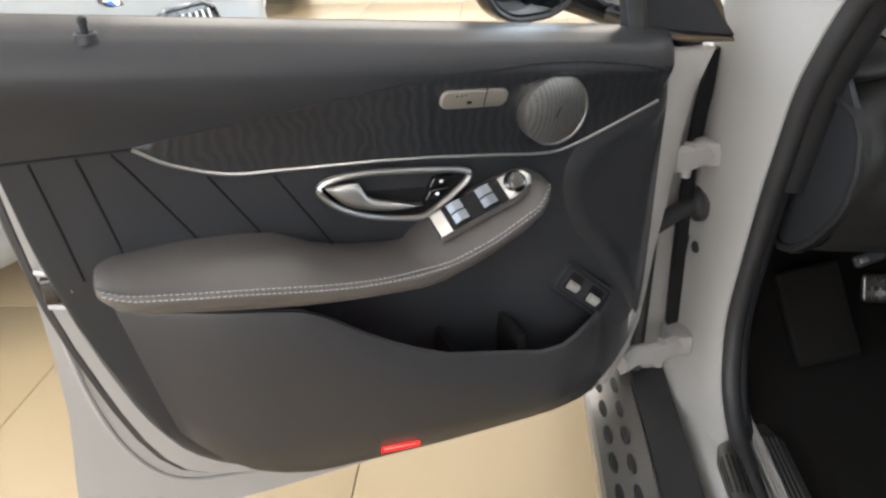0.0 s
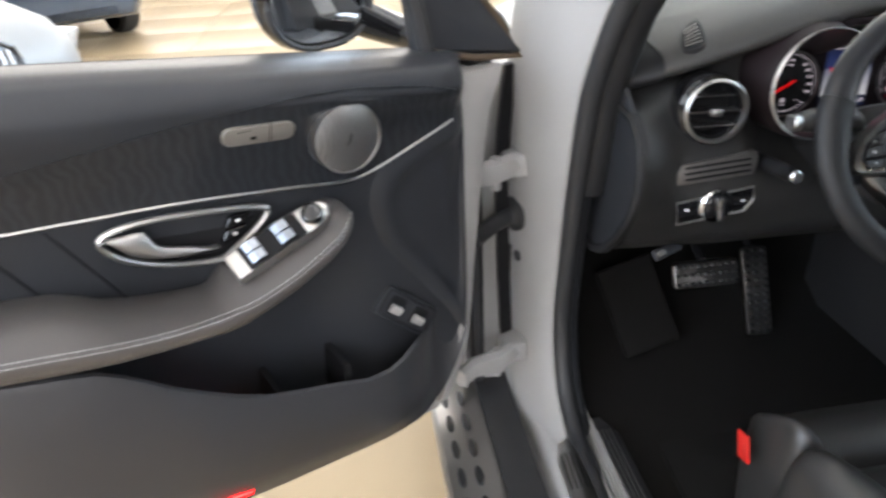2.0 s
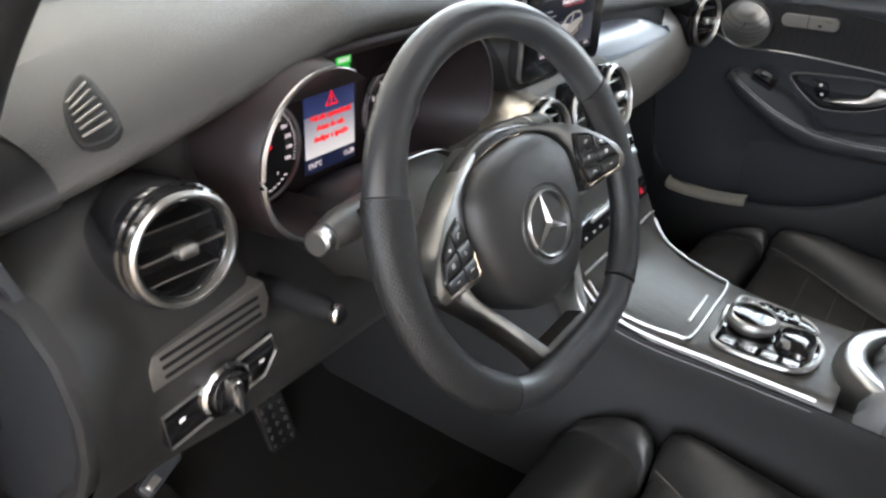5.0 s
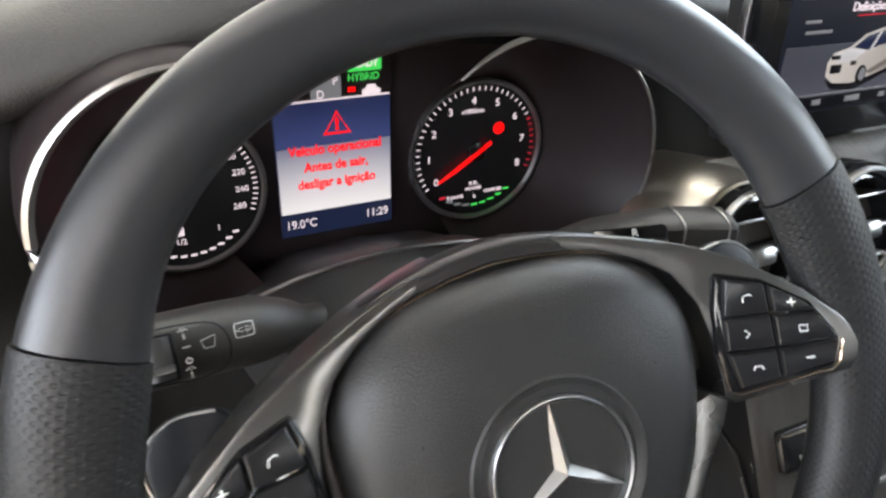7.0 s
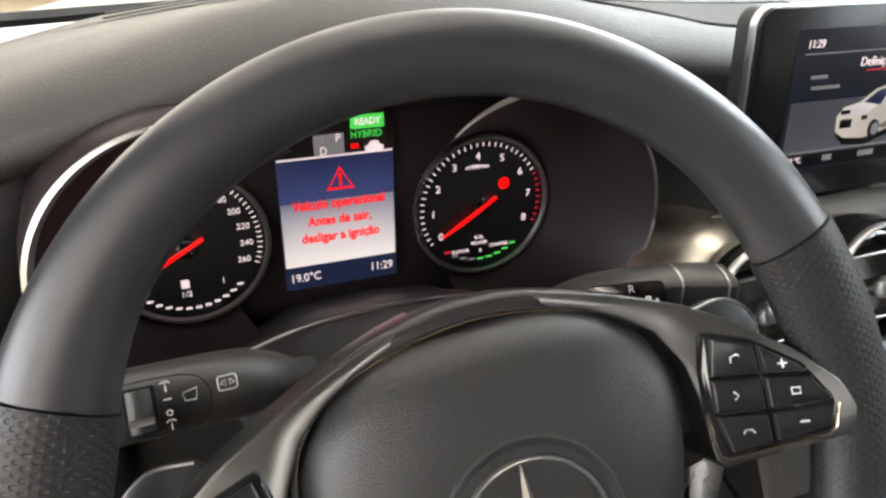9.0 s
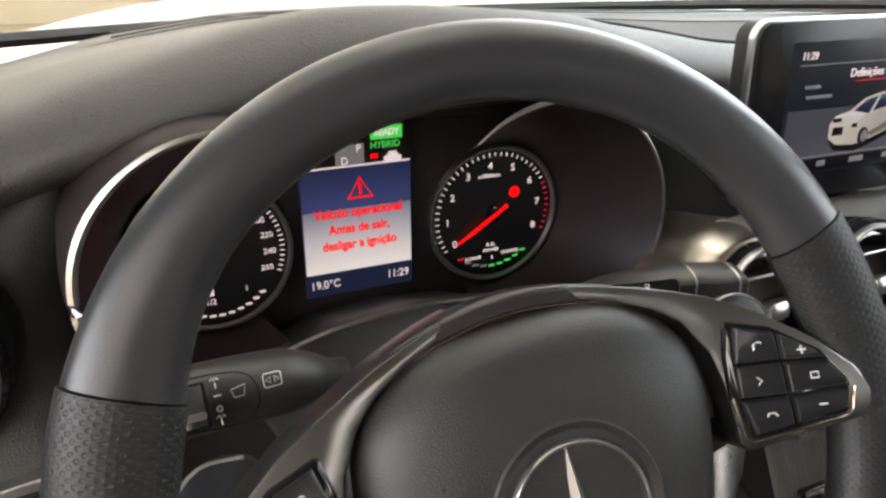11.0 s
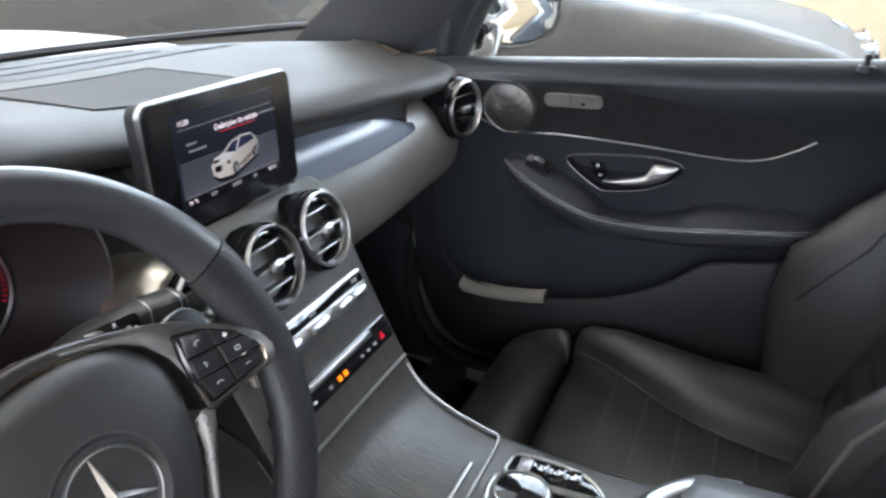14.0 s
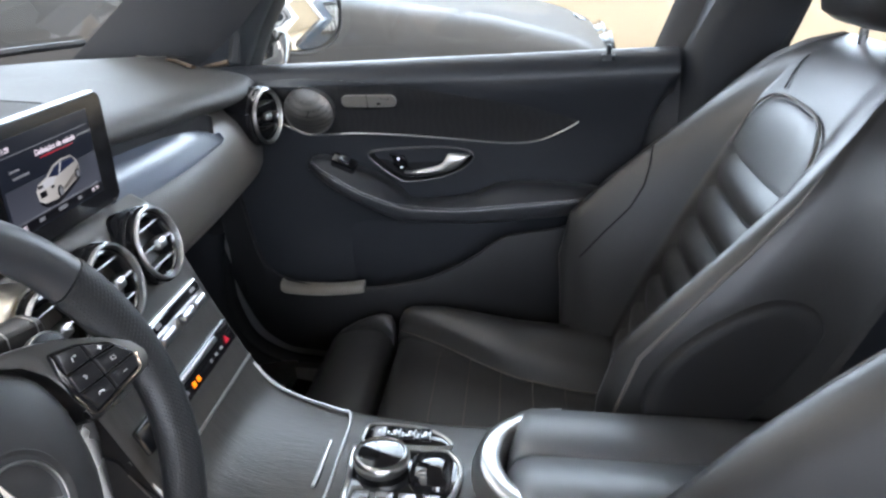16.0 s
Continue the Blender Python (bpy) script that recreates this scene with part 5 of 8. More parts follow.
for x, y, z, hy, hz in ((-0.2015, 0.7328, 1.0345, 0.012, 0.0103), (-0.1785, 0.7223, 1.0350, 0.012, 0.0105)):
    part("trim_line", tube(lever_ring(x, y, z, hy, hz, 1.01), 0.0007, 5, True), SATIN, stalk, "thin silver line")
lx = Vector((0.030, -0.0170, 0.0065)).normalized()
ln = Vector((-0.40, -0.80, 0.35))
ln = (ln - lx * ln.dot(lx)).normalized()
ly, lc = ln.cross(lx), Vector((-0.2325, 0.7335, 1.0328))
ms2 = Matrix(((lx.x, ly.x, ln.x, lc.x), (lx.y, ly.y, ln.y, lc.y), (lx.z, ly.z, ln.z, lc.z), (0, 0, 0, 1)))
part("shift_label", slab(rounded(0.042, 0.0150, 0.003), -0.004, 0.0006, ms2, 0.0004), GLOSS, stalk, "gloss black gear label")
for ch, x, y in (("R", 0.003, 0.0040), ("N", 0.003, -0.0030), ("P", 0.0115, -0.0030)):
    letters("shift_letter", ch, 0.0062, ms2 @ Matrix.Translation((x, y, 0.0010)), WHITE_MARK, stalk)
for x, y, s in ((-0.0025, 0.0005, 1), (0.0165, -0.0030, -1)):
    part("shift_arrow", slab([(x - 0.0010, y - 0.0009), (x + 0.0010, y - 0.0009), (x, y + 0.0012)], 0.0006, 0.0012, ms2, 0.0001), WHITE_MARK, stalk)

# ---- infotainment display ----
display = thing("infotainment_display", (0.0, 0.80, 1.05), "tablet-like screen with silver edge on the dashboard", "display")
md = facing((-0.006, 0.790, 1.114), (-0.02, -1, 0.03))
part("case", slab(rounded(0.214, 0.126, 0.012), -0.020, -0.001, md, 0.003), SIDE_TRIM, display, "black back of the display")
part("edge_trim", slab(rounded(0.217, 0.129, 0.0125), -0.007, -0.0005, md, 0.002), SPOKE_SILVER, display, "slim satin silver edge")
part("glass_face", slab(rounded(0.2145, 0.1265, 0.0115), -0.006, 0.0022, md, 0.001), DISPLAY_FACE, display, "black bezel")
part("screen", box((-0.001, 0.003, 0.0022), (0.152, 0.093, 0.001), 0.0004, md), SCREEN, display, "lit screen")
part("foot", box((0, -0.06, -0.04), (0.10, 0.05, 0.04), 0.01, md), SOFT, display)

# ---- centre stack and console ----
console = thing("centre_console", (0.0, 0.5, 0.45), "black ash centre console with silver edging", "centre console")
prof = [(0.790, 1.045), (0.765, 1.03), (0.745, 0.992), (0.715, 0.93), (0.682, 0.865), (0.655, 0.815), (0.625, 0.785), (0.57, 0.770), (0.50, 0.764), (0.42, 0.760), (0.34, 0.760)]
rings, cheeks = [], {-1: [], 1: []}
for p in spline([(a, b, 0) for a, b in prof], 4):
    y, z = p.x, p.y
    hw = curve1([0.34, 0.45, 0.55, 0.62, 0.66, 0.70, 0.75, 0.80], [0.096, 0.098, 0.108, 0.122, 0.132, 0.132, 0.137, 0.14], y)
    n2 = [(-hw, -0.012), (-hw + 0.004, -0.003), (-hw + 0.012, 0.0), (0.0, 0.002), (hw - 0.012, 0.0), (hw - 0.004, -0.003), (hw, -0.012)]
    rings.append([V(x, y, z + h) for x, h in n2])
    sl = 0.5 if z > 0.80 else 0.1
    for s in (-1, 1):
        cheeks[s].append([V(s * (hw - d), y + (-h * sl if h < -0.05 else 0), z + h) for d, h in ((0.006, -0.12), (0.0, -0.12), (0.0, -0.0125), (0.006, -0.0125))])
part("veneer", loft(rings, closed=False), ASH, console, "black ash veneer", 50)
for s in (-1, 1):
    part("cheek", loft(cheeks[s]), SIDE_TRIM, console, "dark side of the centre stack", 50)
for s in (-1, 1):
    pth = spline([(s * 0.130, 0.69, 0.86), (s * 0.128, 0.655, 0.81), (s * 0.121, 0.62, 0.782), (s * 0.112, 0.56, 0.766), (s * 0.102, 0.47, 0.760), (s * 0.098, 0.36, 0.757)], 5)
    if s < 0:
        part("edge_strip", tube(pth, 0.0022, 6), SPOKE_SILVER, console, "satin silver edging")
    side = []
    for y, zt in ((1.16, 0.97), (0.80, 0.90), (0.70, 0.86), (0.655, 0.80), (0.62, 0.775), (0.56, 0.757), (0.47, 0.750), (0.34, 0.748), (0.0, 0.74), (-0.3, 0.74)):
        hw = curve1([0.0, 0.34, 0.45, 0.55, 0.62, 0.66, 0.70, 0.80], [0.105, 0.101, 0.103, 0.113, 0.126, 0.134, 0.135, 0.14], y)
        side.append([V(s * hw, y, zt), V(s * (hw + 0.006), y, zt - 0.02), V(s * (hw + 0.002), y, zt - 0.07), V(s * (hw + 0.010), y, zt - 0.085), V(s * (hw + 0.012), y, 0.46), V(s * (hw - 0.02), y, 0.46), V(s * (hw - 0.02), y, zt)])
    part("side_panel", loft(side), SIDE_TRIM, console, "black side panel")
    if s < 0:
        part("lower_strip", tube([p + V(s * 0.0065, 0, -0.0125) for p in pth], 0.0010, 6), WING_DARK, console, "thin second trim line")
part("base", box((0, 0.2, 0.6), (0.19, 1.0, 0.28), 0.02), SOFT, console)
for s in (-1, 1):
    rings = []
    for y, e in ((0.318, 0.5), (0.308, 0.85), (0.29, 1.0), (0.1, 1.0), (-0.28, 1.0), (-0.30, 0.8)):
        rings.append([V(s * x, y, 0.74 + h * e) for x, h in ((0.001, 0.0), (0.001, 0.050), (0.004, 0.055), (0.05, 0.060), (0.085, 0.055), (0.097, 0.042), (0.099, 0.0))])
    part("armrest_lid", loft(rings), LID_LEATHER, console, "padded leather armrest lid", 60)
rings = []
for a in np.linspace(-1.5, 1.5, 28):
    c0, s0 = math.cos(a), math.sin(a)
    rings.append([V(r * s0 * 0.93, 0.246 + r * c0, z) for r, z in ((0.078, 0.750), (0.080, 0.788), (0.083, 0.791), (0.100, 0.792), (0.108, 0.786), (0.113, 0.772), (0.113, 0.745))])
part("armrest_band", loft(rings, closed=False), SPOKE_SILVER, console, "broad satin silver band", 60)

# ---- seats ----
def build_seat(cx, name, label, mirror):
    """A sports seat with pleated middle and side bolsters."""
    seat = thing(name, (cx, 0.2, 0.3), label, "car seat", "front seats")
    def crease(y):
        """Half the width of the cushion's middle, which narrows towards the back."""
        return curve1([0.1, 0.2, 0.3, 0.37, 0.45, 0.56, 0.66], [0.062, 0.068, 0.086, 0.115, 0.160, 0.208, 0.228], y)

    def cushion(name, rows, label):
        rings = []
        for y, zt, e in rows:
            b = curve1([0.0, 0.3, 0.45, 0.54, 0.60, 0.66], [0.075, 0.066, 0.058, 0.042, 0.018, 0.0], y)
            c = crease(y)
            top = c + 0.55 * (0.25 - c)
            half = [(0.0, 0.004), (0.5 * c, 0.003), (c - 0.006, 0.0), (c + 0.004, 0.10 * b), (c + 0.25 * (top - c), 0.55 * b), (c + 0.6 * (top - c), 0.88 * b), (top, b), (0.6 * top + 0.1, 0.86 * b), (0.244, 0.35 * b), (0.25, -0.06), (0.245, -0.20)]
            xs = [(-a, h) for a, h in reversed(half[1:])] + half
            rings.append([V(cx + p.x * e, y, zt + p.y) for p in spline([(a, h, 0) for a, h in xs], 3)])
        part(name, loft(rings), SEAT_LEATHER, seat, label, 70)

    fwd = 0.0 if mirror else 0.032      # the passenger's thigh support is pulled further out
    cushion("thigh_pad", tuple((y + fwd, z, e) for y, z, e in ((0.655, 0.52, 0.72), (0.652, 0.55, 0.80), (0.642, 0.582, 0.87), (0.622, 0.603, 0.90), (0.59, 0.616, 0.91), (0.56, 0.620, 0.91), (0.535, 0.617, 0.91), (0.520, 0.608, 0.905), (0.512, 0.590, 0.89), (0.511, 0.56, 0.88))), "black leather thigh support")
    cushion("cushion", ((0.508 + fwd, 0.56, 0.97), (0.506 + fwd, 0.585, 0.985), (0.498 + fwd, 0.604, 0.995), (0.48 + fwd, 0.612, 1.0), (0.45, 0.612, 1.0), (0.3, 0.595, 1.0), (0.15, 0.585, 1.0), (0.02, 0.59, 1.0)), "black leather seat cushion")
    for k in range(8):
        y = 0.447 - 0.057 * k
        zt = curve1([0.02, 0.15, 0.3, 0.45, 0.55], [0.59, 0.585, 0.595, 0.612, 0.617], y)
        if not mirror:
            part("pleat", tube([V(cx + x, y, zt + 0.0042 - 4.5 * abs(x / 0.14) ** 4 * 0.001) for x in np.linspace(-0.135, 0.135, 9)], 0.0016, 5), SEAM, seat)
    for s in (-1, 1):
        part("cushion_seam", tube([V(cx + s * (crease(y) + 0.001), y, curve1([0.02, 0.15, 0.3, 0.45, 0.55, 0.6, 0.635], [0.590, 0.585, 0.595, 0.612, 0.617, 0.6095, 0.588], y) + 0.004) for y in np.linspace(0.05, 0.50 + fwd, 16)], 0.0018, 5), SEAM, seat)
    # backrest
    zs = [0.60, 0.68, 0.75, 0.83, 0.91, 0.98, 1.05, 1.11, 1.155, 1.185, 1.20]
    yc = [0.17, 0.145, 0.13, 0.105, 0.07, 0.04, 0.005, -0.035, -0.075, -0.115, -0.15]
    bo = [0.05, 0.075, 0.085, 0.085, 0.075, 0.06, 0.045, 0.028, 0.014, 0.005, 0.0]
    if mirror:
        yc = [y - 0.22 * max(0.0, z - 0.80) for y, z in zip(yc, zs)]
    else:
        yc = [0.155, 0.125, 0.097, 0.064, 0.031, 0.0, -0.030, -0.055, -0.085, -0.12, -0.155]
        bo = [0.06, 0.09, 0.12, 0.135, 0.105, 0.075, 0.045, 0.02, 0.008, 0.0, 0.0]
    near, far = (1.0, 1.0) if mirror else (0.90, 1.15)
    hw = [0.235, 0.245, 0.25, 0.255, 0.255, 0.25, 0.24, 0.22, 0.195, 0.165, 0.13]
    rings = []
    for z, y, w, b in zip(zs, yc, hw, bo):
        th = 0.13 if z < 1.15 else 0.13 - (z - 1.15) * 1.2
        xs = [(-0.8 * w, -th), (-w, -0.7 * th), (-1.02 * w, -0.1), (-0.99 * w, 0.4 * b * near), (-0.90 * w, b * near), (-0.76 * w, 0.75 * b * near), (-0.64 * w, 0.15 * b), (-0.56 * w, 0.0), (0, 0.0), (0.56 * w, 0.0), (0.64 * w, 0.15 * b), (0.76 * w, 0.75 * b * far), (0.90 * w, b * far), (0.99 * w, 0.4 * b * far), (1.02 * w, -0.1), (w, -0.7 * th), (0.8 * w, -th)]
        rings.append([V(cx + p.x, y + p.y, z + 0.25 * p.y) for p in spline([(a, c, 0) for a, c in xs], 3)])
    part("backrest", loft(rings), SEAT_LEATHER, seat, "black leather backrest with side bolsters", 70)
    # welted edges of the bolsters
    for s, g in ((-1, near), (1, far)):
        part("bolster_welt", tube([V(cx + s * 0.955 * w, y + 0.80 * b * g, z + 0.20 * b * g) for z, y, w, b in list(zip(zs, yc, hw, bo))[:9]], 0.0026, 6), SEAM, seat)
    top, pleats, step = (1.045, 5, 0.068) if mirror else (1.030, 7, 0.0535)
    for k in range(pleats):
        z0 = top - 0.004 - step * (pleats - k)
        z1 = z0 + step - 0.005
        ring = []
        for t in np.linspace(0, 1, 7):
            z = z0 + (z1 - z0) * t
            y = curve1(zs, yc, z) + 0.003 + (0.011 if mirror else 0.008) * math.sin(math.pi * t)
            w = 0.132
            ring.append([V(cx + x * w, y - 0.010 * abs(x) ** 4, z) for x in np.linspace(-1, 1, 9)])
        part("pleat", loft(ring, closed=False), SEAT_LEATHER, seat, "", 70)
    rows_ = []
    for t in np.linspace(0, 1, 8):
        z = top + (0.075 if mirror else 0.088) * math.sin(t * math.pi / 2)
        w = 0.132 * math.cos(t * math.pi / 2) ** (1.0 if mirror else 0.55) + 0.002
        rows_.append([V(cx + x * w, curve1(zs, yc, z) + (0.012 if mirror else 0.0085) - 0.0065 * abs(x) ** 4 - 0.0065 * t ** 4, z) for x in np.linspace(-1, 1, 13)])
    part("insert_top", loft(rows_, closed=False), SEAT_LEATHER, seat, "", 70)
    arc = []
    for a in np.linspace(0, math.pi, 30):
        h, e = (0.084, 1.0) if mirror else (0.093, 0.6)
        z = top + h * abs(math.sin(a)) ** e
        arc.append(V(cx + 0.137 * math.copysign(abs(math.cos(a)) ** e, math.cos(a)), curve1(zs, yc, z) + 0.004, z))
    part("insert_seam", tube(arc, 0.0022, 6), SEAM, seat)
    if not mirror:
        def back_y(x, z):
            w, b = curve1(zs, hw, z), curve1(zs, bo, z)
            return curve1(zs, yc, z) + curve1([0, 0.56, 0.64, 0.76, 0.90, 0.99], [0.0, 0.0, 0.15 * b, 0.75 * b * 1.15, b * 1.15, 0.4 * b * 1.15], abs(x) / w)

        part("shoulder_seam", tube([V(cx + x, back_y(x, z) + 0.25 * (back_y(x, z) - curve1(zs, yc, z)) + 0.002, z) for x, z in ((0.075, 1.128), (0.088, 1.145), (0.098, 1.16), (0.105, 1.172))], 0.0016, 5), DARK, seat)
        part("bolster_seam", tube([V(cx + x, back_y(x, z) + 0.004, z + 0.25 * (back_y(x, z) - curve1(zs, yc, z))) for x, z in ((0.215, 0.98), (0.195, 0.955), (0.185, 0.92), (0.182, 0.88), (0.184, 0.83), (0.19, 0.77))], 0.0016, 5), DARK, seat)
        oval = spline([(0.150, 0.775, 0), (0.142, 0.84, 0), (0.090, 0.905, 0), (0.028, 0.945, 0), (-0.016, 0.945, 0), (-0.038, 0.922, 0), (-0.030, 0.885, 0), (0.045, 0.76, 0), (0.10, 0.74, 0)], 5, True)
        part("side_shell", loft([[V(x, cy_ + (p.x - cy_) * k, cz_ + (p.y - cz_) * k) for p in oval] for cy_, cz_ in ((0.06, 0.85),) for k, x in ((1.0, 0.125), (1.0, 0.0985), (0.96, 0.0945), (0.8, 0.093), (0.1, 0.0925))]), SIDE_TRIM, seat, "grey-black side shell of the backrest", 60)
    head = []
    for z, w, d, y in ((1.225, 0.09, 0.03, -0.135), (1.235, 0.115, 0.05, -0.14), (1.27, 0.132, 0.06, -0.145), (1.33, 0.130, 0.06, -0.16), (1.38, 0.115, 0.05, -0.175), (1.40, 0.09, 0.03, -0.18)):
        head.append([V(cx + w * math.copysign(abs(math.cos(a)) ** 0.6, math.cos(a)), y + d * math.copysign(abs(math.sin(a)) ** 0.6, math.sin(a)), z) for a in (2 * math.pi * k / 28 for k in range(28))])
    rest = part("headrest", loft(head), SEAT_LEATHER, seat, "black leather headrest", 70)
    for s in (-1, 1):
        part("headrest_post", tube([V(cx + s * 0.05, -0.145, 1.15), V(cx + s * 0.05, -0.145, 1.25)], 0.006, 8), CHROME, rest)
    part("seat_base", box((cx, 0.28, 0.42), (0.40, 0.55, 0.12), 0.02), HARD, seat, "dark plastic seat base")
    return seat


driver_seat = build_seat(-0.365, "bucket_seat", "black leather sports seat with side bolsters", True)
passenger_seat = build_seat(0.36, "bucket_seat", "black leather sports seat with pleated middle", False)

# ---- car body ----
LINING = material("pillar_fabric", (0.045, 0.045, 0.047), 0.8, grain=0.4, scale=900)
body = thing("open_car", (0.0, 0.8, 0.3), "white car body shell round the cabin", "car")
OPEN = spline([(0.20, 0.375, 0), (0.60, 0.380, 0), (0.76, 0.388, 0), (0.85, 0.40, 0), (0.925, 0.445, 0), (0.962, 0.52, 0), (0.972, 0.60, 0), (0.954, 0.72, 0), (0.930, 0.85, 0), (0.910, 0.93, 0), (0.882, 1.03, 0), (0.852, 1.10, 0), (0.80, 1.20, 0), (0.71, 1.31, 0), (0.56, 1.42, 0), (0.38, 1.50, 0), (0.1, 1.55, 0), (-0.4, 1.56, 0)], 6)
for s in (-1, 1):
    rings = []
    for i, p in enumerate(OPEN):
        d = (OPEN[min(i + 1, len(OPEN) - 1)] - OPEN[max(i - 1, 0)]).normalized()
        out = Vector((d.y, -d.x, 0))          # away from the opening
        cant = 0.5 * max(0.0, p.y - 1.0) ** 2
        rings.append([V(s * (x - cant), p.x + out.x * o, p.y + out.y * o) for x, o in ((0.796, 0.0), (0.803, -0.001), (0.815, 0.010), (0.830, 0.040), (0.842, 0.085), (0.856, 0.11), (0.862, 0.14), (0.862, 0.21), (0.796, 0.21))])
    part("door_frame", loft(rings), PAINT, body, "white painted door frame", 50)
    part("door_frame_seal", tube([V(s * (0.782 - 0.5 * max(0.0, p.y - 1.0) ** 2), p.x, p.y) for p in OPEN], 0.018, 10, up=(1, 0, 0)), RUBBER, body, "black rubber door seal")
    inner = []
    for i, p in enumerate(OPEN):
        d = (OPEN[min(i + 1, len(OPEN) - 1)] - OPEN[max(i - 1, 0)]).normalized()
        out = Vector((d.y, -d.x, 0))
        cant = 0.5 * max(0.0, p.y - 1.0) ** 2
        inner.append([V(s * (x - cant), p.x + out.x * o, p.y + out.y * o) for x, o in ((0.782, 0.002), (0.760, 0.0), (0.748, 0.010), (0.742, 0.05), (0.738, 0.17), (0.782, 0.17))])
    part("pillar_trim", loft(inner), SOFT, body, "black inner pillar trim", 50)
    # rear pillar
    rings = []
    for z, y in ((0.40, -0.02), (0.9, 0.03), (1.14, 0.04), (1.30, -0.02), (1.56, -0.12)):
        cant = max(0.0, z - 1.1) * 0.25
        rings.append([V(s * (x - cant), y + b, z) for x, b in ((0.80, 0.0), (0.69, -0.01), (0.66, -0.05), (0.66, -0.15), (0.80, -0.16))])
    part("middle_pillar", loft(rings), SOFT, body, "dark trimmed middle pillar", 50)
# roof, rear and front parts that close the cabin
rings = []
for y, z in ((0.62, 1.50), (0.45, 1.56), (0.2, 1.60), (-0.5, 1.62), (-1.5, 1.60), (-2.2, 1.50)):
    rings.append([V(x, y, z - 0.06 * (abs(x) / 0.66) ** 3) for x in np.linspace(-0.66, 0.66, 13)] + [V(x, y, z - 0.03 - 0.06 * (abs(x) / 0.66) ** 3) for x in np.linspace(0.66, -0.66, 13)])
part("roof", loft(rings), HEADLINER, body, "roof with grey headliner")
part("rear_bulkhead", box((0, -1.9, 0.9), (1.6, 0.05, 1.2), 0.01), SOFT, body)
for s in (-1, 1):
    part("rear_side", box((s * 0.76, -1.0, 0.74), (0.10, 1.7, 0.76), 0.02), SOFT, body)
    part("sill", loft([[V(s * x, y, z) for x, z in ((0.74, 0.40), (0.80, 0.395), (0.835, 0.375), (0.855, 0.33), (0.86, 0.25), (0.74, 0.25))] for y in (1.05, 0.9, 0.3, -1.9)]), PAINT, body, "white painted sill")
# windscreen and bonnet
rings = []
for t in np.linspace(0, 1, 7):
    y, z, w = 1.42 - 0.80 * t, 1.135 + 0.375 * t + 0.03 * math.sin(math.pi * t), 0.76 - 0.14 * t
    rings.append([V(x * w, y - 0.22 * (1 - 0.5 * t) * x * x, z) for x in np.linspace(-1, 1, 15)])
screen_glass = part("windscreen", loft(rings, closed=False), GLASS, body, "clear windscreen")
screen_glass.visible_shadow = False
part("screen_frit", tube([V(x * 0.76, 1.415 - 0.22 * x * x, 1.133) for x in np.linspace(-1, 1, 20)], 0.008, 6), RUBBER, body)
rings = []
for t in np.linspace(0, 1, 9):
    y = 1.45 + 1.05 * t
    rings.append([V(x * (0.80 - 0.08 * t), y - 0.2 * x * x * (1 - t) - 0.16 * x * x * t, 1.118 + 0.045 * math.sin(math.pi * min(1.0, 1.4 * t)) - 0.22 * t ** 2.5 - 0.09 * abs(x) ** 3) for x in np.linspace(-1, 1, 21)])
part("bonnet", loft(rings, closed=False), PAINT, body, "white bonnet")
for s in (-1, 1):
    rings = []
    for y in (1.13, 1.2, 1.5, 2.0, 2.5):
        rings.append([V(s * x, y, z) for x, z in ((0.78, 1.05 - 0.05 * (y - 1)), (0.86, 1.02 - 0.05 * (y - 1)), (0.90, 0.85), (0.88, 0.6), (0.87, 0.35))] + [V(s * 0.80, y, 0.35), V(s * 0.78, y, 1.0)])
    part("front_wing", loft(rings), PAINT, body, "white front wing")
# side glass on the passenger's side
rings = []
for u in np.linspace(0.02, 0.86, 10):
    rings.append([V(0.745 - 0.06 * t, 0.92 - u, 1.09 + 0.40 * t) for t in np.linspace(0, 1, 5)])
pg = part("side_window", loft(rings, closed=False), GLASS, body, "clear side window")
pg.visible_shadow = False
# hinges on the driver's side
for z in (0.885, 0.485):
    hinge = part("door_hinge", box((-0.862, 1.045, z), (0.05, 0.06, 0.045), 0.008), PAINT, body, "white painted door hinge")
    part("hinge_arm", tube([V(-0.865, 1.03, z), V(-0.91, 0.99, z + 0.005), V(-0.955, 0.985, z), V(-0.985, 0.955, z)], [0.018, 0.02, 0.018, 0.016], 8, flat=1.2), PAINT, hinge)
    part("hinge_pin", tube([V(-0.905, 0.995, z - 0.03), V(-0.905, 0.995, z + 0.03)], 0.009, 10), PAINT, hinge)
mb_ = facing((-0.858, 1.06, 0.775), (-0.9, -0.3, 0))
part("cable_boot", lathe([(0.034, -0.004), (0.033, 0.004), (0.024, 0.008), (0.018, 0.016)], 24, mb_), RUBBER, body, "black rubber cable boot")
part("boot_sleeve", tube([V(-0.87, 1.056, 0.775), V(-0.90, 1.03, 0.772), V(-0.95, 0.985, 0.765)], [0.019, 0.016, 0.017], 12), RUBBER, body, "black rubber sleeve")
for z in (0.69, 0.66):
    part("pillar_plug", lathe([(0.0, 0.003), (0.010, 0.003), (0.012, 0.0)], 16, facing((-0.852, 1.05, z), (-0.9, -0.3, 0))) if z > 0.67 else tube([V(-0.862, 1.08, 0.70), V(-0.868, 1.09, 0.56)], 0.006, 8), RUBBER, body)
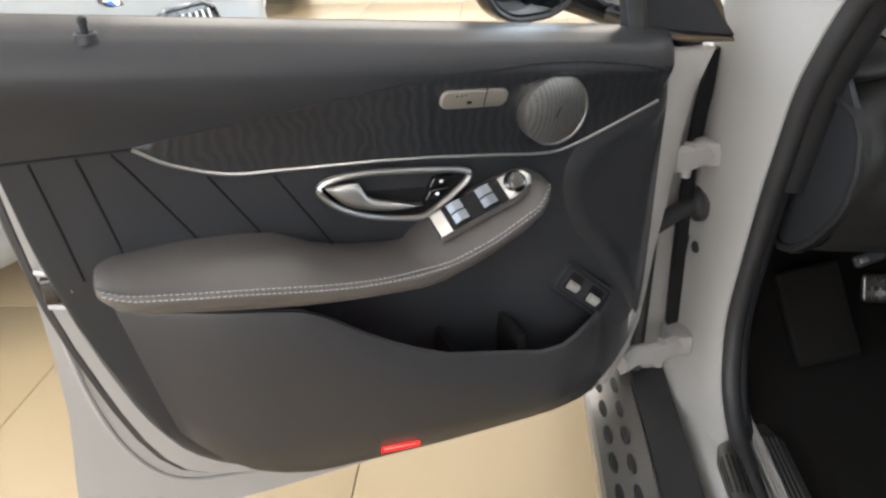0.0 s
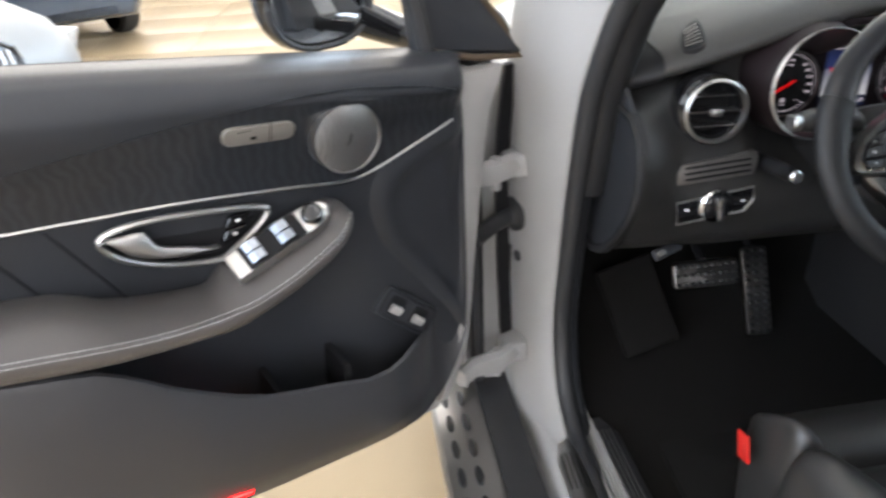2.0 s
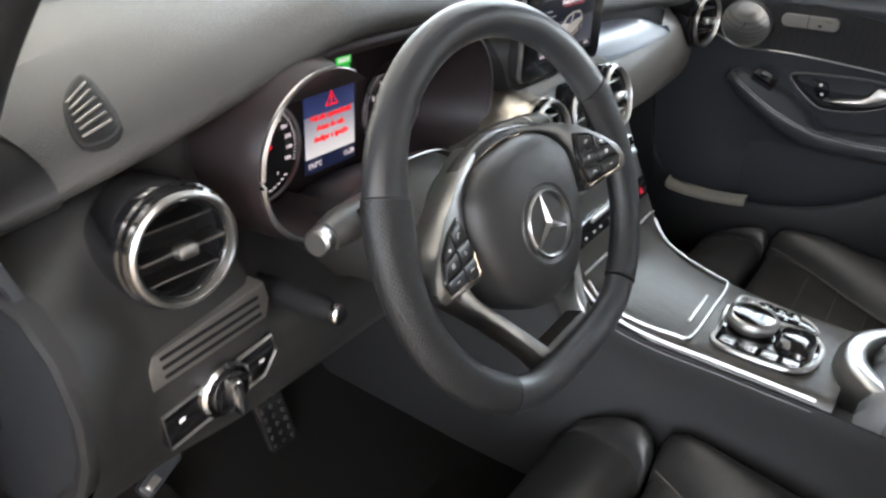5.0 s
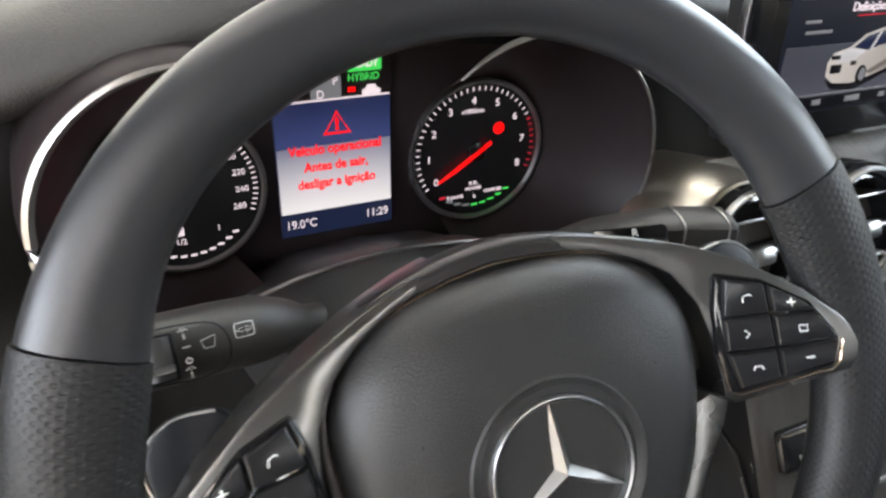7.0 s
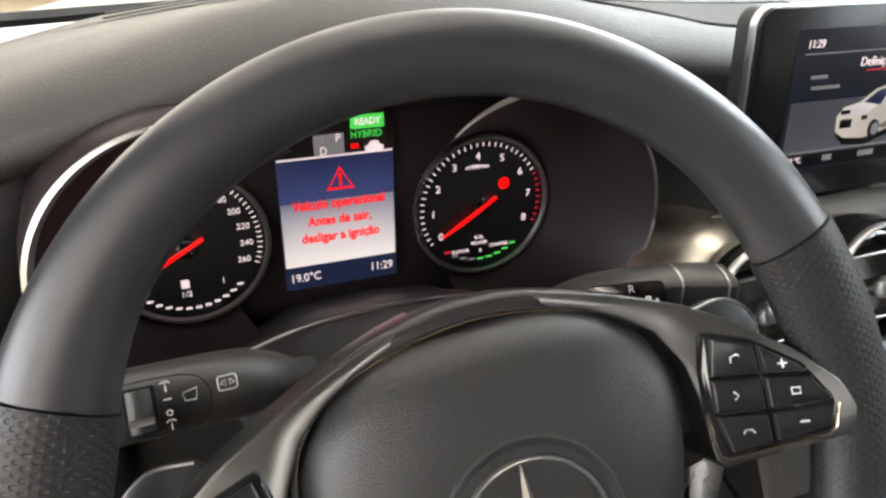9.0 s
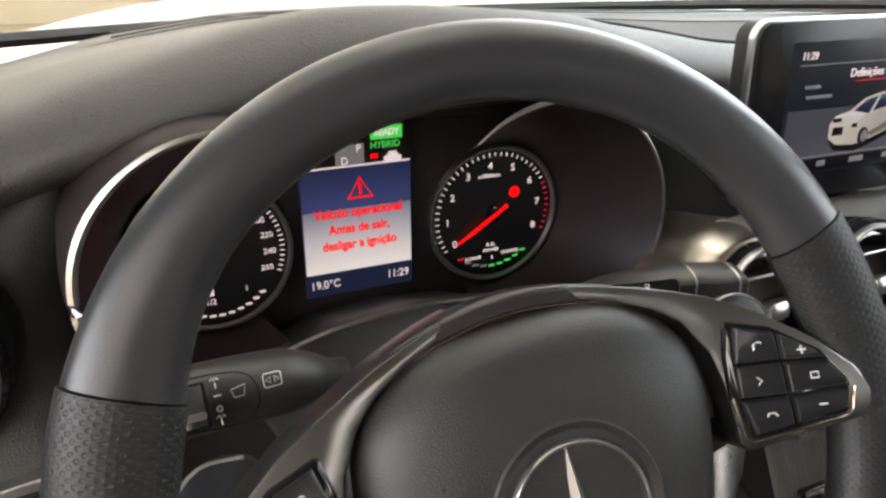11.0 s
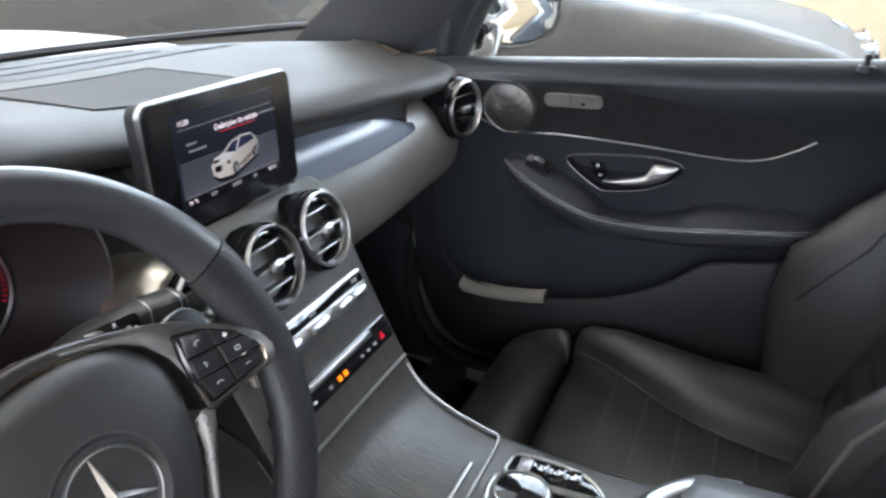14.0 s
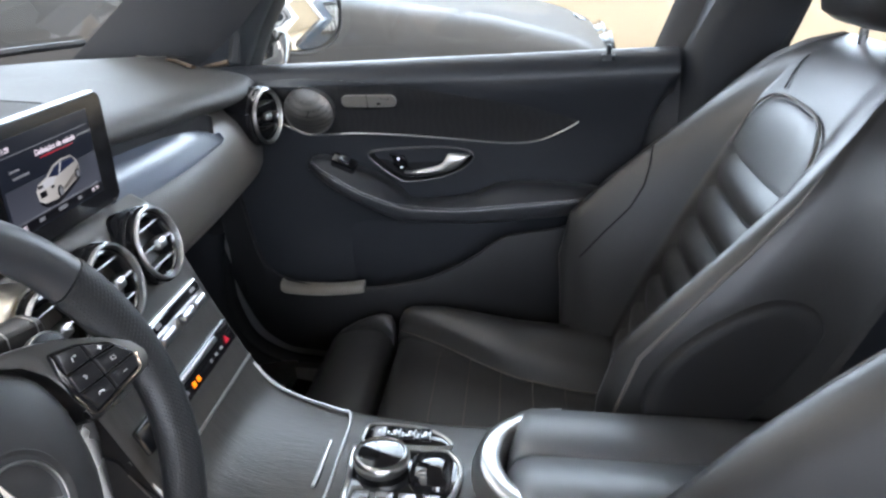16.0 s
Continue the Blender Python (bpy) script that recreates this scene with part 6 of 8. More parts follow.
for s in (-1, 1):
    part("wing_edge", loft([[V(s * (x - k), y, z) for x, y in ((0.90, 1.17), (0.95, 1.12), (0.958, 1.088), (0.952, 1.083), (0.94, 1.11), (0.89, 1.16))] for z, k in ((0.36, 0.0), (0.7, -0.004), (0.9, 0.0), (1.03, 0.02))]), PAINT, body, "white rear edge of the wing")
    part("wing_liner", loft([[V(s * x, y, z) for x, y in ((0.862, 1.112), (0.945, 1.112), (0.945, 1.125), (0.862, 1.125))] for z in (0.36, 0.7, 1.03)]), PAINT, body, "white inner wing panel")
    # Black tube added where the narrow slot behind the wing edge lies in shade.
    part("wing_gap_shade", tube([V(s * 0.925, 1.100, z) for z in (0.37, 0.7, 1.02)], 0.015, 8), RUBBER, body, "black tube for the shade in the wing gap")
part("sill_cover", slab([(-0.800, 0.847), (-0.822, 0.835), (-0.832, 0.80), (-0.838, 0.2), (-0.838, -0.2), (-0.790, -0.2), (-0.790, 0.2), (-0.792, 0.80)], 0.385, 0.404, Matrix(), 0.004), SATIN, body, "brushed sill plate")
for k in range(4):
    part("sill_groove", tube([V(-0.826 + 0.009 * k, 0.81 - 0.006 * abs(k - 1.5), 0.4042), V(-0.830 + 0.009 * k, 0.72, 0.4042)], 0.0012, 5), DARK, body)
part("sill_lettering", box((-0.812, 0.60, 0.404), (0.018, 0.16, 0.001), 0.0003), DARK, body)
part("inner_sill_plate", slab([(-0.722, 0.90), (-0.758, 0.895), (-0.770, 0.80), (-0.770, -0.2), (-0.70, -0.2), (-0.70, 0.85)], 0.37, 0.398, Matrix(), 0.004), HARD, body, "ribbed inner sill trim")
for k in range(7):
    part("sill_rib", tube([V(-0.762 + 0.008 * k, 0.86, 0.3985), V(-0.762 + 0.008 * k, 0.60, 0.3985)], 0.0016, 5), SATIN, body)
part("kick_plate", slab([(0.62, 0.90), (0.79, 0.90), (0.79, 0.815), (0.62, 0.815)], 0.36, 0.402, Matrix(), 0.006), SATIN, body, "metal plate at the passenger's sill")
# Dark solid put in the open gap to give its shade.
part("wing_shadow_gap", loft([[V(-0.868 - k, 1.052, z), V(-0.892 - k, 1.040, z), V(-0.892 - k, 1.060, z), V(-0.868 - k, 1.072, z)] for z, k in ((0.52, -0.006), (0.70, 0.0), (0.85, 0.002), (0.95, -0.002), (1.06, -0.014))]), DARK, body, "dark strip for the shaded gap between door and wing")
# running board
board = thing("running_board", (-0.97, 0.5, 0.32), "aluminium running board with dark oval studs", "running board")
part("deck", loft([[V(x, y, z) for x, z in ((-1.035, 0.315), (-1.035, 0.345), (-1.028, 0.352), (-0.94, 0.352), (-0.93, 0.345), (-0.93, 0.315))] for y in (1.14, 1.10, 0.5, -1.5)]), BRUSHED, board, "brushed aluminium deck")
for k in range(16):
    for x in (-1.005, -0.972):
        part("stud", lathe([(0.0, 0.004), (0.009, 0.004), (0.011, 0.0)], 12, Matrix.Translation((x, 1.06 - 0.076 * k, 0.352)) @ Matrix.Diagonal((0.72, 2.5, 1, 1))), RUBBER, board)
part("rubber_edge", loft([[V(x, y, z) for x, z in ((-0.93, 0.30), (-0.93, 0.352), (-0.89, 0.36), (-0.865, 0.37), (-0.865, 0.30))] for y in (1.16, 0.5, -1.5)]), RUBBER, board, "black rubber strip")
# cabin floor, pedals
cabin = thing("cabin_floor", (0, 0.6, 0.33), "dark carpeted cabin floor", "car floor")
rings = []
for y, z in ((-1.9, 0.36), (0.2, 0.36), (0.75, 0.36), (1.0, 0.40), (1.2, 0.52), (1.3, 0.75)):
    rings.append([V(x, y, z) for x in np.linspace(-0.76, 0.76, 9)] + [V(x, y, z - 0.06) for x in np.linspace(0.76, -0.76, 9)])
part("carpet", loft(rings), CARPET, cabin, "black carpet")
part("bulkhead", box((0, 1.32, 0.85), (1.5, 0.05, 0.44), 0.01), CARPET, cabin)
for nm, x, y, z, w, h in (("brake_pedal", -0.445, 1.07, 0.592, 0.14, 0.055), ("accelerator_pedal", -0.318, 1.08, 0.53, 0.055, 0.19)):
    pedal = thing(nm, (x, y, z - h / 2), "studded metal " + nm.replace("_", " "), "pedal")
    mq = facing((x, y, z), (0, -0.9, 0.42))
    part("plate", slab(rounded(w, h, 0.01), -0.01, 0.0, mq), SATIN_SLAT, pedal, "stainless steel plate")
    nx, ny = max(2, round(w / 0.016)), max(2, round(h / 0.016))
    for i in range(nx):
        for j in range(ny):
            part("stud", lathe([(0.0045, 0.0), (0.004, 0.004), (0.0, 0.0045)], 8, mq @ Matrix.Translation((-w / 2 + w * (i + 0.5) / nx, -h / 2 + h * (j + 0.5) / ny, 0))), RUBBER, pedal)
    part("lever", tube([mq @ V(0, h / 2, -0.012), mq @ V(0, h / 2 + 0.05, -0.06), V(x, 1.25, z + 0.2)], 0.009, 8), DARK, pedal)

# inner trim of the front pillars, side window corner and middle pillar lining
for s in (-1, 1):
    rings = []
    for t in np.linspace(0, 1, 8):
        x, y, z = 0.745 - 0.135 * t, 1.16 - 0.54 * t, 1.075 + 0.42 * t
        rings.append([V(s * (x + a), y + b, z + c) for a, b, c in ((0.02, -0.20 + 0.12 * t, -0.01), (-0.015, -0.17 + 0.10 * t, 0.0), (-0.045, -0.02, 0.005), (-0.04, 0.06, 0.01), (0.03, 0.06, 0.0))])
    part("front_pillar_lining", loft(rings), LINING, body, "dark grey pillar lining", 60)
front = [p for p in OPEN if p.x > 0.5 and 0.86 < p.y < 1.46]
part("front_pillar_cover", tube([V(-0.752 + 0.5 * max(0.0, p.y - 1.0) ** 2, p.x + 0.018, p.y) for p in front], 0.030, 12, up=(1, 0, 0)), SIDE_TRIM, body, "black inner cover of the front pillar")
part("pillar_lining", loft([[V(x, y + b, z) for x, b in ((0.735, 0.075), (0.712, 0.06), (0.685, 0.0), (0.68, -0.14), (0.735, -0.14))] for z, y in ((0.42, 0.0), (0.9, 0.010), (1.13, 0.004), (1.3, -0.052), (1.52, -0.14))]), LINING, body, "dark pillar lining", 60)
belt = part("seat_belt", loft([[V(0.668, y - 0.022, z), V(0.668, y + 0.022, z), V(0.666, y + 0.022, z), V(0.666, y - 0.022, z)] for z, y in ((1.45, -0.12), (1.1, -0.04), (0.7, -0.02), (0.5, 0.0))]), RUBBER, body, "black seat belt webbing")

# ---- cluster faces ----
LIT_WHITE = glow("lit_white", (0.92, 0.82, 0.88), 0.28)
LIT_RED = glow("lit_red", (1.0, 0.006, 0.006), 0.36)
LIT_DIM_RED = glow("lit_dim_red", (0.6, 0.02, 0.04), 0.3)
LIT_GREEN = glow("lit_green", (0.05, 0.75, 0.12), 0.28)
LIT_GREY = glow("lit_grey", (0.25, 0.26, 0.28), 0.2)
LIT_ORANGE = glow("lit_orange", (1.0, 0.22, 0.005), 0.7)
LIT_BRONZE = glow("lit_bronze", (0.20, 0.18, 0.16), 0.2)
LIT_SILVER = glow("lit_silver", (0.62, 0.62, 0.64), 0.22)
LIT_NAVY = glow("lit_navy", (0.02, 0.03, 0.08), 0.16)


def graded(name, axis, low, high, c0, c1, strength):
    """A lit display field that fades from one colour to another."""
    mat = glow(name, c0, strength)
    nt = mat.node_tree
    co, sep, rng, mix = (nt.nodes.new(k) for k in ("ShaderNodeTexCoord", "ShaderNodeSeparateXYZ", "ShaderNodeMapRange", "ShaderNodeMix"))
    mix.data_type = "RGBA"
    nt.links.new(co.outputs["Object"], sep.inputs[0])
    rng.inputs[1].default_value, rng.inputs[2].default_value = low, high
    nt.links.new(sep.outputs[axis], rng.inputs[0])
    nt.links.new(rng.outputs[0], mix.inputs[0])
    mix.inputs[6].default_value, mix.inputs[7].default_value = (*c0, 1), (*c1, 1)
    nt.links.new(mix.outputs[2], nt.nodes["Principled BSDF"].inputs["Emission Color"])
    return mat


def flat(name, x, z, w, h, mat, parent, y, label="", d=0.0008):
    return part(name, box((x, y, z), (w, d, h), 0.0002), mat, parent, label)


SY = CY - 0.003
screen = flat("cluster_screen", -0.360, 1.039, 0.079, 0.094, LIT_NAVY, cluster, SY, "lit colour screen between the gauges")
flat("screen_header", -0.360, 1.0705, 0.0775, 0.029, graded("header_blue", 2, 1.056, 1.085, (0.05, 0.07, 0.20), (0.012, 0.018, 0.07), 0.24), screen, SY - 0.0008)
flat("screen_field", -0.360, 1.0325, 0.0775, 0.046, graded("field_white", 2, 1.010, 1.056, (0.85, 0.83, 0.84), (0.06, 0.08, 0.17), 0.29), screen, SY - 0.0008)
flat("screen_line", -0.360, 1.0855, 0.0775, 0.0012, LIT_WHITE, screen, SY - 0.001)
TF = lambda x, z, dy=0.0016: facing((x, SY - dy, z), (0, -1, 0))
tri = [(-0.0085, -0.0065), (0.0085, -0.0065), (0.0, 0.0075)]
part("warning_triangle", tube([TF(-0.358, 1.0695) @ V(a, b, 0) for a, b in tri], 0.0013, 6, True), LIT_RED, screen, "red warning triangle")
letters("warning_mark", "!", 0.011, TF(-0.358, 1.0685), LIT_RED, screen, bold=0.0005)
for k, line in enumerate(("Veículo operacional", "Antes de sair,", "desligar a ignição")):
    letters("screen_text", line, 0.0092, TF(-0.3595, 1.0530 - 0.0118 * k), LIT_RED, screen, squeeze=0.86, bold=0.00022)
letters("screen_text", "19.0°C", 0.0085, TF(-0.386, 1.0010), LIT_WHITE, screen, squeeze=0.9)
letters("screen_text", "11:29", 0.0085, TF(-0.332, 1.0010), LIT_WHITE, screen, squeeze=0.9)
telltale = flat("telltale_strip", -0.352, 1.098, 0.065, 0.028, CLUSTER_BLACK, cluster, SY)
flat("gear_field", -0.364, 1.0925, 0.020, 0.015, LIT_GREY, telltale, SY - 0.0008)
for ch, x, z, mt in (("P", -0.358, 1.097, LIT_WHITE), ("N", -0.366, 1.097, LIT_GREY), ("D", -0.368, 1.089, LIT_WHITE), ("HYBRID", -0.339, 1.098, LIT_GREEN)):
    letters("telltale_text", ch, 0.0075 if len(ch) == 1 else 0.0068, TF(x, z), mt, telltale, squeeze=0.9)
flat("ready_field", -0.338, 1.1065, 0.0225, 0.0088, LIT_GREEN, telltale, SY - 0.0010)
letters("telltale_text", "READY", 0.0062, TF(-0.338, 1.1065, 0.0022), LIT_WHITE, telltale, squeeze=0.9, bold=0.0001)
part("ready_frame", tube([TF(-0.338, 1.1065) @ V(a, b, 0) for a, b in rounded(0.022, 0.0085, 0.001, 2)], 0.0004, 5, True), LIT_GREEN, telltale)
flat("plug_symbol", -0.347, 1.0905, 0.005, 0.003, LIT_RED, telltale, SY - 0.001)
part("car_symbol", slab([(-0.006, -0.003), (0.006, -0.003), (0.0065, 0.0), (0.004, 0.001), (0.0025, 0.0035), (-0.0025, 0.0035), (-0.004, 0.001), (-0.0065, 0.0)], 0, 0.0008, TF(-0.334, 1.0895), 0.0003), LIT_WHITE, telltale)


def dial_marks(cx, cz, names, a0, a1, n_ticks, needle, red_from):
    m = facing((cx, CY - 0.0042, cz), (0, -1, 0))
    face = part("dial_face", lathe([(0.0, 0.0), (0.0500, 0.0), (0.0500, -0.002)], 48, m), DIAL, cluster)
    for k, nm in enumerate(names):
        a = radians(a0 + (a1 - a0) * k / (len(names) - 1))
        if nm:
            letters("numeral", nm, 0.0076 if len(nm) == 1 else 0.0056, m @ Matrix.Translation((0.0375 * math.cos(a), 0.0375 * math.sin(a), 0.0005)), LIT_WHITE, face)
    for k in range(n_ticks + 1):
        t = k / n_ticks
        a = radians(a0 + (a1 - a0) * t)
        d = Vector((math.cos(a), math.sin(a), 0))
        part("tick", tube([m @ (d * 0.0445 + V(0, 0, 0.0004)), m @ (d * 0.0475 + V(0, 0, 0.0004))], 0.00045, 4), LIT_DIM_RED if t > red_from else LIT_WHITE, face)
    a = radians(needle)
    d = Vector((math.cos(a), math.sin(a), 0))
    part("needle", tube([m @ (-d * 0.012 + V(0, 0, 0.004)), m @ (d * 0.02 + V(0, 0, 0.004)), m @ (d * 0.037 + V(0, 0, 0.003))], [0.0014, 0.0016, 0.0008], 6), LIT_RED, face, "glowing red needle")
    part("needle_hub", lathe([(0.007, 0.0), (0.007, 0.003), (0.005, 0.0038), (0.0, 0.0038)], 20, m), GLOSS, face)
    part("dial_ring", lathe([(0.0495, 0.001), (0.0505, 0.004), (0.0525, 0.004), (0.0535, 0.0)], 48, m), SATIN_DARK, face, "fine ribbed dial ring")
    return face, m


SATIN_DARK = material("dark_satin_ring", (0.28, 0.27, 0.27), 0.30, 0.9)
face, m = dial_marks(-0.255, 1.036, [str(k) for k in range(9)], 213, -22, 40, 213, 0.79)
part("brake_symbol", lathe([(0.0, 0.0008), (0.0042, 0.0008), (0.0045, 0.0)], 20, m @ Matrix.Translation((0.0175, 0.015, 0))), LIT_RED, face, "red parking brake lamp")
letters("dial_text", "x1000/min", 0.0042, m @ Matrix.Translation((-0.004, 0.030, 0.0005)), LIT_WHITE, face)
for tx, x, y in (("% EL.", -0.001, -0.025), ("POWER", -0.001, -0.0295), ("E-DRIVE", -0.016, -0.0345), ("0", 0.0, -0.036), ("CHARGE", 0.015, -0.033)):
    letters("dial_text", tx, 0.0038, m @ Matrix.Translation((x, y, 0.0005)), LIT_WHITE, face)
for k in range(9):
    a = radians(232 + 9.5 * k)
    part("power_bar", box((0.0425 * math.cos(a), 0.0425 * math.sin(a), 0.0005), (0.005, 0.0016, 0.0006), 0.0002, m), LIT_DIM_RED if k == 0 else LIT_GREY if k < 4 else LIT_GREEN, face)
face, m = dial_marks(-0.460, 1.036, ["0", "20", "", "60", "", "100", "", "140", "", "180", "200", "220", "240", "260"], 213, -22, 52, 209, 2)
letters("dial_text", "km/h", 0.0048, m @ Matrix.Translation((0.0, 0.03, 0.0005)), LIT_WHITE, face)
letters("dial_text", "1/2", 0.0055, m @ Matrix.Translation((-0.004, -0.033, 0.0005)), LIT_WHITE, face)
letters("dial_text", "1", 0.0055, m @ Matrix.Translation((0.020, -0.027, 0.0005)), LIT_WHITE, face)
letters("dial_text", "0", 0.0055, m @ Matrix.Translation((-0.027, -0.027, 0.0005)), LIT_WHITE, face)
part("pump_symbol", box((-0.004, -0.0255, 0.0005), (0.005, 0.006, 0.0006), 0.0002, m), LIT_WHITE, face)
for k in range(11):
    a = radians(232 + 8.2 * k)
    part("fuel_bar", box((0.0435 * math.cos(a), 0.0435 * math.sin(a), 0.0005), (0.004, 0.0016, 0.0006), 0.0002, m), LIT_WHITE, face)

# ---- display picture ----
DM = lambda x, y, h=0.0030: md @ Matrix.Translation((x, y + 0.003, h))
pic = bpy.data.objects["screen"]


def field(name, x, y, w, h, mat, z=0.0030):
    return part(name, box((0, 0, 0), (w, h, 0.0006), 0.0002, DM(x, y, z)), mat, pic)


field("picture_floor", 0, -0.018, 0.148, 0.036, graded("picture_floor_grey", 2, 1.07, 1.12, (0.16, 0.17, 0.21), (0.02, 0.022, 0.035), 0.14))
field("picture_bar", 0, -0.040, 0.148, 0.010, LIT_BLACK)
field("picture_line", 0, 0.031, 0.140, 0.0008, LIT_GREY, 0.0034)
field("picture_line", 0, -0.034, 0.140, 0.0008, LIT_GREY, 0.0036)
letters("display_text", "Definições do veículo", 0.0085, DM(0.012, 0.0235, 0.0034), LIT_WHITE, pic, squeeze=0.9)
field("display_underline", 0.012, 0.018, 0.055, 0.0008, LIT_DIM_RED, 0.0036)
letters("display_text", "11:29", 0.0072, DM(-0.062, 0.037, 0.0034), LIT_WHITE, pic, squeeze=0.9)
letters("display_text", "21 °C", 0.0055, DM(0.060, -0.0395, 0.0036), LIT_WHITE, pic)
letters("display_text", "19 °C", 0.0055, DM(-0.064, -0.0395, 0.0036), LIT_WHITE, pic)
for x, w in ((-0.035, 0.008), (0.0, 0.014), (0.03, 0.006)):
    field("display_mark", x, -0.0395, w, 0.004, LIT_GREY, 0.0036)
for x, y, w in ((-0.055, 0.016, 0.014), (-0.048, 0.009, 0.024), (0.062, 0.0235, 0.026)):
    field("display_mark", x, y, w, 0.0022, LIT_GREY, 0.0034)
car_o = [(-0.036, -0.014), (-0.037, -0.004), (-0.032, 0.002), (-0.018, 0.005), (-0.006, 0.013), (0.010, 0.0165), (0.026, 0.0155), (0.033, 0.010), (0.036, 0.003), (0.035, -0.006), (0.030, -0.010), (0.006, -0.017), (-0.010, -0.0205), (-0.028, -0.019)]
part("picture_car", slab(car_o, 0, 0.0008, DM(0.004, -0.008, 0.0034), 0.0003), graded("picture_car_silver", 0, -0.03, 0.035, (0.60, 0.57, 0.53), (0.24, 0.22, 0.20), 0.24), pic, "picture of a silver car")
part("picture_shadow", slab([(-0.037, -0.016), (-0.028, -0.0235), (-0.008, -0.0258), (0.010, -0.0205), (0.036, -0.0115), (0.030, -0.006), (-0.010, -0.016)], 0, 0.0004, DM(0.004, -0.008, 0.0031), 0.0001), LIT_BLACK, pic)
part("picture_flank", slab([(0.001, -0.0130), (0.026, -0.0030), (0.0335, 0.0025), (0.0335, -0.0035), (0.024, -0.0090), (0.006, -0.0150)], 0, 0.0004, DM(0.004, -0.008, 0.0041), 0.0001), LIT_BRONZE, pic)
part("picture_bonnet", slab([(-0.034, 0.0002), (-0.018, 0.0042), (-0.004, 0.0018), (-0.012, -0.0040), (-0.030, -0.0048)], 0, 0.0004, DM(0.004, -0.008, 0.0041), 0.0001), LIT_SILVER, pic)
part("picture_pillar", slab([(-0.0012, 0.0018), (0.0012, 0.0024), (0.0068, 0.0142), (0.0048, 0.0138)], 0, 0.0004, DM(0.004, -0.008, 0.0050), 0.0001), LIT_SILVER, pic)
part("picture_glass", slab([(-0.016, 0.0048), (-0.005, 0.0118), (0.010, 0.0148), (0.026, 0.0138), (0.030, 0.008), (0.008, 0.0045), (-0.002, 0.002)], 0, 0.0008, DM(0.004, -0.008, 0.0040), 0.0003), LIT_NAVY, pic)
for x, y, r in ((-0.003, -0.0145, 0.0066), (0.0295, -0.0055, 0.0055)):
    part("picture_wheel", slab([(r * 0.72 * math.cos(a), r * math.sin(a)) for a in np.linspace(0, 2 * math.pi, 17)[:-1]], 0, 0.0008, DM(0.004 + x, -0.008 + y, 0.0044), 0.0003), LIT_BLACK, pic)
    part("picture_rim", slab([(r * 0.45 * math.cos(a), r * 0.66 * math.sin(a)) for a in np.linspace(0, 2 * math.pi, 17)[:-1]], 0, 0.0006, DM(0.004 + x, -0.008 + y, 0.0052), 0.0002), LIT_GREY, pic)
for x, y, w, h in ((-0.031, -0.001, 0.008, 0.003), (-0.029, -0.009, 0.010, 0.006), (-0.013, -0.006, 0.005, 0.003)):
    field("picture_grille", 0.004 + x, -0.008 + y, w, h, LIT_BLACK, 0.0044)

# ---- climate and switch rows on the stack ----
SN = Vector((0, -1, 0.5)).normalized()


def stack_frame(x, z):
    return facing((x, 0.745 - (0.99 - z) * 0.5, z), SN)


clim = thing("climate_panel", (0.0, 0.71, 0.92), "chrome climate control panel", "control panel")
m1 = stack_frame(0.0, 0.926)
part("frame", slab(rounded(0.225, 0.034, 0.004), -0.01, 0.006, m1, 0.002), SATIN, clim, "silver frame")
part("readout", slab(rounded(0.218, 0.013, 0.002), 0.0, 0.0075, m1 @ Matrix.Translation((0, 0.008, 0)), 0.001), GLOSS, clim, "black readout strip")
for x in (-0.085, -0.052, 0.0, 0.052, 0.085):
    part("toggle", box((x, -0.007, 0.010), (0.030 if x else 0.034, 0.011, 0.010), 0.003, m1), SPOKE_SILVER, clim, "chrome toggle key")
for x in (-0.09, 0.0, 0.09):
    part("readout_mark", box((x, 0.008, 0.008), (0.012, 0.005, 0.0006), 0.0002, m1), LIT_GREY, clim)
row = thing("switch_row", (0.0, 0.68, 0.86), "gloss black switch row with lit orange seat heating lamps", "control panel")
m2 = stack_frame(0.0, 0.8685)
part("plate", slab(rounded(0.235, 0.030, 0.003), -0.01, 0.006, m2, 0.002), GLOSS, row, "gloss black plate")
part("slot_cover", slab(rounded(0.150, 0.007, 0.002), 0.0, 0.009, m2 @ Matrix.Translation((0.0, 0.009, 0)), 0.001), SATIN, row, "silver disc slot cover")
for x in (-0.03, -0.009, 0.003):
    part("heat_symbol", box((x + 0.004, -0.006, 0.0065), (0.011 if abs(x) > 0.02 else 0.007, 0.006, 0.0008), 0.0003, m2) if abs(x) < 0.02 else box((x + 0.006, -0.006, 0.0065), (0.006, 0.004, 0.0008), 0.0003, m2), LIT_ORANGE if -0.01 < x else LIT_GREY, row, "lit orange symbol" if x > -0.01 else "")
part("hazard_symbol", slab([(-0.005, -0.004), (0.005, -0.004), (0, 0.005)], 0.0062, 0.0072, m2 @ Matrix.Translation((0.094, -0.004, 0)), 0.0003), LIT_DIM_RED, row, "red hazard triangle")
for x in (-0.10, -0.075, -0.055, 0.045, 0.06, 0.075):
    part("key_symbol", box((x, -0.006, 0.0065), (0.006, 0.003, 0.0006), 0.0002, m2), WHITE_MARK, row)

# ---- tray lid, controller and touch pad on the console ----
lid = [(0.120, 0.655), (0.108, 0.60), (0.094, 0.54), (0.082, 0.519), (0.0, 0.517), (-0.082, 0.519), (-0.094, 0.54), (-0.108, 0.60), (-0.120, 0.655)]


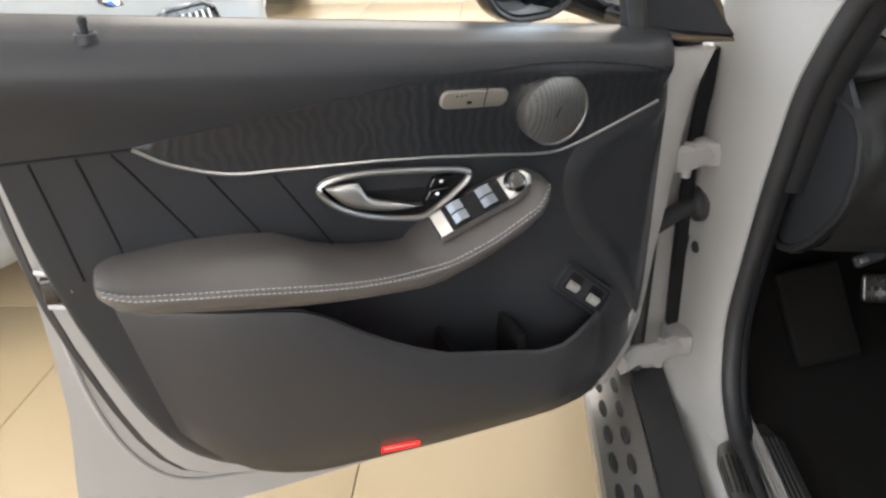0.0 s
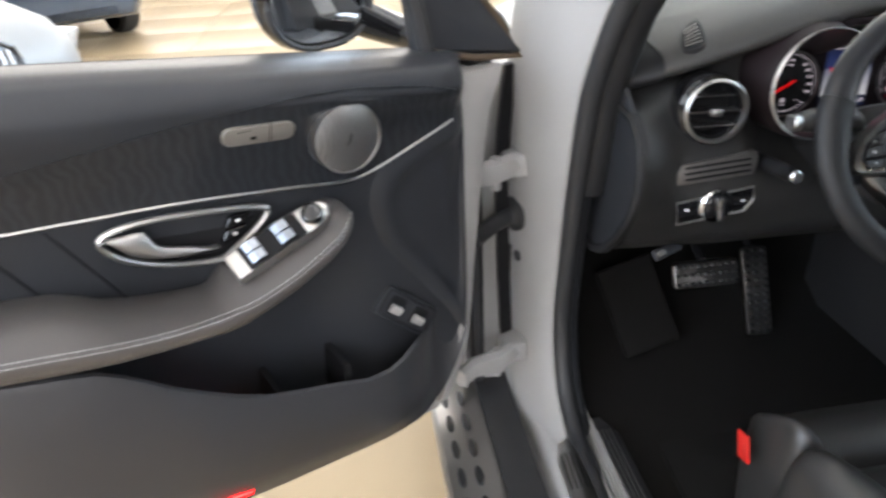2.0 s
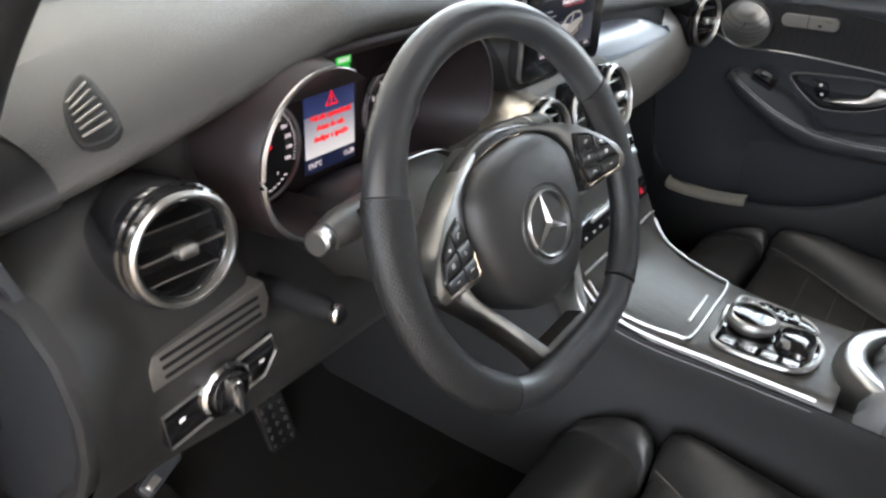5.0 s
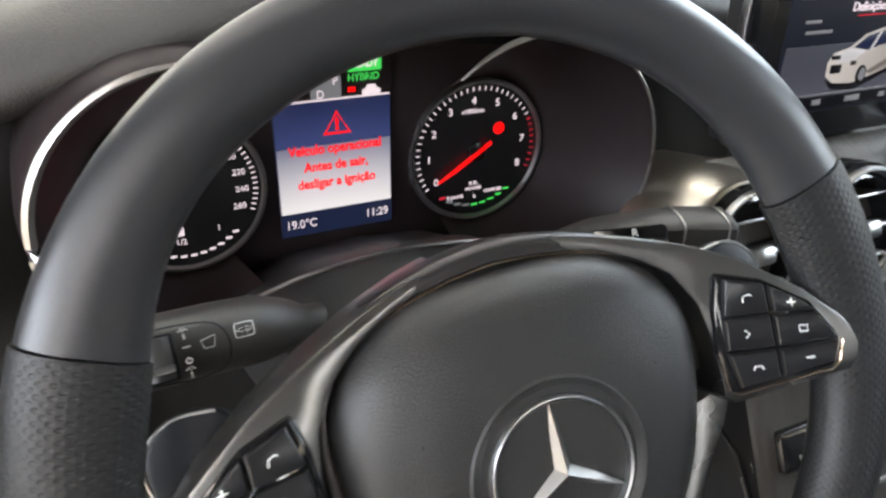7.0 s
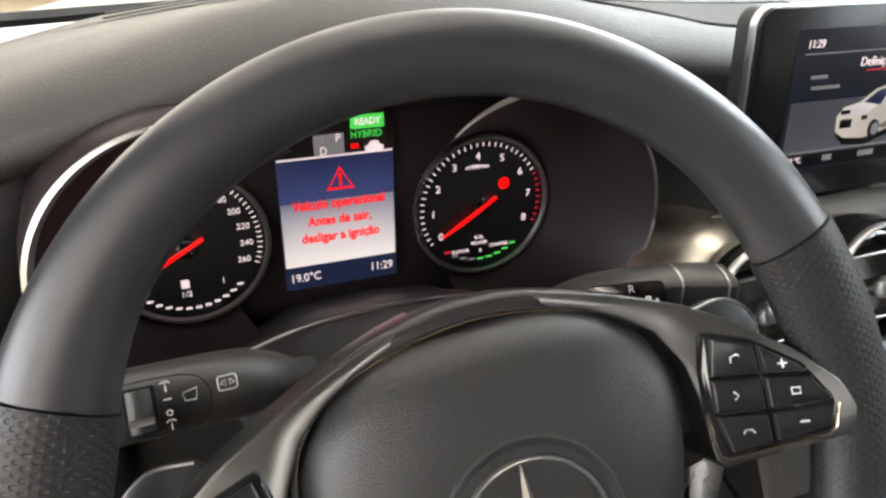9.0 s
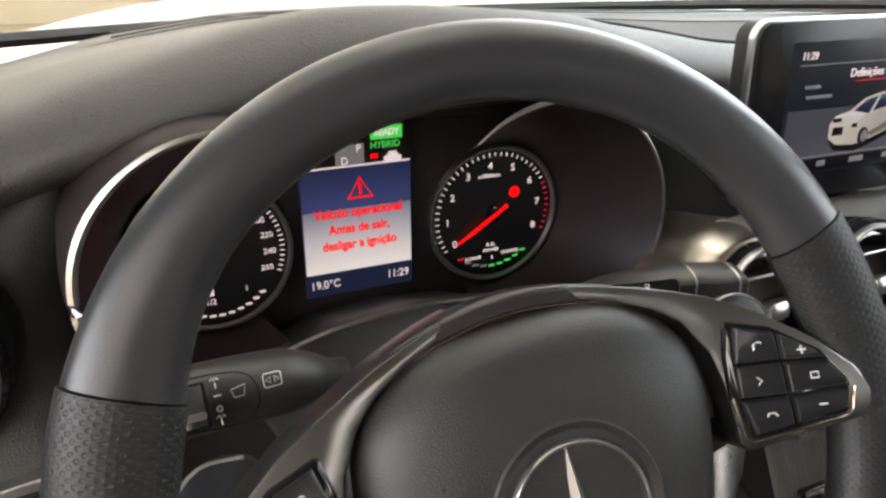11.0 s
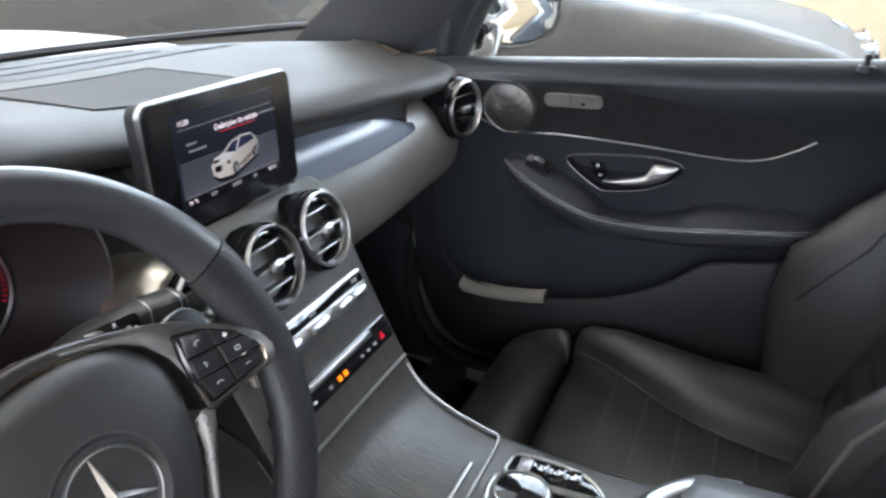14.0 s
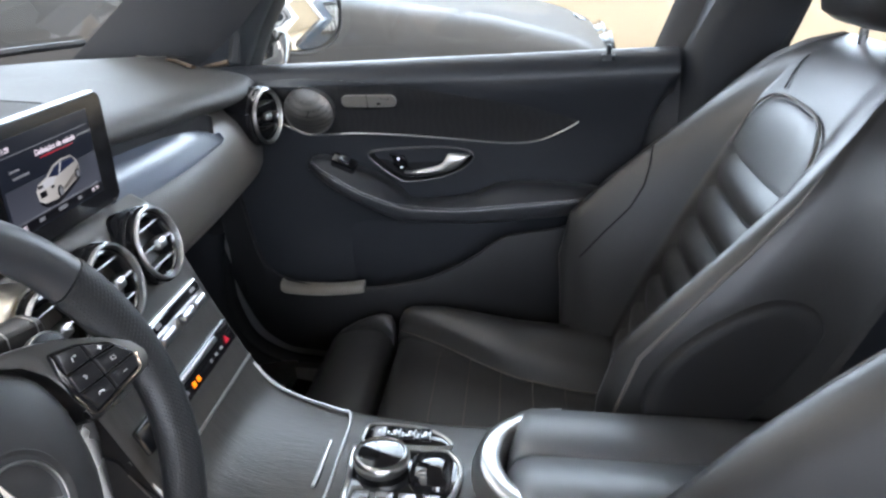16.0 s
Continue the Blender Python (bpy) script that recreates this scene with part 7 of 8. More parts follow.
def console_z(y):
    return curve1([0.34, 0.42, 0.50, 0.57, 0.625, 0.655, 0.682], [0.762, 0.762, 0.766, 0.772, 0.787, 0.817, 0.867], y)


part("tray_line", tube([V(a, b, console_z(b) + 0.001) for a, b in [(p.x, p.y) for p in spline([(a, b, 0) for a, b in lid], 5)]] , 0.0020, 6), SATIN, console, "thin silver outline of the tray lid")
part("upper_line", tube([V(x, 0.660, 0.828) for x in np.linspace(-0.122, 0.122, 9)], 0.0022, 6), SATIN, console)
part("lid_pull", box((-0.010, 0.533, console_z(0.533) + 0.002), (0.082, 0.005, 0.004), 0.0018), SATIN, console, "silver lid pull")
ctrl = thing("controller_panel", (0.0, 0.43, 0.765), "gloss black controller panel in a silver frame", "control panel")
co = spline([(-0.072, 0.492, 0), (-0.03, 0.497, 0), (0.014, 0.502, 0), (0.026, 0.490, 0), (0.026, 0.41, 0), (0.020, 0.385, 0), (-0.003, 0.372, 0), (-0.045, 0.376, 0), (-0.070, 0.395, 0), (-0.078, 0.44, 0)], 5, True)
part("frame", tube([V(p.x, p.y, 0.768) for p in co], 0.0036, 8, True), SATIN, ctrl, "silver frame")
part("plate", slab([(p.x, p.y) for p in co], 0.755, 0.769, Matrix(), 0.002), GLOSS, ctrl)
strip = spline([(0.034, 0.492, 0), (0.052, 0.495, 0), (0.068, 0.488, 0), (0.070, 0.45, 0), (0.064, 0.415, 0), (0.048, 0.392, 0), (0.034, 0.388, 0), (0.031, 0.42, 0), (0.031, 0.46, 0)], 5, True)
part("strip_frame", tube([V(p.x, p.y, 0.7675) for p in strip], 0.0028, 8, True), SATIN, ctrl, "silver frame of the key strip")
part("key_strip", slab([(p.x, p.y) for p in strip], 0.755, 0.7685, Matrix(), 0.002), GLOSS, ctrl, "gloss black key strip")
for y in (0.476, 0.457, 0.438, 0.419):
    part("key", box((0.051, y, 0.770), (0.024, 0.015, 0.005), 0.002), SATIN_DARK if y > 0.47 else GLOSS, ctrl)
    part("key_symbol", box((0.051, y, 0.7727), (0.008, 0.004, 0.0006), 0.0002), WHITE_MARK, ctrl)
mk = Matrix.Translation((-0.008, 0.463, 0.768))
knob = part("turn_knob", lathe([(0.025, 0.0), (0.027, 0.003), (0.0315, 0.006), (0.0325, 0.010), (0.0325, 0.0175), (0.0305, 0.0205), (0.0275, 0.0215), (0.0265, 0.0205)], 48, mk), SATIN, ctrl, "knurled silver turning knob")
part("knob_top", lathe([(0.0268, 0.0200), (0.020, 0.0212), (0.0, 0.0220)], 40, mk), GLOSS, knob, "gloss black knob top")
for k in range(48):
    a = 2 * math.pi * k / 48
    part("knurl", box((0.0326 * math.cos(a), 0.0326 * math.sin(a), 0.0137), (0.0010, 0.0010, 0.0070), 0.0003, mk), SATIN, knob)
part("touch_pad", loft([[V(-0.012 + x * e, y, 0.768 + h * g) for x, h in ((-0.036, 0), (-0.034, 0.010), (-0.02, 0.0155), (0.018, 0.0155), (0.028, 0.010), (0.030, 0))] for y, e, g in ((0.428, 0.62, 0.55), (0.420, 0.9, 0.9), (0.40, 1.0, 1.0), (0.388, 0.98, 0.85), (0.380, 0.85, 0.3))]), GLOSS, ctrl, "black touch pad", 50)
for y in (0.478, 0.452, 0.426, 0.400):
    part("key", box((-0.060, y, 0.770), (0.016, 0.020, 0.005), 0.002), SATIN_DARK, ctrl)

# ---- small things in the cabin ----
GRILLE_MESH = material("grille_mesh", (0.040, 0.039, 0.038), 0.75, grain=0.3, scale=900, vary=0.1)
GRILLE_MESH.node_tree.nodes["Principled BSDF"].inputs["Specular IOR Level"].default_value = 0.2
grille = thing("dash_speaker_grille", (0.05, 1.1, 1.14), "perforated black loudspeaker mesh in the dashboard top", "speaker grille")
def dash_top(x, y):
    """Height of the dashboard's upper skin."""
    yf, zf = dash_edge(x)
    zb = curve1(DX, D_ZB, x)
    back = 1.40 - 0.30 * (abs(x) / 0.735) ** 2.5
    return curve1([yf + 0.018, yf + 0.06, yf + 0.16, back - 0.18, back], [zf + 0.004, zf + 0.012, 0.5 * (zb + zf) + 0.012, zb + 0.006, zb - 0.004], y)


part("mesh", loft([[V(x, y, dash_top(x, y) + 0.0012) for x in np.linspace(-0.05, 0.21, 14)] for y in np.linspace(0.92, 1.10, 8)], closed=False), GRILLE_MESH, grille)
part("mesh_edge", tube([V(x, y, dash_top(x, y) + 0.0014) for x, y in [(-0.05 + 0.26 * t, 0.92) for t in np.linspace(0, 1, 10)] + [(0.21, 0.92 + 0.18 * t) for t in np.linspace(0.1, 1, 6)] + [(0.21 - 0.26 * t, 1.10) for t in np.linspace(0.1, 1, 9)] + [(-0.05, 1.10 - 0.18 * t) for t in np.linspace(0.1, 0.9, 6)]], 0.0012, 5, True), SIDE_TRIM, grille, "fine edge of the mesh")
cowl = thing("defroster_strip", (0.0, 1.25, 1.14), "dark ribbed strip along the windscreen base", "dashboard trim")
part("strip", loft([[V(x, 1.165 + (1.385 - 0.30 * (abs(x) / 0.735) ** 2.5 - 1.165) * t, dash_top(x, 1.165 + (1.385 - 0.30 * (abs(x) / 0.735) ** 2.5 - 1.165) * t) + 0.0016) for t in np.linspace(0, 1, 7)] for x in np.linspace(-0.60, 0.50, 30)], closed=False), SIDE_TRIM, cowl, "dark strip")
for k in range(2):
    part("slot", tube([V(x, 1.21 + 0.06 * k, dash_top(x, 1.21 + 0.06 * k) + 0.002) for x in np.linspace(-0.5, 0.35, 18)], 0.003, 6, flat=0.4), DARK, cowl)
slit = thing("defroster_slit", (0.62, 0.95, 1.12), "narrow bronze-edged air slit at the dashboard corner", "air vent")
part("slot", tube([V(0.60, 0.90, 1.116), V(0.655, 0.96, 1.118), V(0.69, 1.05, 1.118)], 0.006, 6, flat=0.5), BRONZE, slit)
for nm, x, y, z, lab in (("belt_buckle", -0.148, 0.235, 0.66, "red seat belt buckle beside the driver's cushion"),):
    b = thing(nm, (x, y, z - 0.1), lab, "seat belt buckle")
    mb = facing((x, y, z), (0.0, 0.35, 0.94))
    part("stem", box((0, 0, -0.05), (0.022, 0.05, 0.10), 0.006, mb), SOFT, b)
    part("release", box((0, 0, 0.004), (0.018, 0.040, 0.012), 0.003, mb), RED_PLASTIC, b, "red release button")
tag = thing("red_pull_tab", (-0.588, 0.600, 0.56), "small red fabric tab on the seat side", "tab")
part("tab", box((0, 0, 0), (0.004, 0.030, 0.045), 0.001, facing((-0.612, 0.597, 0.575), (0, 0.3, 1))), RED_PLASTIC, tag)
rel = thing("bonnet_release", (-0.655, 0.84, 0.775), "small black lever with a silver mark", "lever")
part("lever", box((0, 0, 0), (0.05, 0.018, 0.012), 0.004, facing((-0.648, 0.845, 0.782), (0, -0.8, 0.6)) @ pose(0, 0, 0, 0, 0, 20)), SOFT, rel)
part("mark", box((-0.012, 0, 0.007), (0.014, 0.008, 0.002), 0.001, facing((-0.648, 0.845, 0.782), (0, -0.8, 0.6)) @ pose(0, 0, 0, 0, 0, 20)), SATIN, rel)
# panel at the driver's end of the dashboard
dp = [(0.98, 1.03), (0.88, 1.033), (0.81, 1.026), (0.778, 1.0), (0.764, 0.956), (0.770, 0.91), (0.79, 0.868), (0.845, 0.805), (0.905, 0.756), (0.96, 0.735), (1.03, 0.76), (1.04, 0.9)]
for sx in (-1, 1):
    part("side_cover", loft([[V(sx * h, a, b) for a, b in ring] for ring, h in ((dp, 0.726), (dp, 0.740), (inset(dp, 0.004), 0.743), (inset(dp, 0.012), 0.742), (inset(dp, 0.018), 0.732))]), SIDE_TRIM, dash, "black side cover")
mat_ = thing("floor_mat", (-0.4, 0.8, 0.36), "black carpet mat in the footwell", "floor mat")
part("sheet", slab([(-0.64, 0.55), (-0.16, 0.55), (-0.16, 0.98), (-0.62, 0.98)], 0.36, 0.374, Matrix(), 0.008), CARPET, mat_)
mat_ = thing("floor_mat", (0.4, 0.8, 0.36), "black carpet mat in the passenger footwell", "floor mat")
part("sheet", slab([(0.16, 0.55), (0.64, 0.55), (0.62, 0.98), (0.16, 0.98)], 0.36, 0.374, Matrix(), 0.008), CARPET, mat_)
part("foot_rest", box((0, 0, 0), (0.125, 0.19, 0.02), 0.008, facing((-0.592, 1.065, 0.535), (0, -0.85, 0.5)) @ pose(0, 0, 0, 0, 0, 14)), CARPET, cabin)

# ---- showroom ----
FLOOR_TILE = material("beige_tile", (0.37, 0.285, 0.175), 0.36, rough_vary=0.03, vary=0.05, grain=0.02, scale=40, vscale=2.5)
GROUT = material("grout", (0.30, 0.245, 0.17), 0.8, vary=0.1)
WALL = material("cream_wall", (0.46, 0.39, 0.29), 0.85, grain=0.1, scale=80, vary=0.05)
CEIL = material("white_ceiling", (0.75, 0.75, 0.74), 0.9, vary=0.03)
MULLION = material("blue_window_frame", (0.05, 0.09, 0.16), 0.4)
single("floor", box((0, 2, -0.06), (24, 24, 0.1), 0.01), GROUT, "beige tiled showroom floor", "floor", kind="structure")
bm = box((0, -10, 0.3), (24, 0.2, 0.7), 0.01)
box((0, -10, 6.4), (24, 0.2, 0.6), 0.01, bm=bm)
box((-10, -10, 3.4), (4, 0.2, 5.5), 0.01, bm=bm)
box((10, -10, 3.4), (4, 0.2, 5.5), 0.01, bm=bm)
single("wall_south", bm, WALL, "showroom entrance wall with a long window", "wall", kind="structure")
win = thing("window_4", (0, -10, 0.65), "long shop window with dark blue mullions", "window", kind="structure")
for k in range(11):
    part("mullion", box((-7.75 + 1.55 * k, -10, 3.4), (0.10, 0.14, 5.4), 0.01), MULLION, win, "dark blue mullion")
single("backdrop_4", box((0, -14, 4), (40, 0.1, 12), 0.01), glow("daylight_backdrop_south", (0.92, 0.95, 1.0), 2.5), "bright overcast daylight outside the window", "backdrop", kind="structure")
area_lamp("window_light_south", (0, -9.8, 3.4), (-1, 1, 1.0), 15, 5.0, 420, (1.0, 0.96, 0.92))
bm = box((6.0, 2, 1.1), (0.2, 24, 2.3), 0.01)
box((6.0, 2, 6.4), (0.2, 24, 0.6), 0.01, bm=bm)
box((6.0, -8.5, 4.2), (0.2, 3.0, 3.9), 0.01, bm=bm)
box((6.0, 12.5, 4.2), (0.2, 3.0, 3.9), 0.01, bm=bm)
single("wall_east", bm, WALL, "showroom side wall with a long window", "wall", kind="structure")
win = thing("window_3", (6.0, 2, 0.8), "long shop window with dark blue mullions", "window", kind="structure")
for k in range(13):
    part("mullion", box((6.0, -7 + 1.5 * k, 4.2), (0.14, 0.12, 3.9), 0.01), MULLION, win, "dark blue mullion")
single("backdrop_3", box((10, 2, 4), (0.1, 40, 12), 0.01), glow("daylight_backdrop_east", (0.78, 0.89, 1.0), 4.0), "bright overcast daylight outside the window", "backdrop", kind="structure")
area_lamp("window_light_east", (5.8, 2, 4.2), (0, 1, 1.4), 17, 3.7, 480, (0.70, 0.85, 1.0))
bm = box((-9, 2, 0.8), (0.2, 24, 1.7), 0.01)
box((-9, 2, 6.4), (0.2, 24, 0.6), 0.01, bm=bm)
box((-9, -8.5, 3.25), (0.2, 3.0, 5.9), 0.01, bm=bm)
box((-9, 12.5, 3.25), (0.2, 3.0, 5.9), 0.01, bm=bm)
single("wall_west", bm, WALL, "showroom front wall with a long window", "wall", kind="structure")
win = thing("window_1", (-9, 2, 0.4), "long shop window with dark blue mullions", "window", kind="structure")
for k in range(13):
    part("mullion", box((-9, -7 + 1.5 * k, 3.9), (0.14, 0.10 if k % 3 else 0.22, 4.5), 0.01), MULLION, win, "dark blue mullion")
part("transom", box((-9, 2, 3.0), (0.12, 18, 0.08), 0.01), MULLION, win)
bm = box((0, 14, 1.15), (24, 0.2, 2.5), 0.01)
box((0, 14, 6.4), (24, 0.2, 0.6), 0.01, bm=bm)
box((-10, 14, 3.3), (4, 0.2, 5.6), 0.01, bm=bm)
box((10.5, 14, 3.3), (3, 0.2, 5.6), 0.01, bm=bm)
single("wall_north", bm, WALL, "showroom end wall with a long window", "wall", kind="structure")
win = thing("window_2", (0, 14, 0.6), "long shop window with dark blue mullions", "window", kind="structure")
for k in range(12):
    part("mullion", box((-8 + 1.55 * k, 14, 4.25), (0.10, 0.14, 3.7), 0.01), MULLION, win, "dark blue mullion")
single("backdrop_2", box((0, 18, 4), (40, 0.1, 12), 0.01), glow("daylight_backdrop_north", (1.0, 0.96, 0.88), 2.0), "bright overcast daylight outside the window", "backdrop", kind="structure")
area_lamp("window_light_north", (0, 13.7, 4.3), (0, 0, 1.6), 16, 3.4, 190, (1.0, 0.96, 0.88))
sky = single("backdrop", box((-14, 2, 4), (0.1, 40, 12), 0.01), glow("daylight_backdrop", (0.78, 0.89, 1.0), 2.5), "bright overcast daylight outside the window", "backdrop", kind="structure")
single("ceiling", box((0, 2, 6.75), (24, 24, 0.1), 0.01), CEIL, "white showroom ceiling", "ceiling", kind="structure")
LAMP = glow("lamp_panel", (1.0, 0.95, 0.89), 7.5)
for i in range(-2, 2):
    for j in range(-2, 4):
        x, y = i * 3.2 + 0.3, j * 3.4 + 0.6
        lamp = thing("ceiling_lamp", (x, y, 6.68), "long white ceiling light panel", "ceiling light", "ceiling light panels")
        part("diffuser", box((x, y, 6.675), (0.30, 2.2, 0.03), 0.005), LAMP, lamp)
        part("frame", box((x, y, 6.69), (0.34, 2.24, 0.03), 0.005), SATIN, lamp)
area_lamp("window_light", (-8.8, -2.5, 3.4), (0, 0.5, 1.2), 9, 3.8, 390, (0.80, 0.90, 1.0))

DARK_GLASS = material("dark_car_glass", (0.015, 0.018, 0.02), 0.05, coat=0.5, rough_vary=0.02)
LAMP_GLASS = material("lamp_glass", (0.55, 0.57, 0.6), 0.08, 0.6)
TYRE = material("tyre_rubber", (0.02, 0.02, 0.02), 0.7, grain=0.3, scale=200)


def parked_car(name, at, turn, paint, label, tall=1.0):
    """A parked estate car: painted body, glasshouse, wheels, lamps and grille."""
    car = thing(name, at, label, "car", "parked cars")
    m = Matrix.Translation(at) @ Matrix.Rotation(radians(turn), 4, "Z") @ Matrix.Diagonal((1, 1, tall, 1))
    rings = []
    for y, w, zb, zt, r in ((-2.30, 0.62, 0.45, 0.80, 0.2), (-2.22, 0.80, 0.30, 0.98, 0.16), (-1.9, 0.89, 0.24, 1.04, 0.14), (-0.8, 0.92, 0.22, 1.06, 0.12), (0.5, 0.92, 0.22, 1.02, 0.12), (1.2, 0.91, 0.23, 0.98, 0.16), (1.8, 0.87, 0.24, 0.91, 0.2), (2.12, 0.80, 0.26, 0.84, 0.2), (2.24, 0.72, 0.28, 0.80, 0.14), (2.30, 0.62, 0.32, 0.73, 0.10)):
        o = [(-w * 0.92, zb), (-w, zb + 0.14), (-w, 0.5 * (zb + zt)), (-w * 0.98, zt - r * 0.7), (-w * 0.90, zt - 0.1 * r), (-w * 0.6, zt + 0.015), (0, zt + 0.03), (w * 0.6, zt + 0.015), (w * 0.90, zt - 0.1 * r), (w * 0.98, zt - r * 0.7), (w, 0.5 * (zb + zt)), (w, zb + 0.14), (w * 0.92, zb)]
        rings.append([m @ V(p.x, y, p.y) for p in spline([(a, b, 0) for a, b in o], 3)])
    part("body", loft(rings), paint, car, "painted body", 60)
    rings = []
    for z, y0, y1, w in ((0.98, -2.1, 1.05, 0.82), (1.2, -2.0, 0.72, 0.76), (1.42, -1.75, 0.30, 0.68)):
        rings.append([m @ V(x * w, y, z) for x, y in ((-1, y0 + 0.1), (-0.8, y0), (0.8, y0), (1, y0 + 0.1), (1, y1 - 0.35), (0.7, y1 - 0.05), (-0.7, y1 - 0.05), (-1, y1 - 0.35))])
    part("glasshouse", loft(rings), DARK_GLASS, car, "dark windows", 30)
    part("roof", loft([[m @ V(x * w, y, z) for x, y in ((-1, -1.72), (0, -1.78), (1, -1.72), (1, -0.1), (0.7, 0.25), (-0.7, 0.25), (-1, -0.1))] for z, w in ((1.41, 0.70), (1.46, 0.66), (1.48, 0.5))]), paint, car, "painted roof", 60)
    for sx in (-1, 1):
        for y in (-1.4, 1.42):
            mw = m @ Matrix.Translation((sx * 0.84, y, 0.345)) @ Matrix.Rotation(radians(90 * sx), 4, "Y")
            w = part("wheel", lathe([(0.22, 0.09), (0.30, 0.10), (0.335, 0.08), (0.345, 0.03), (0.345, -0.08), (0.30, -0.1)], 32, mw), TYRE, car, "black tyre")
            part("rim", lathe([(0.0, 0.07), (0.06, 0.075), (0.07, 0.05), (0.20, 0.06), (0.225, 0.095), (0.23, 0.07)], 32, mw), SATIN, w)
            part("arch", tube([m @ V(sx * 0.905, y + 0.385 * math.cos(a), 0.345 + 0.385 * math.sin(a)) for a in np.linspace(0, math.pi, 16)], 0.03, 6), RUBBER, car)
        part("headlamp", loft([[m @ V(sx * x, y, z) for x, z in ((0.42, 0.66), (0.74, 0.70), (0.78, 0.78), (0.42, 0.74))] for y in (2.02, 2.20)]), LAMP_GLASS, car, "clear headlamp")
    for sx in (-1, 1):
        mg_ = m @ facing((sx * 0.185, 2.325, 0.70), (0, 1, 0.30))
        kidney = [(-0.155, -0.07), (-0.13, 0.085), (-0.08, 0.115), (0.10, 0.115), (0.145, 0.095), (0.155, 0.06), (0.14, -0.085), (0.10, -0.115), (-0.12, -0.115)]
        part("grille", slab(kidney, -0.05, 0.012, mg_, 0.004), GLOSS, car, "black slatted grille")
        part("grille_frame", tube([mg_ @ V(a, b, 0.012) for a, b in kidney], 0.008, 6, True), GLOSS, car, "dark grille frame")
        for k in range(8):
            part("grille_bar", box((-0.112 + 0.032 * k, 0, 0.012), (0.009, 0.19, 0.016), 0.003, mg_), SATIN, car)
    badge_m = m @ facing((0, 2.185, 0.845), (0, 0.45, 0.89))
    badge = part("badge", lathe([(0.041, 0.0), (0.040, 0.005), (0.036, 0.007), (0.0, 0.008)], 24, badge_m), GLOSS, car, "round blue badge")
    for a in range(4):
        part("badge_field", slab([(0.0, 0.0)] + [(0.026 * math.cos(b), 0.026 * math.sin(b)) for b in np.linspace(a * math.pi / 2, (a + 1) * math.pi / 2, 6)], 0.006, 0.0095, badge_m, 0.0003), (BLUE_BADGE, WHITE_MARK)[a % 2], badge)
    part("bumper_intake", box((0, 2.24, 0.36), (1.0, 0.12, 0.12), 0.03, m), GLOSS, car)
    return car


PARKED_WHITE = material("parked_white_paint", (0.22, 0.232, 0.236), 0.45, coat=0.1, vary=0.02, rough_vary=0.02)
BLUE_BADGE = material("blue_badge", (0.05, 0.15, 0.5), 0.25)
GREY_PAINT = material("grey_paint", (0.06, 0.0595, 0.058), 0.6, 0.0, coat=0.12, vary=0.02, rough_vary=0.02)
GREY_PAINT.node_tree.nodes["Principled BSDF"].inputs["Specular IOR Level"].default_value = 0.12
DARK_PAINT = material("dark_paint", (0.05, 0.07, 0.10), 0.2, 0.3, coat=0.8, vary=0.05)
parked_car("parked_car", (-4.50, 3.02, 0), 248, PARKED_WHITE, "white parked estate car with blue badge", 1.13)
parked_car("parked_car", (-5.0, 8.8, 0), 218, DARK_PAINT, "dark blue parked estate car")
parked_car("parked_car", (3.02, 2.22, 0), 180, GREY_PAINT, "glossy grey parked car beside the open car", 1.12)
parked_car("parked_car", (2.9, -5.6, 0), 8, DARK_PAINT, "dark parked car behind the open car")

# ---- outer body of the open car ----
rings = []
for y, z in ((0.66, 1.525), (0.60, 1.545), (0.42, 1.59), (0.15, 1.625), (-0.5, 1.645), (-1.3, 1.63), (-1.9, 1.585), (-2.12, 1.53), (-2.16, 1.505)):
    w = 0.655 + 0.03 * max(0.0, min(1.0, (0.66 - y) / 0.8))
    rings.append([V(x * w, y - 0.05 * x * x if y > 0.5 else y, z - 0.055 * abs(x) ** 3.5) for x in np.linspace(-1, 1, 17)] + [V(x * w * 0.985, y, z - 0.012 - 0.055 * abs(x) ** 3.5) for x in np.linspace(1, -1, 17)])
part("roof_skin", loft(rings), PAINT, body, "white painted roof", 50)
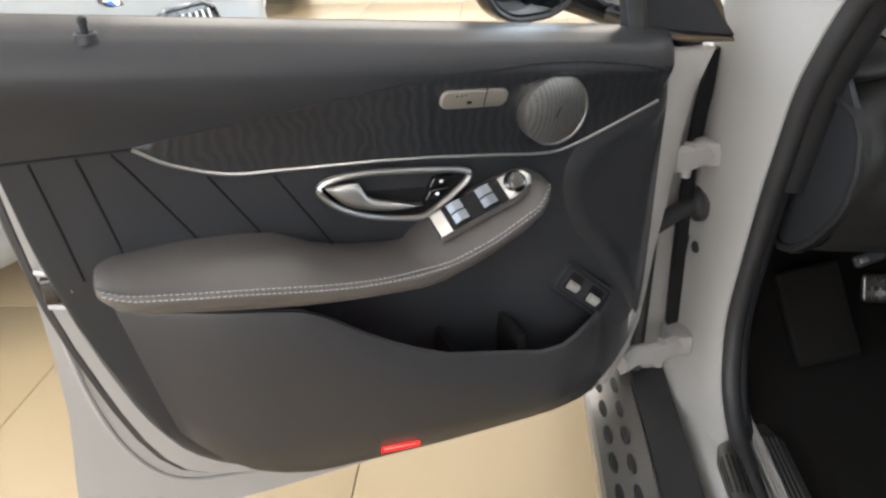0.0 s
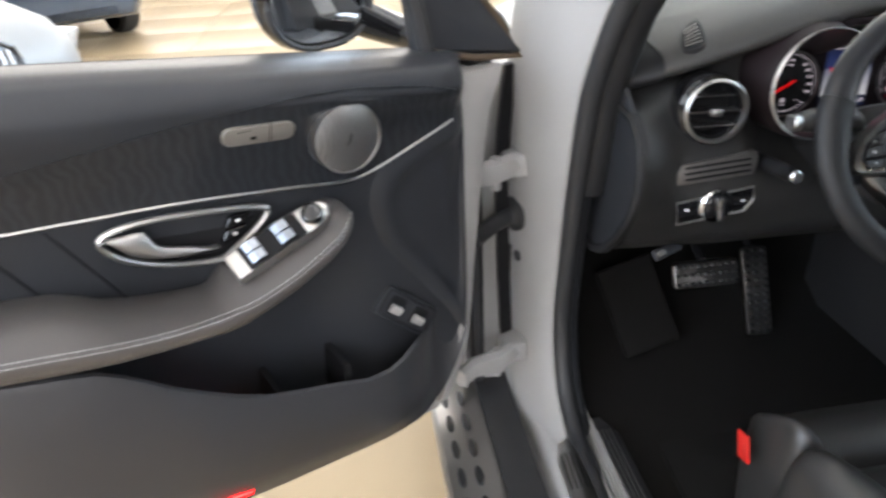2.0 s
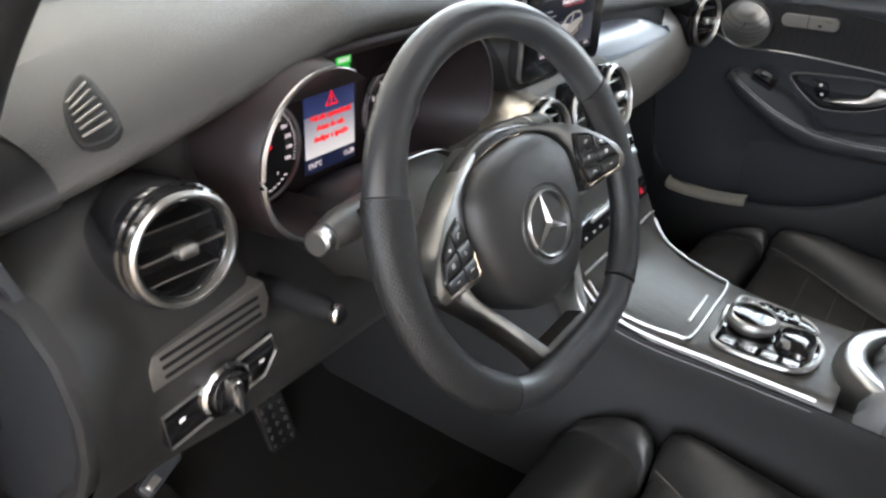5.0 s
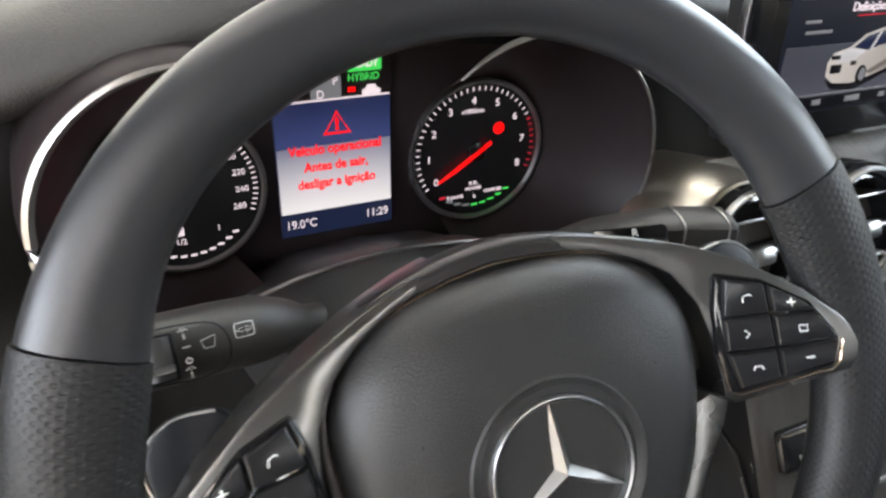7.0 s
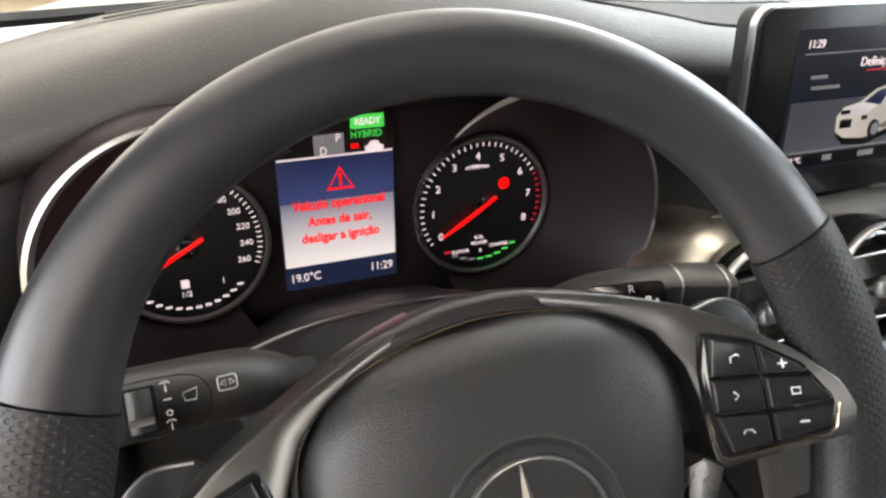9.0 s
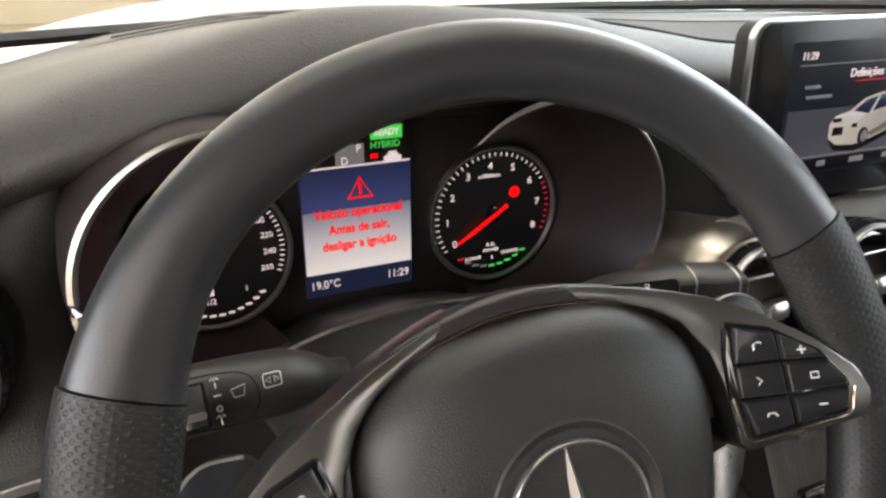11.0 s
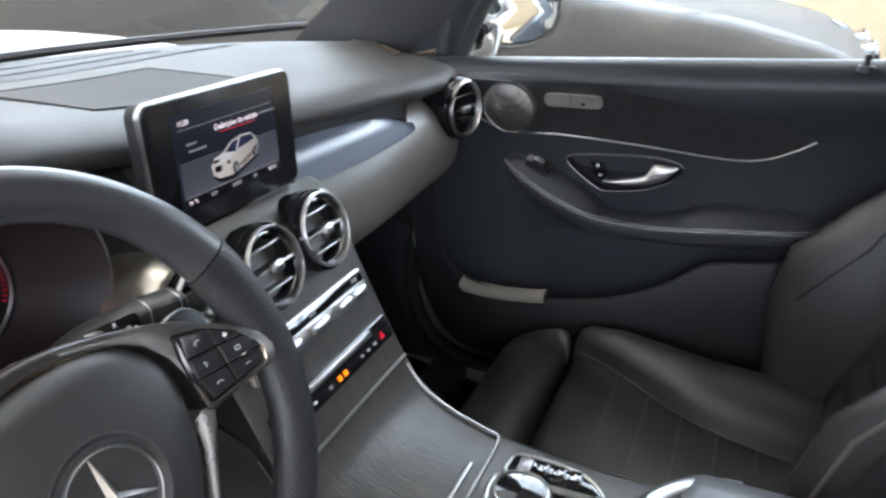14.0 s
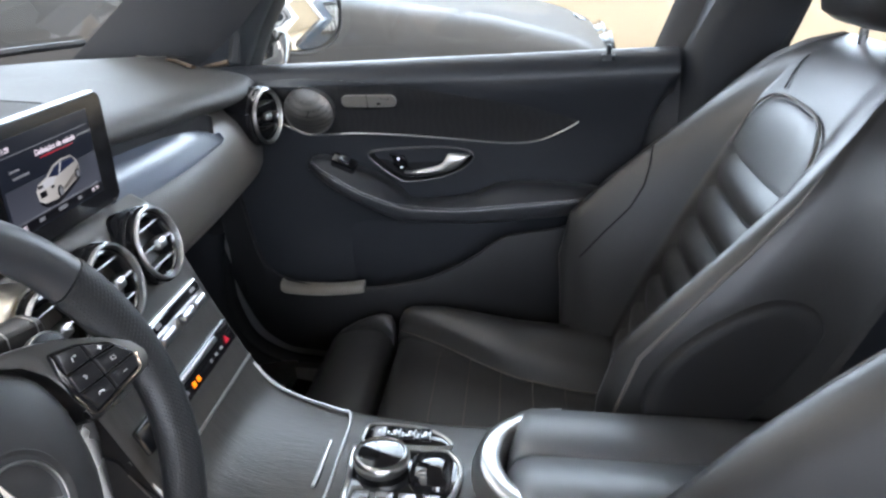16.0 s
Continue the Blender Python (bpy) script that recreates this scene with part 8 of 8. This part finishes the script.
for s in (-1, 1):
    # rear door and quarter, one skin with a wheel arch cut by the tyre's liner
    rings = []
    for y, k in ((-0.16, 0.0), (-0.20, 0.0), (-0.7, 0.0), (-1.25, 0.004), (-1.8, -0.02), (-2.02, -0.08), (-2.14, -0.20)):
        rings.append([V(s * (x + k), y, z) for x, z in ((0.80, 1.04), (0.815, 1.06), (0.85, 1.03), (0.885, 0.92), (0.895, 0.74), (0.88, 0.55), (0.865, 0.40), (0.85, 0.36), (0.80, 0.36))])
    part("rear_quarter", loft(rings), PAINT, body, "white rear door and quarter panel", 50)
    part("door_gap", tube([V(s * x, -0.86, z) for x, z in ((0.858, 1.02), (0.890, 0.92), (0.898, 0.74), (0.884, 0.55))], 0.004, 6), RUBBER, body)
    glass = part("rear_side_window", loft([[V(s * (0.80 - 0.125 * t), y, 1.05 + (zt - 1.05) * t) for t in np.linspace(0, 1, 5)] for y, zt in ((-0.16, 1.56), (-0.8, 1.57), (-1.4, 1.54), (-1.95, 1.46))], closed=False), GLASS, body, "clear rear side window")
    glass.visible_shadow = False
    part("rear_corner_pillar", tube([V(s * 0.69, -2.10, 1.05), V(s * 0.68, -2.04, 1.25), V(s * 0.655, -1.98, 1.45), V(s * 0.64, -1.95, 1.55)], [0.06, 0.055, 0.05, 0.04], 10), PAINT, body, "white rear corner pillar")
    for y in (1.64, -1.24):
        mw = Matrix.Translation((s * 0.80, y, 0.36)) @ Matrix.Rotation(radians(90 * s), 4, "Y")
        tyre = part("wheel", lathe([(0.24, 0.09), (0.32, 0.105), (0.35, 0.085), (0.36, 0.03), (0.36, -0.09), (0.31, -0.11)], 36, mw), TYRE, body, "black tyre")
        part("rim", lathe([(0.0, 0.075), (0.06, 0.08), (0.07, 0.055), (0.22, 0.065), (0.245, 0.10), (0.25, 0.07)], 36, mw), SATIN, tyre)
        part("arch_liner", tube([V(s * 0.872, y + 0.40 * math.cos(a), 0.36 + 0.40 * math.sin(a)) for a in np.linspace(0, math.pi, 18)], 0.03, 6), RUBBER, body)
part("tailgate", loft([[V(x * w, y + 0.10 * abs(x) ** 3, z) for x in np.linspace(-1, 1, 13)] + [V(x * w * 0.97, y + 0.04 + 0.10 * abs(x) ** 3, z) for x in np.linspace(1, -1, 13)] for z, y, w in ((0.34, -2.16, 0.74), (0.45, -2.24, 0.76), (0.70, -2.25, 0.76), (0.95, -2.21, 0.74), (1.05, -2.17, 0.70))]), PAINT, body, "white tailgate and bumper", 50)
glass = part("rear_window", loft([[V(x * w, y + 0.05 * x * x, z) for x in np.linspace(-1, 1, 9)] for z, y, w in ((1.05, -2.15, 0.68), (1.28, -2.10, 0.66), (1.51, -2.08, 0.63))], closed=False), GLASS, body, "clear rear window")
glass.visible_shadow = False
part("front_fascia", loft([[V(x * w, y - 0.17 * x * x, z) for x in np.linspace(-1, 1, 15)] + [V(x * w * 0.97, y - 0.05 - 0.17 * x * x, z) for x in np.linspace(1, -1, 15)] for z, y, w in ((0.30, 2.48, 0.80), (0.42, 2.58, 0.84), (0.62, 2.60, 0.85), (0.82, 2.56, 0.82), (0.90, 2.51, 0.76))]), PAINT, body, "white front bumper", 50)

tile_me = mesh_of("tile", box((0, 0, 0), (0.9965, 0.9965, 0.02), 0.0015), FLOOR_TILE)
flo = bpy.data.objects["floor"]
for i in range(-8, 9):
    for j in range(-7, 11):
        t = new("tile", tile_me)
        t.location = (-1.56 + 0.5 + i, 1.0 + j + 0.35, 0.001)
        t.parent = flo
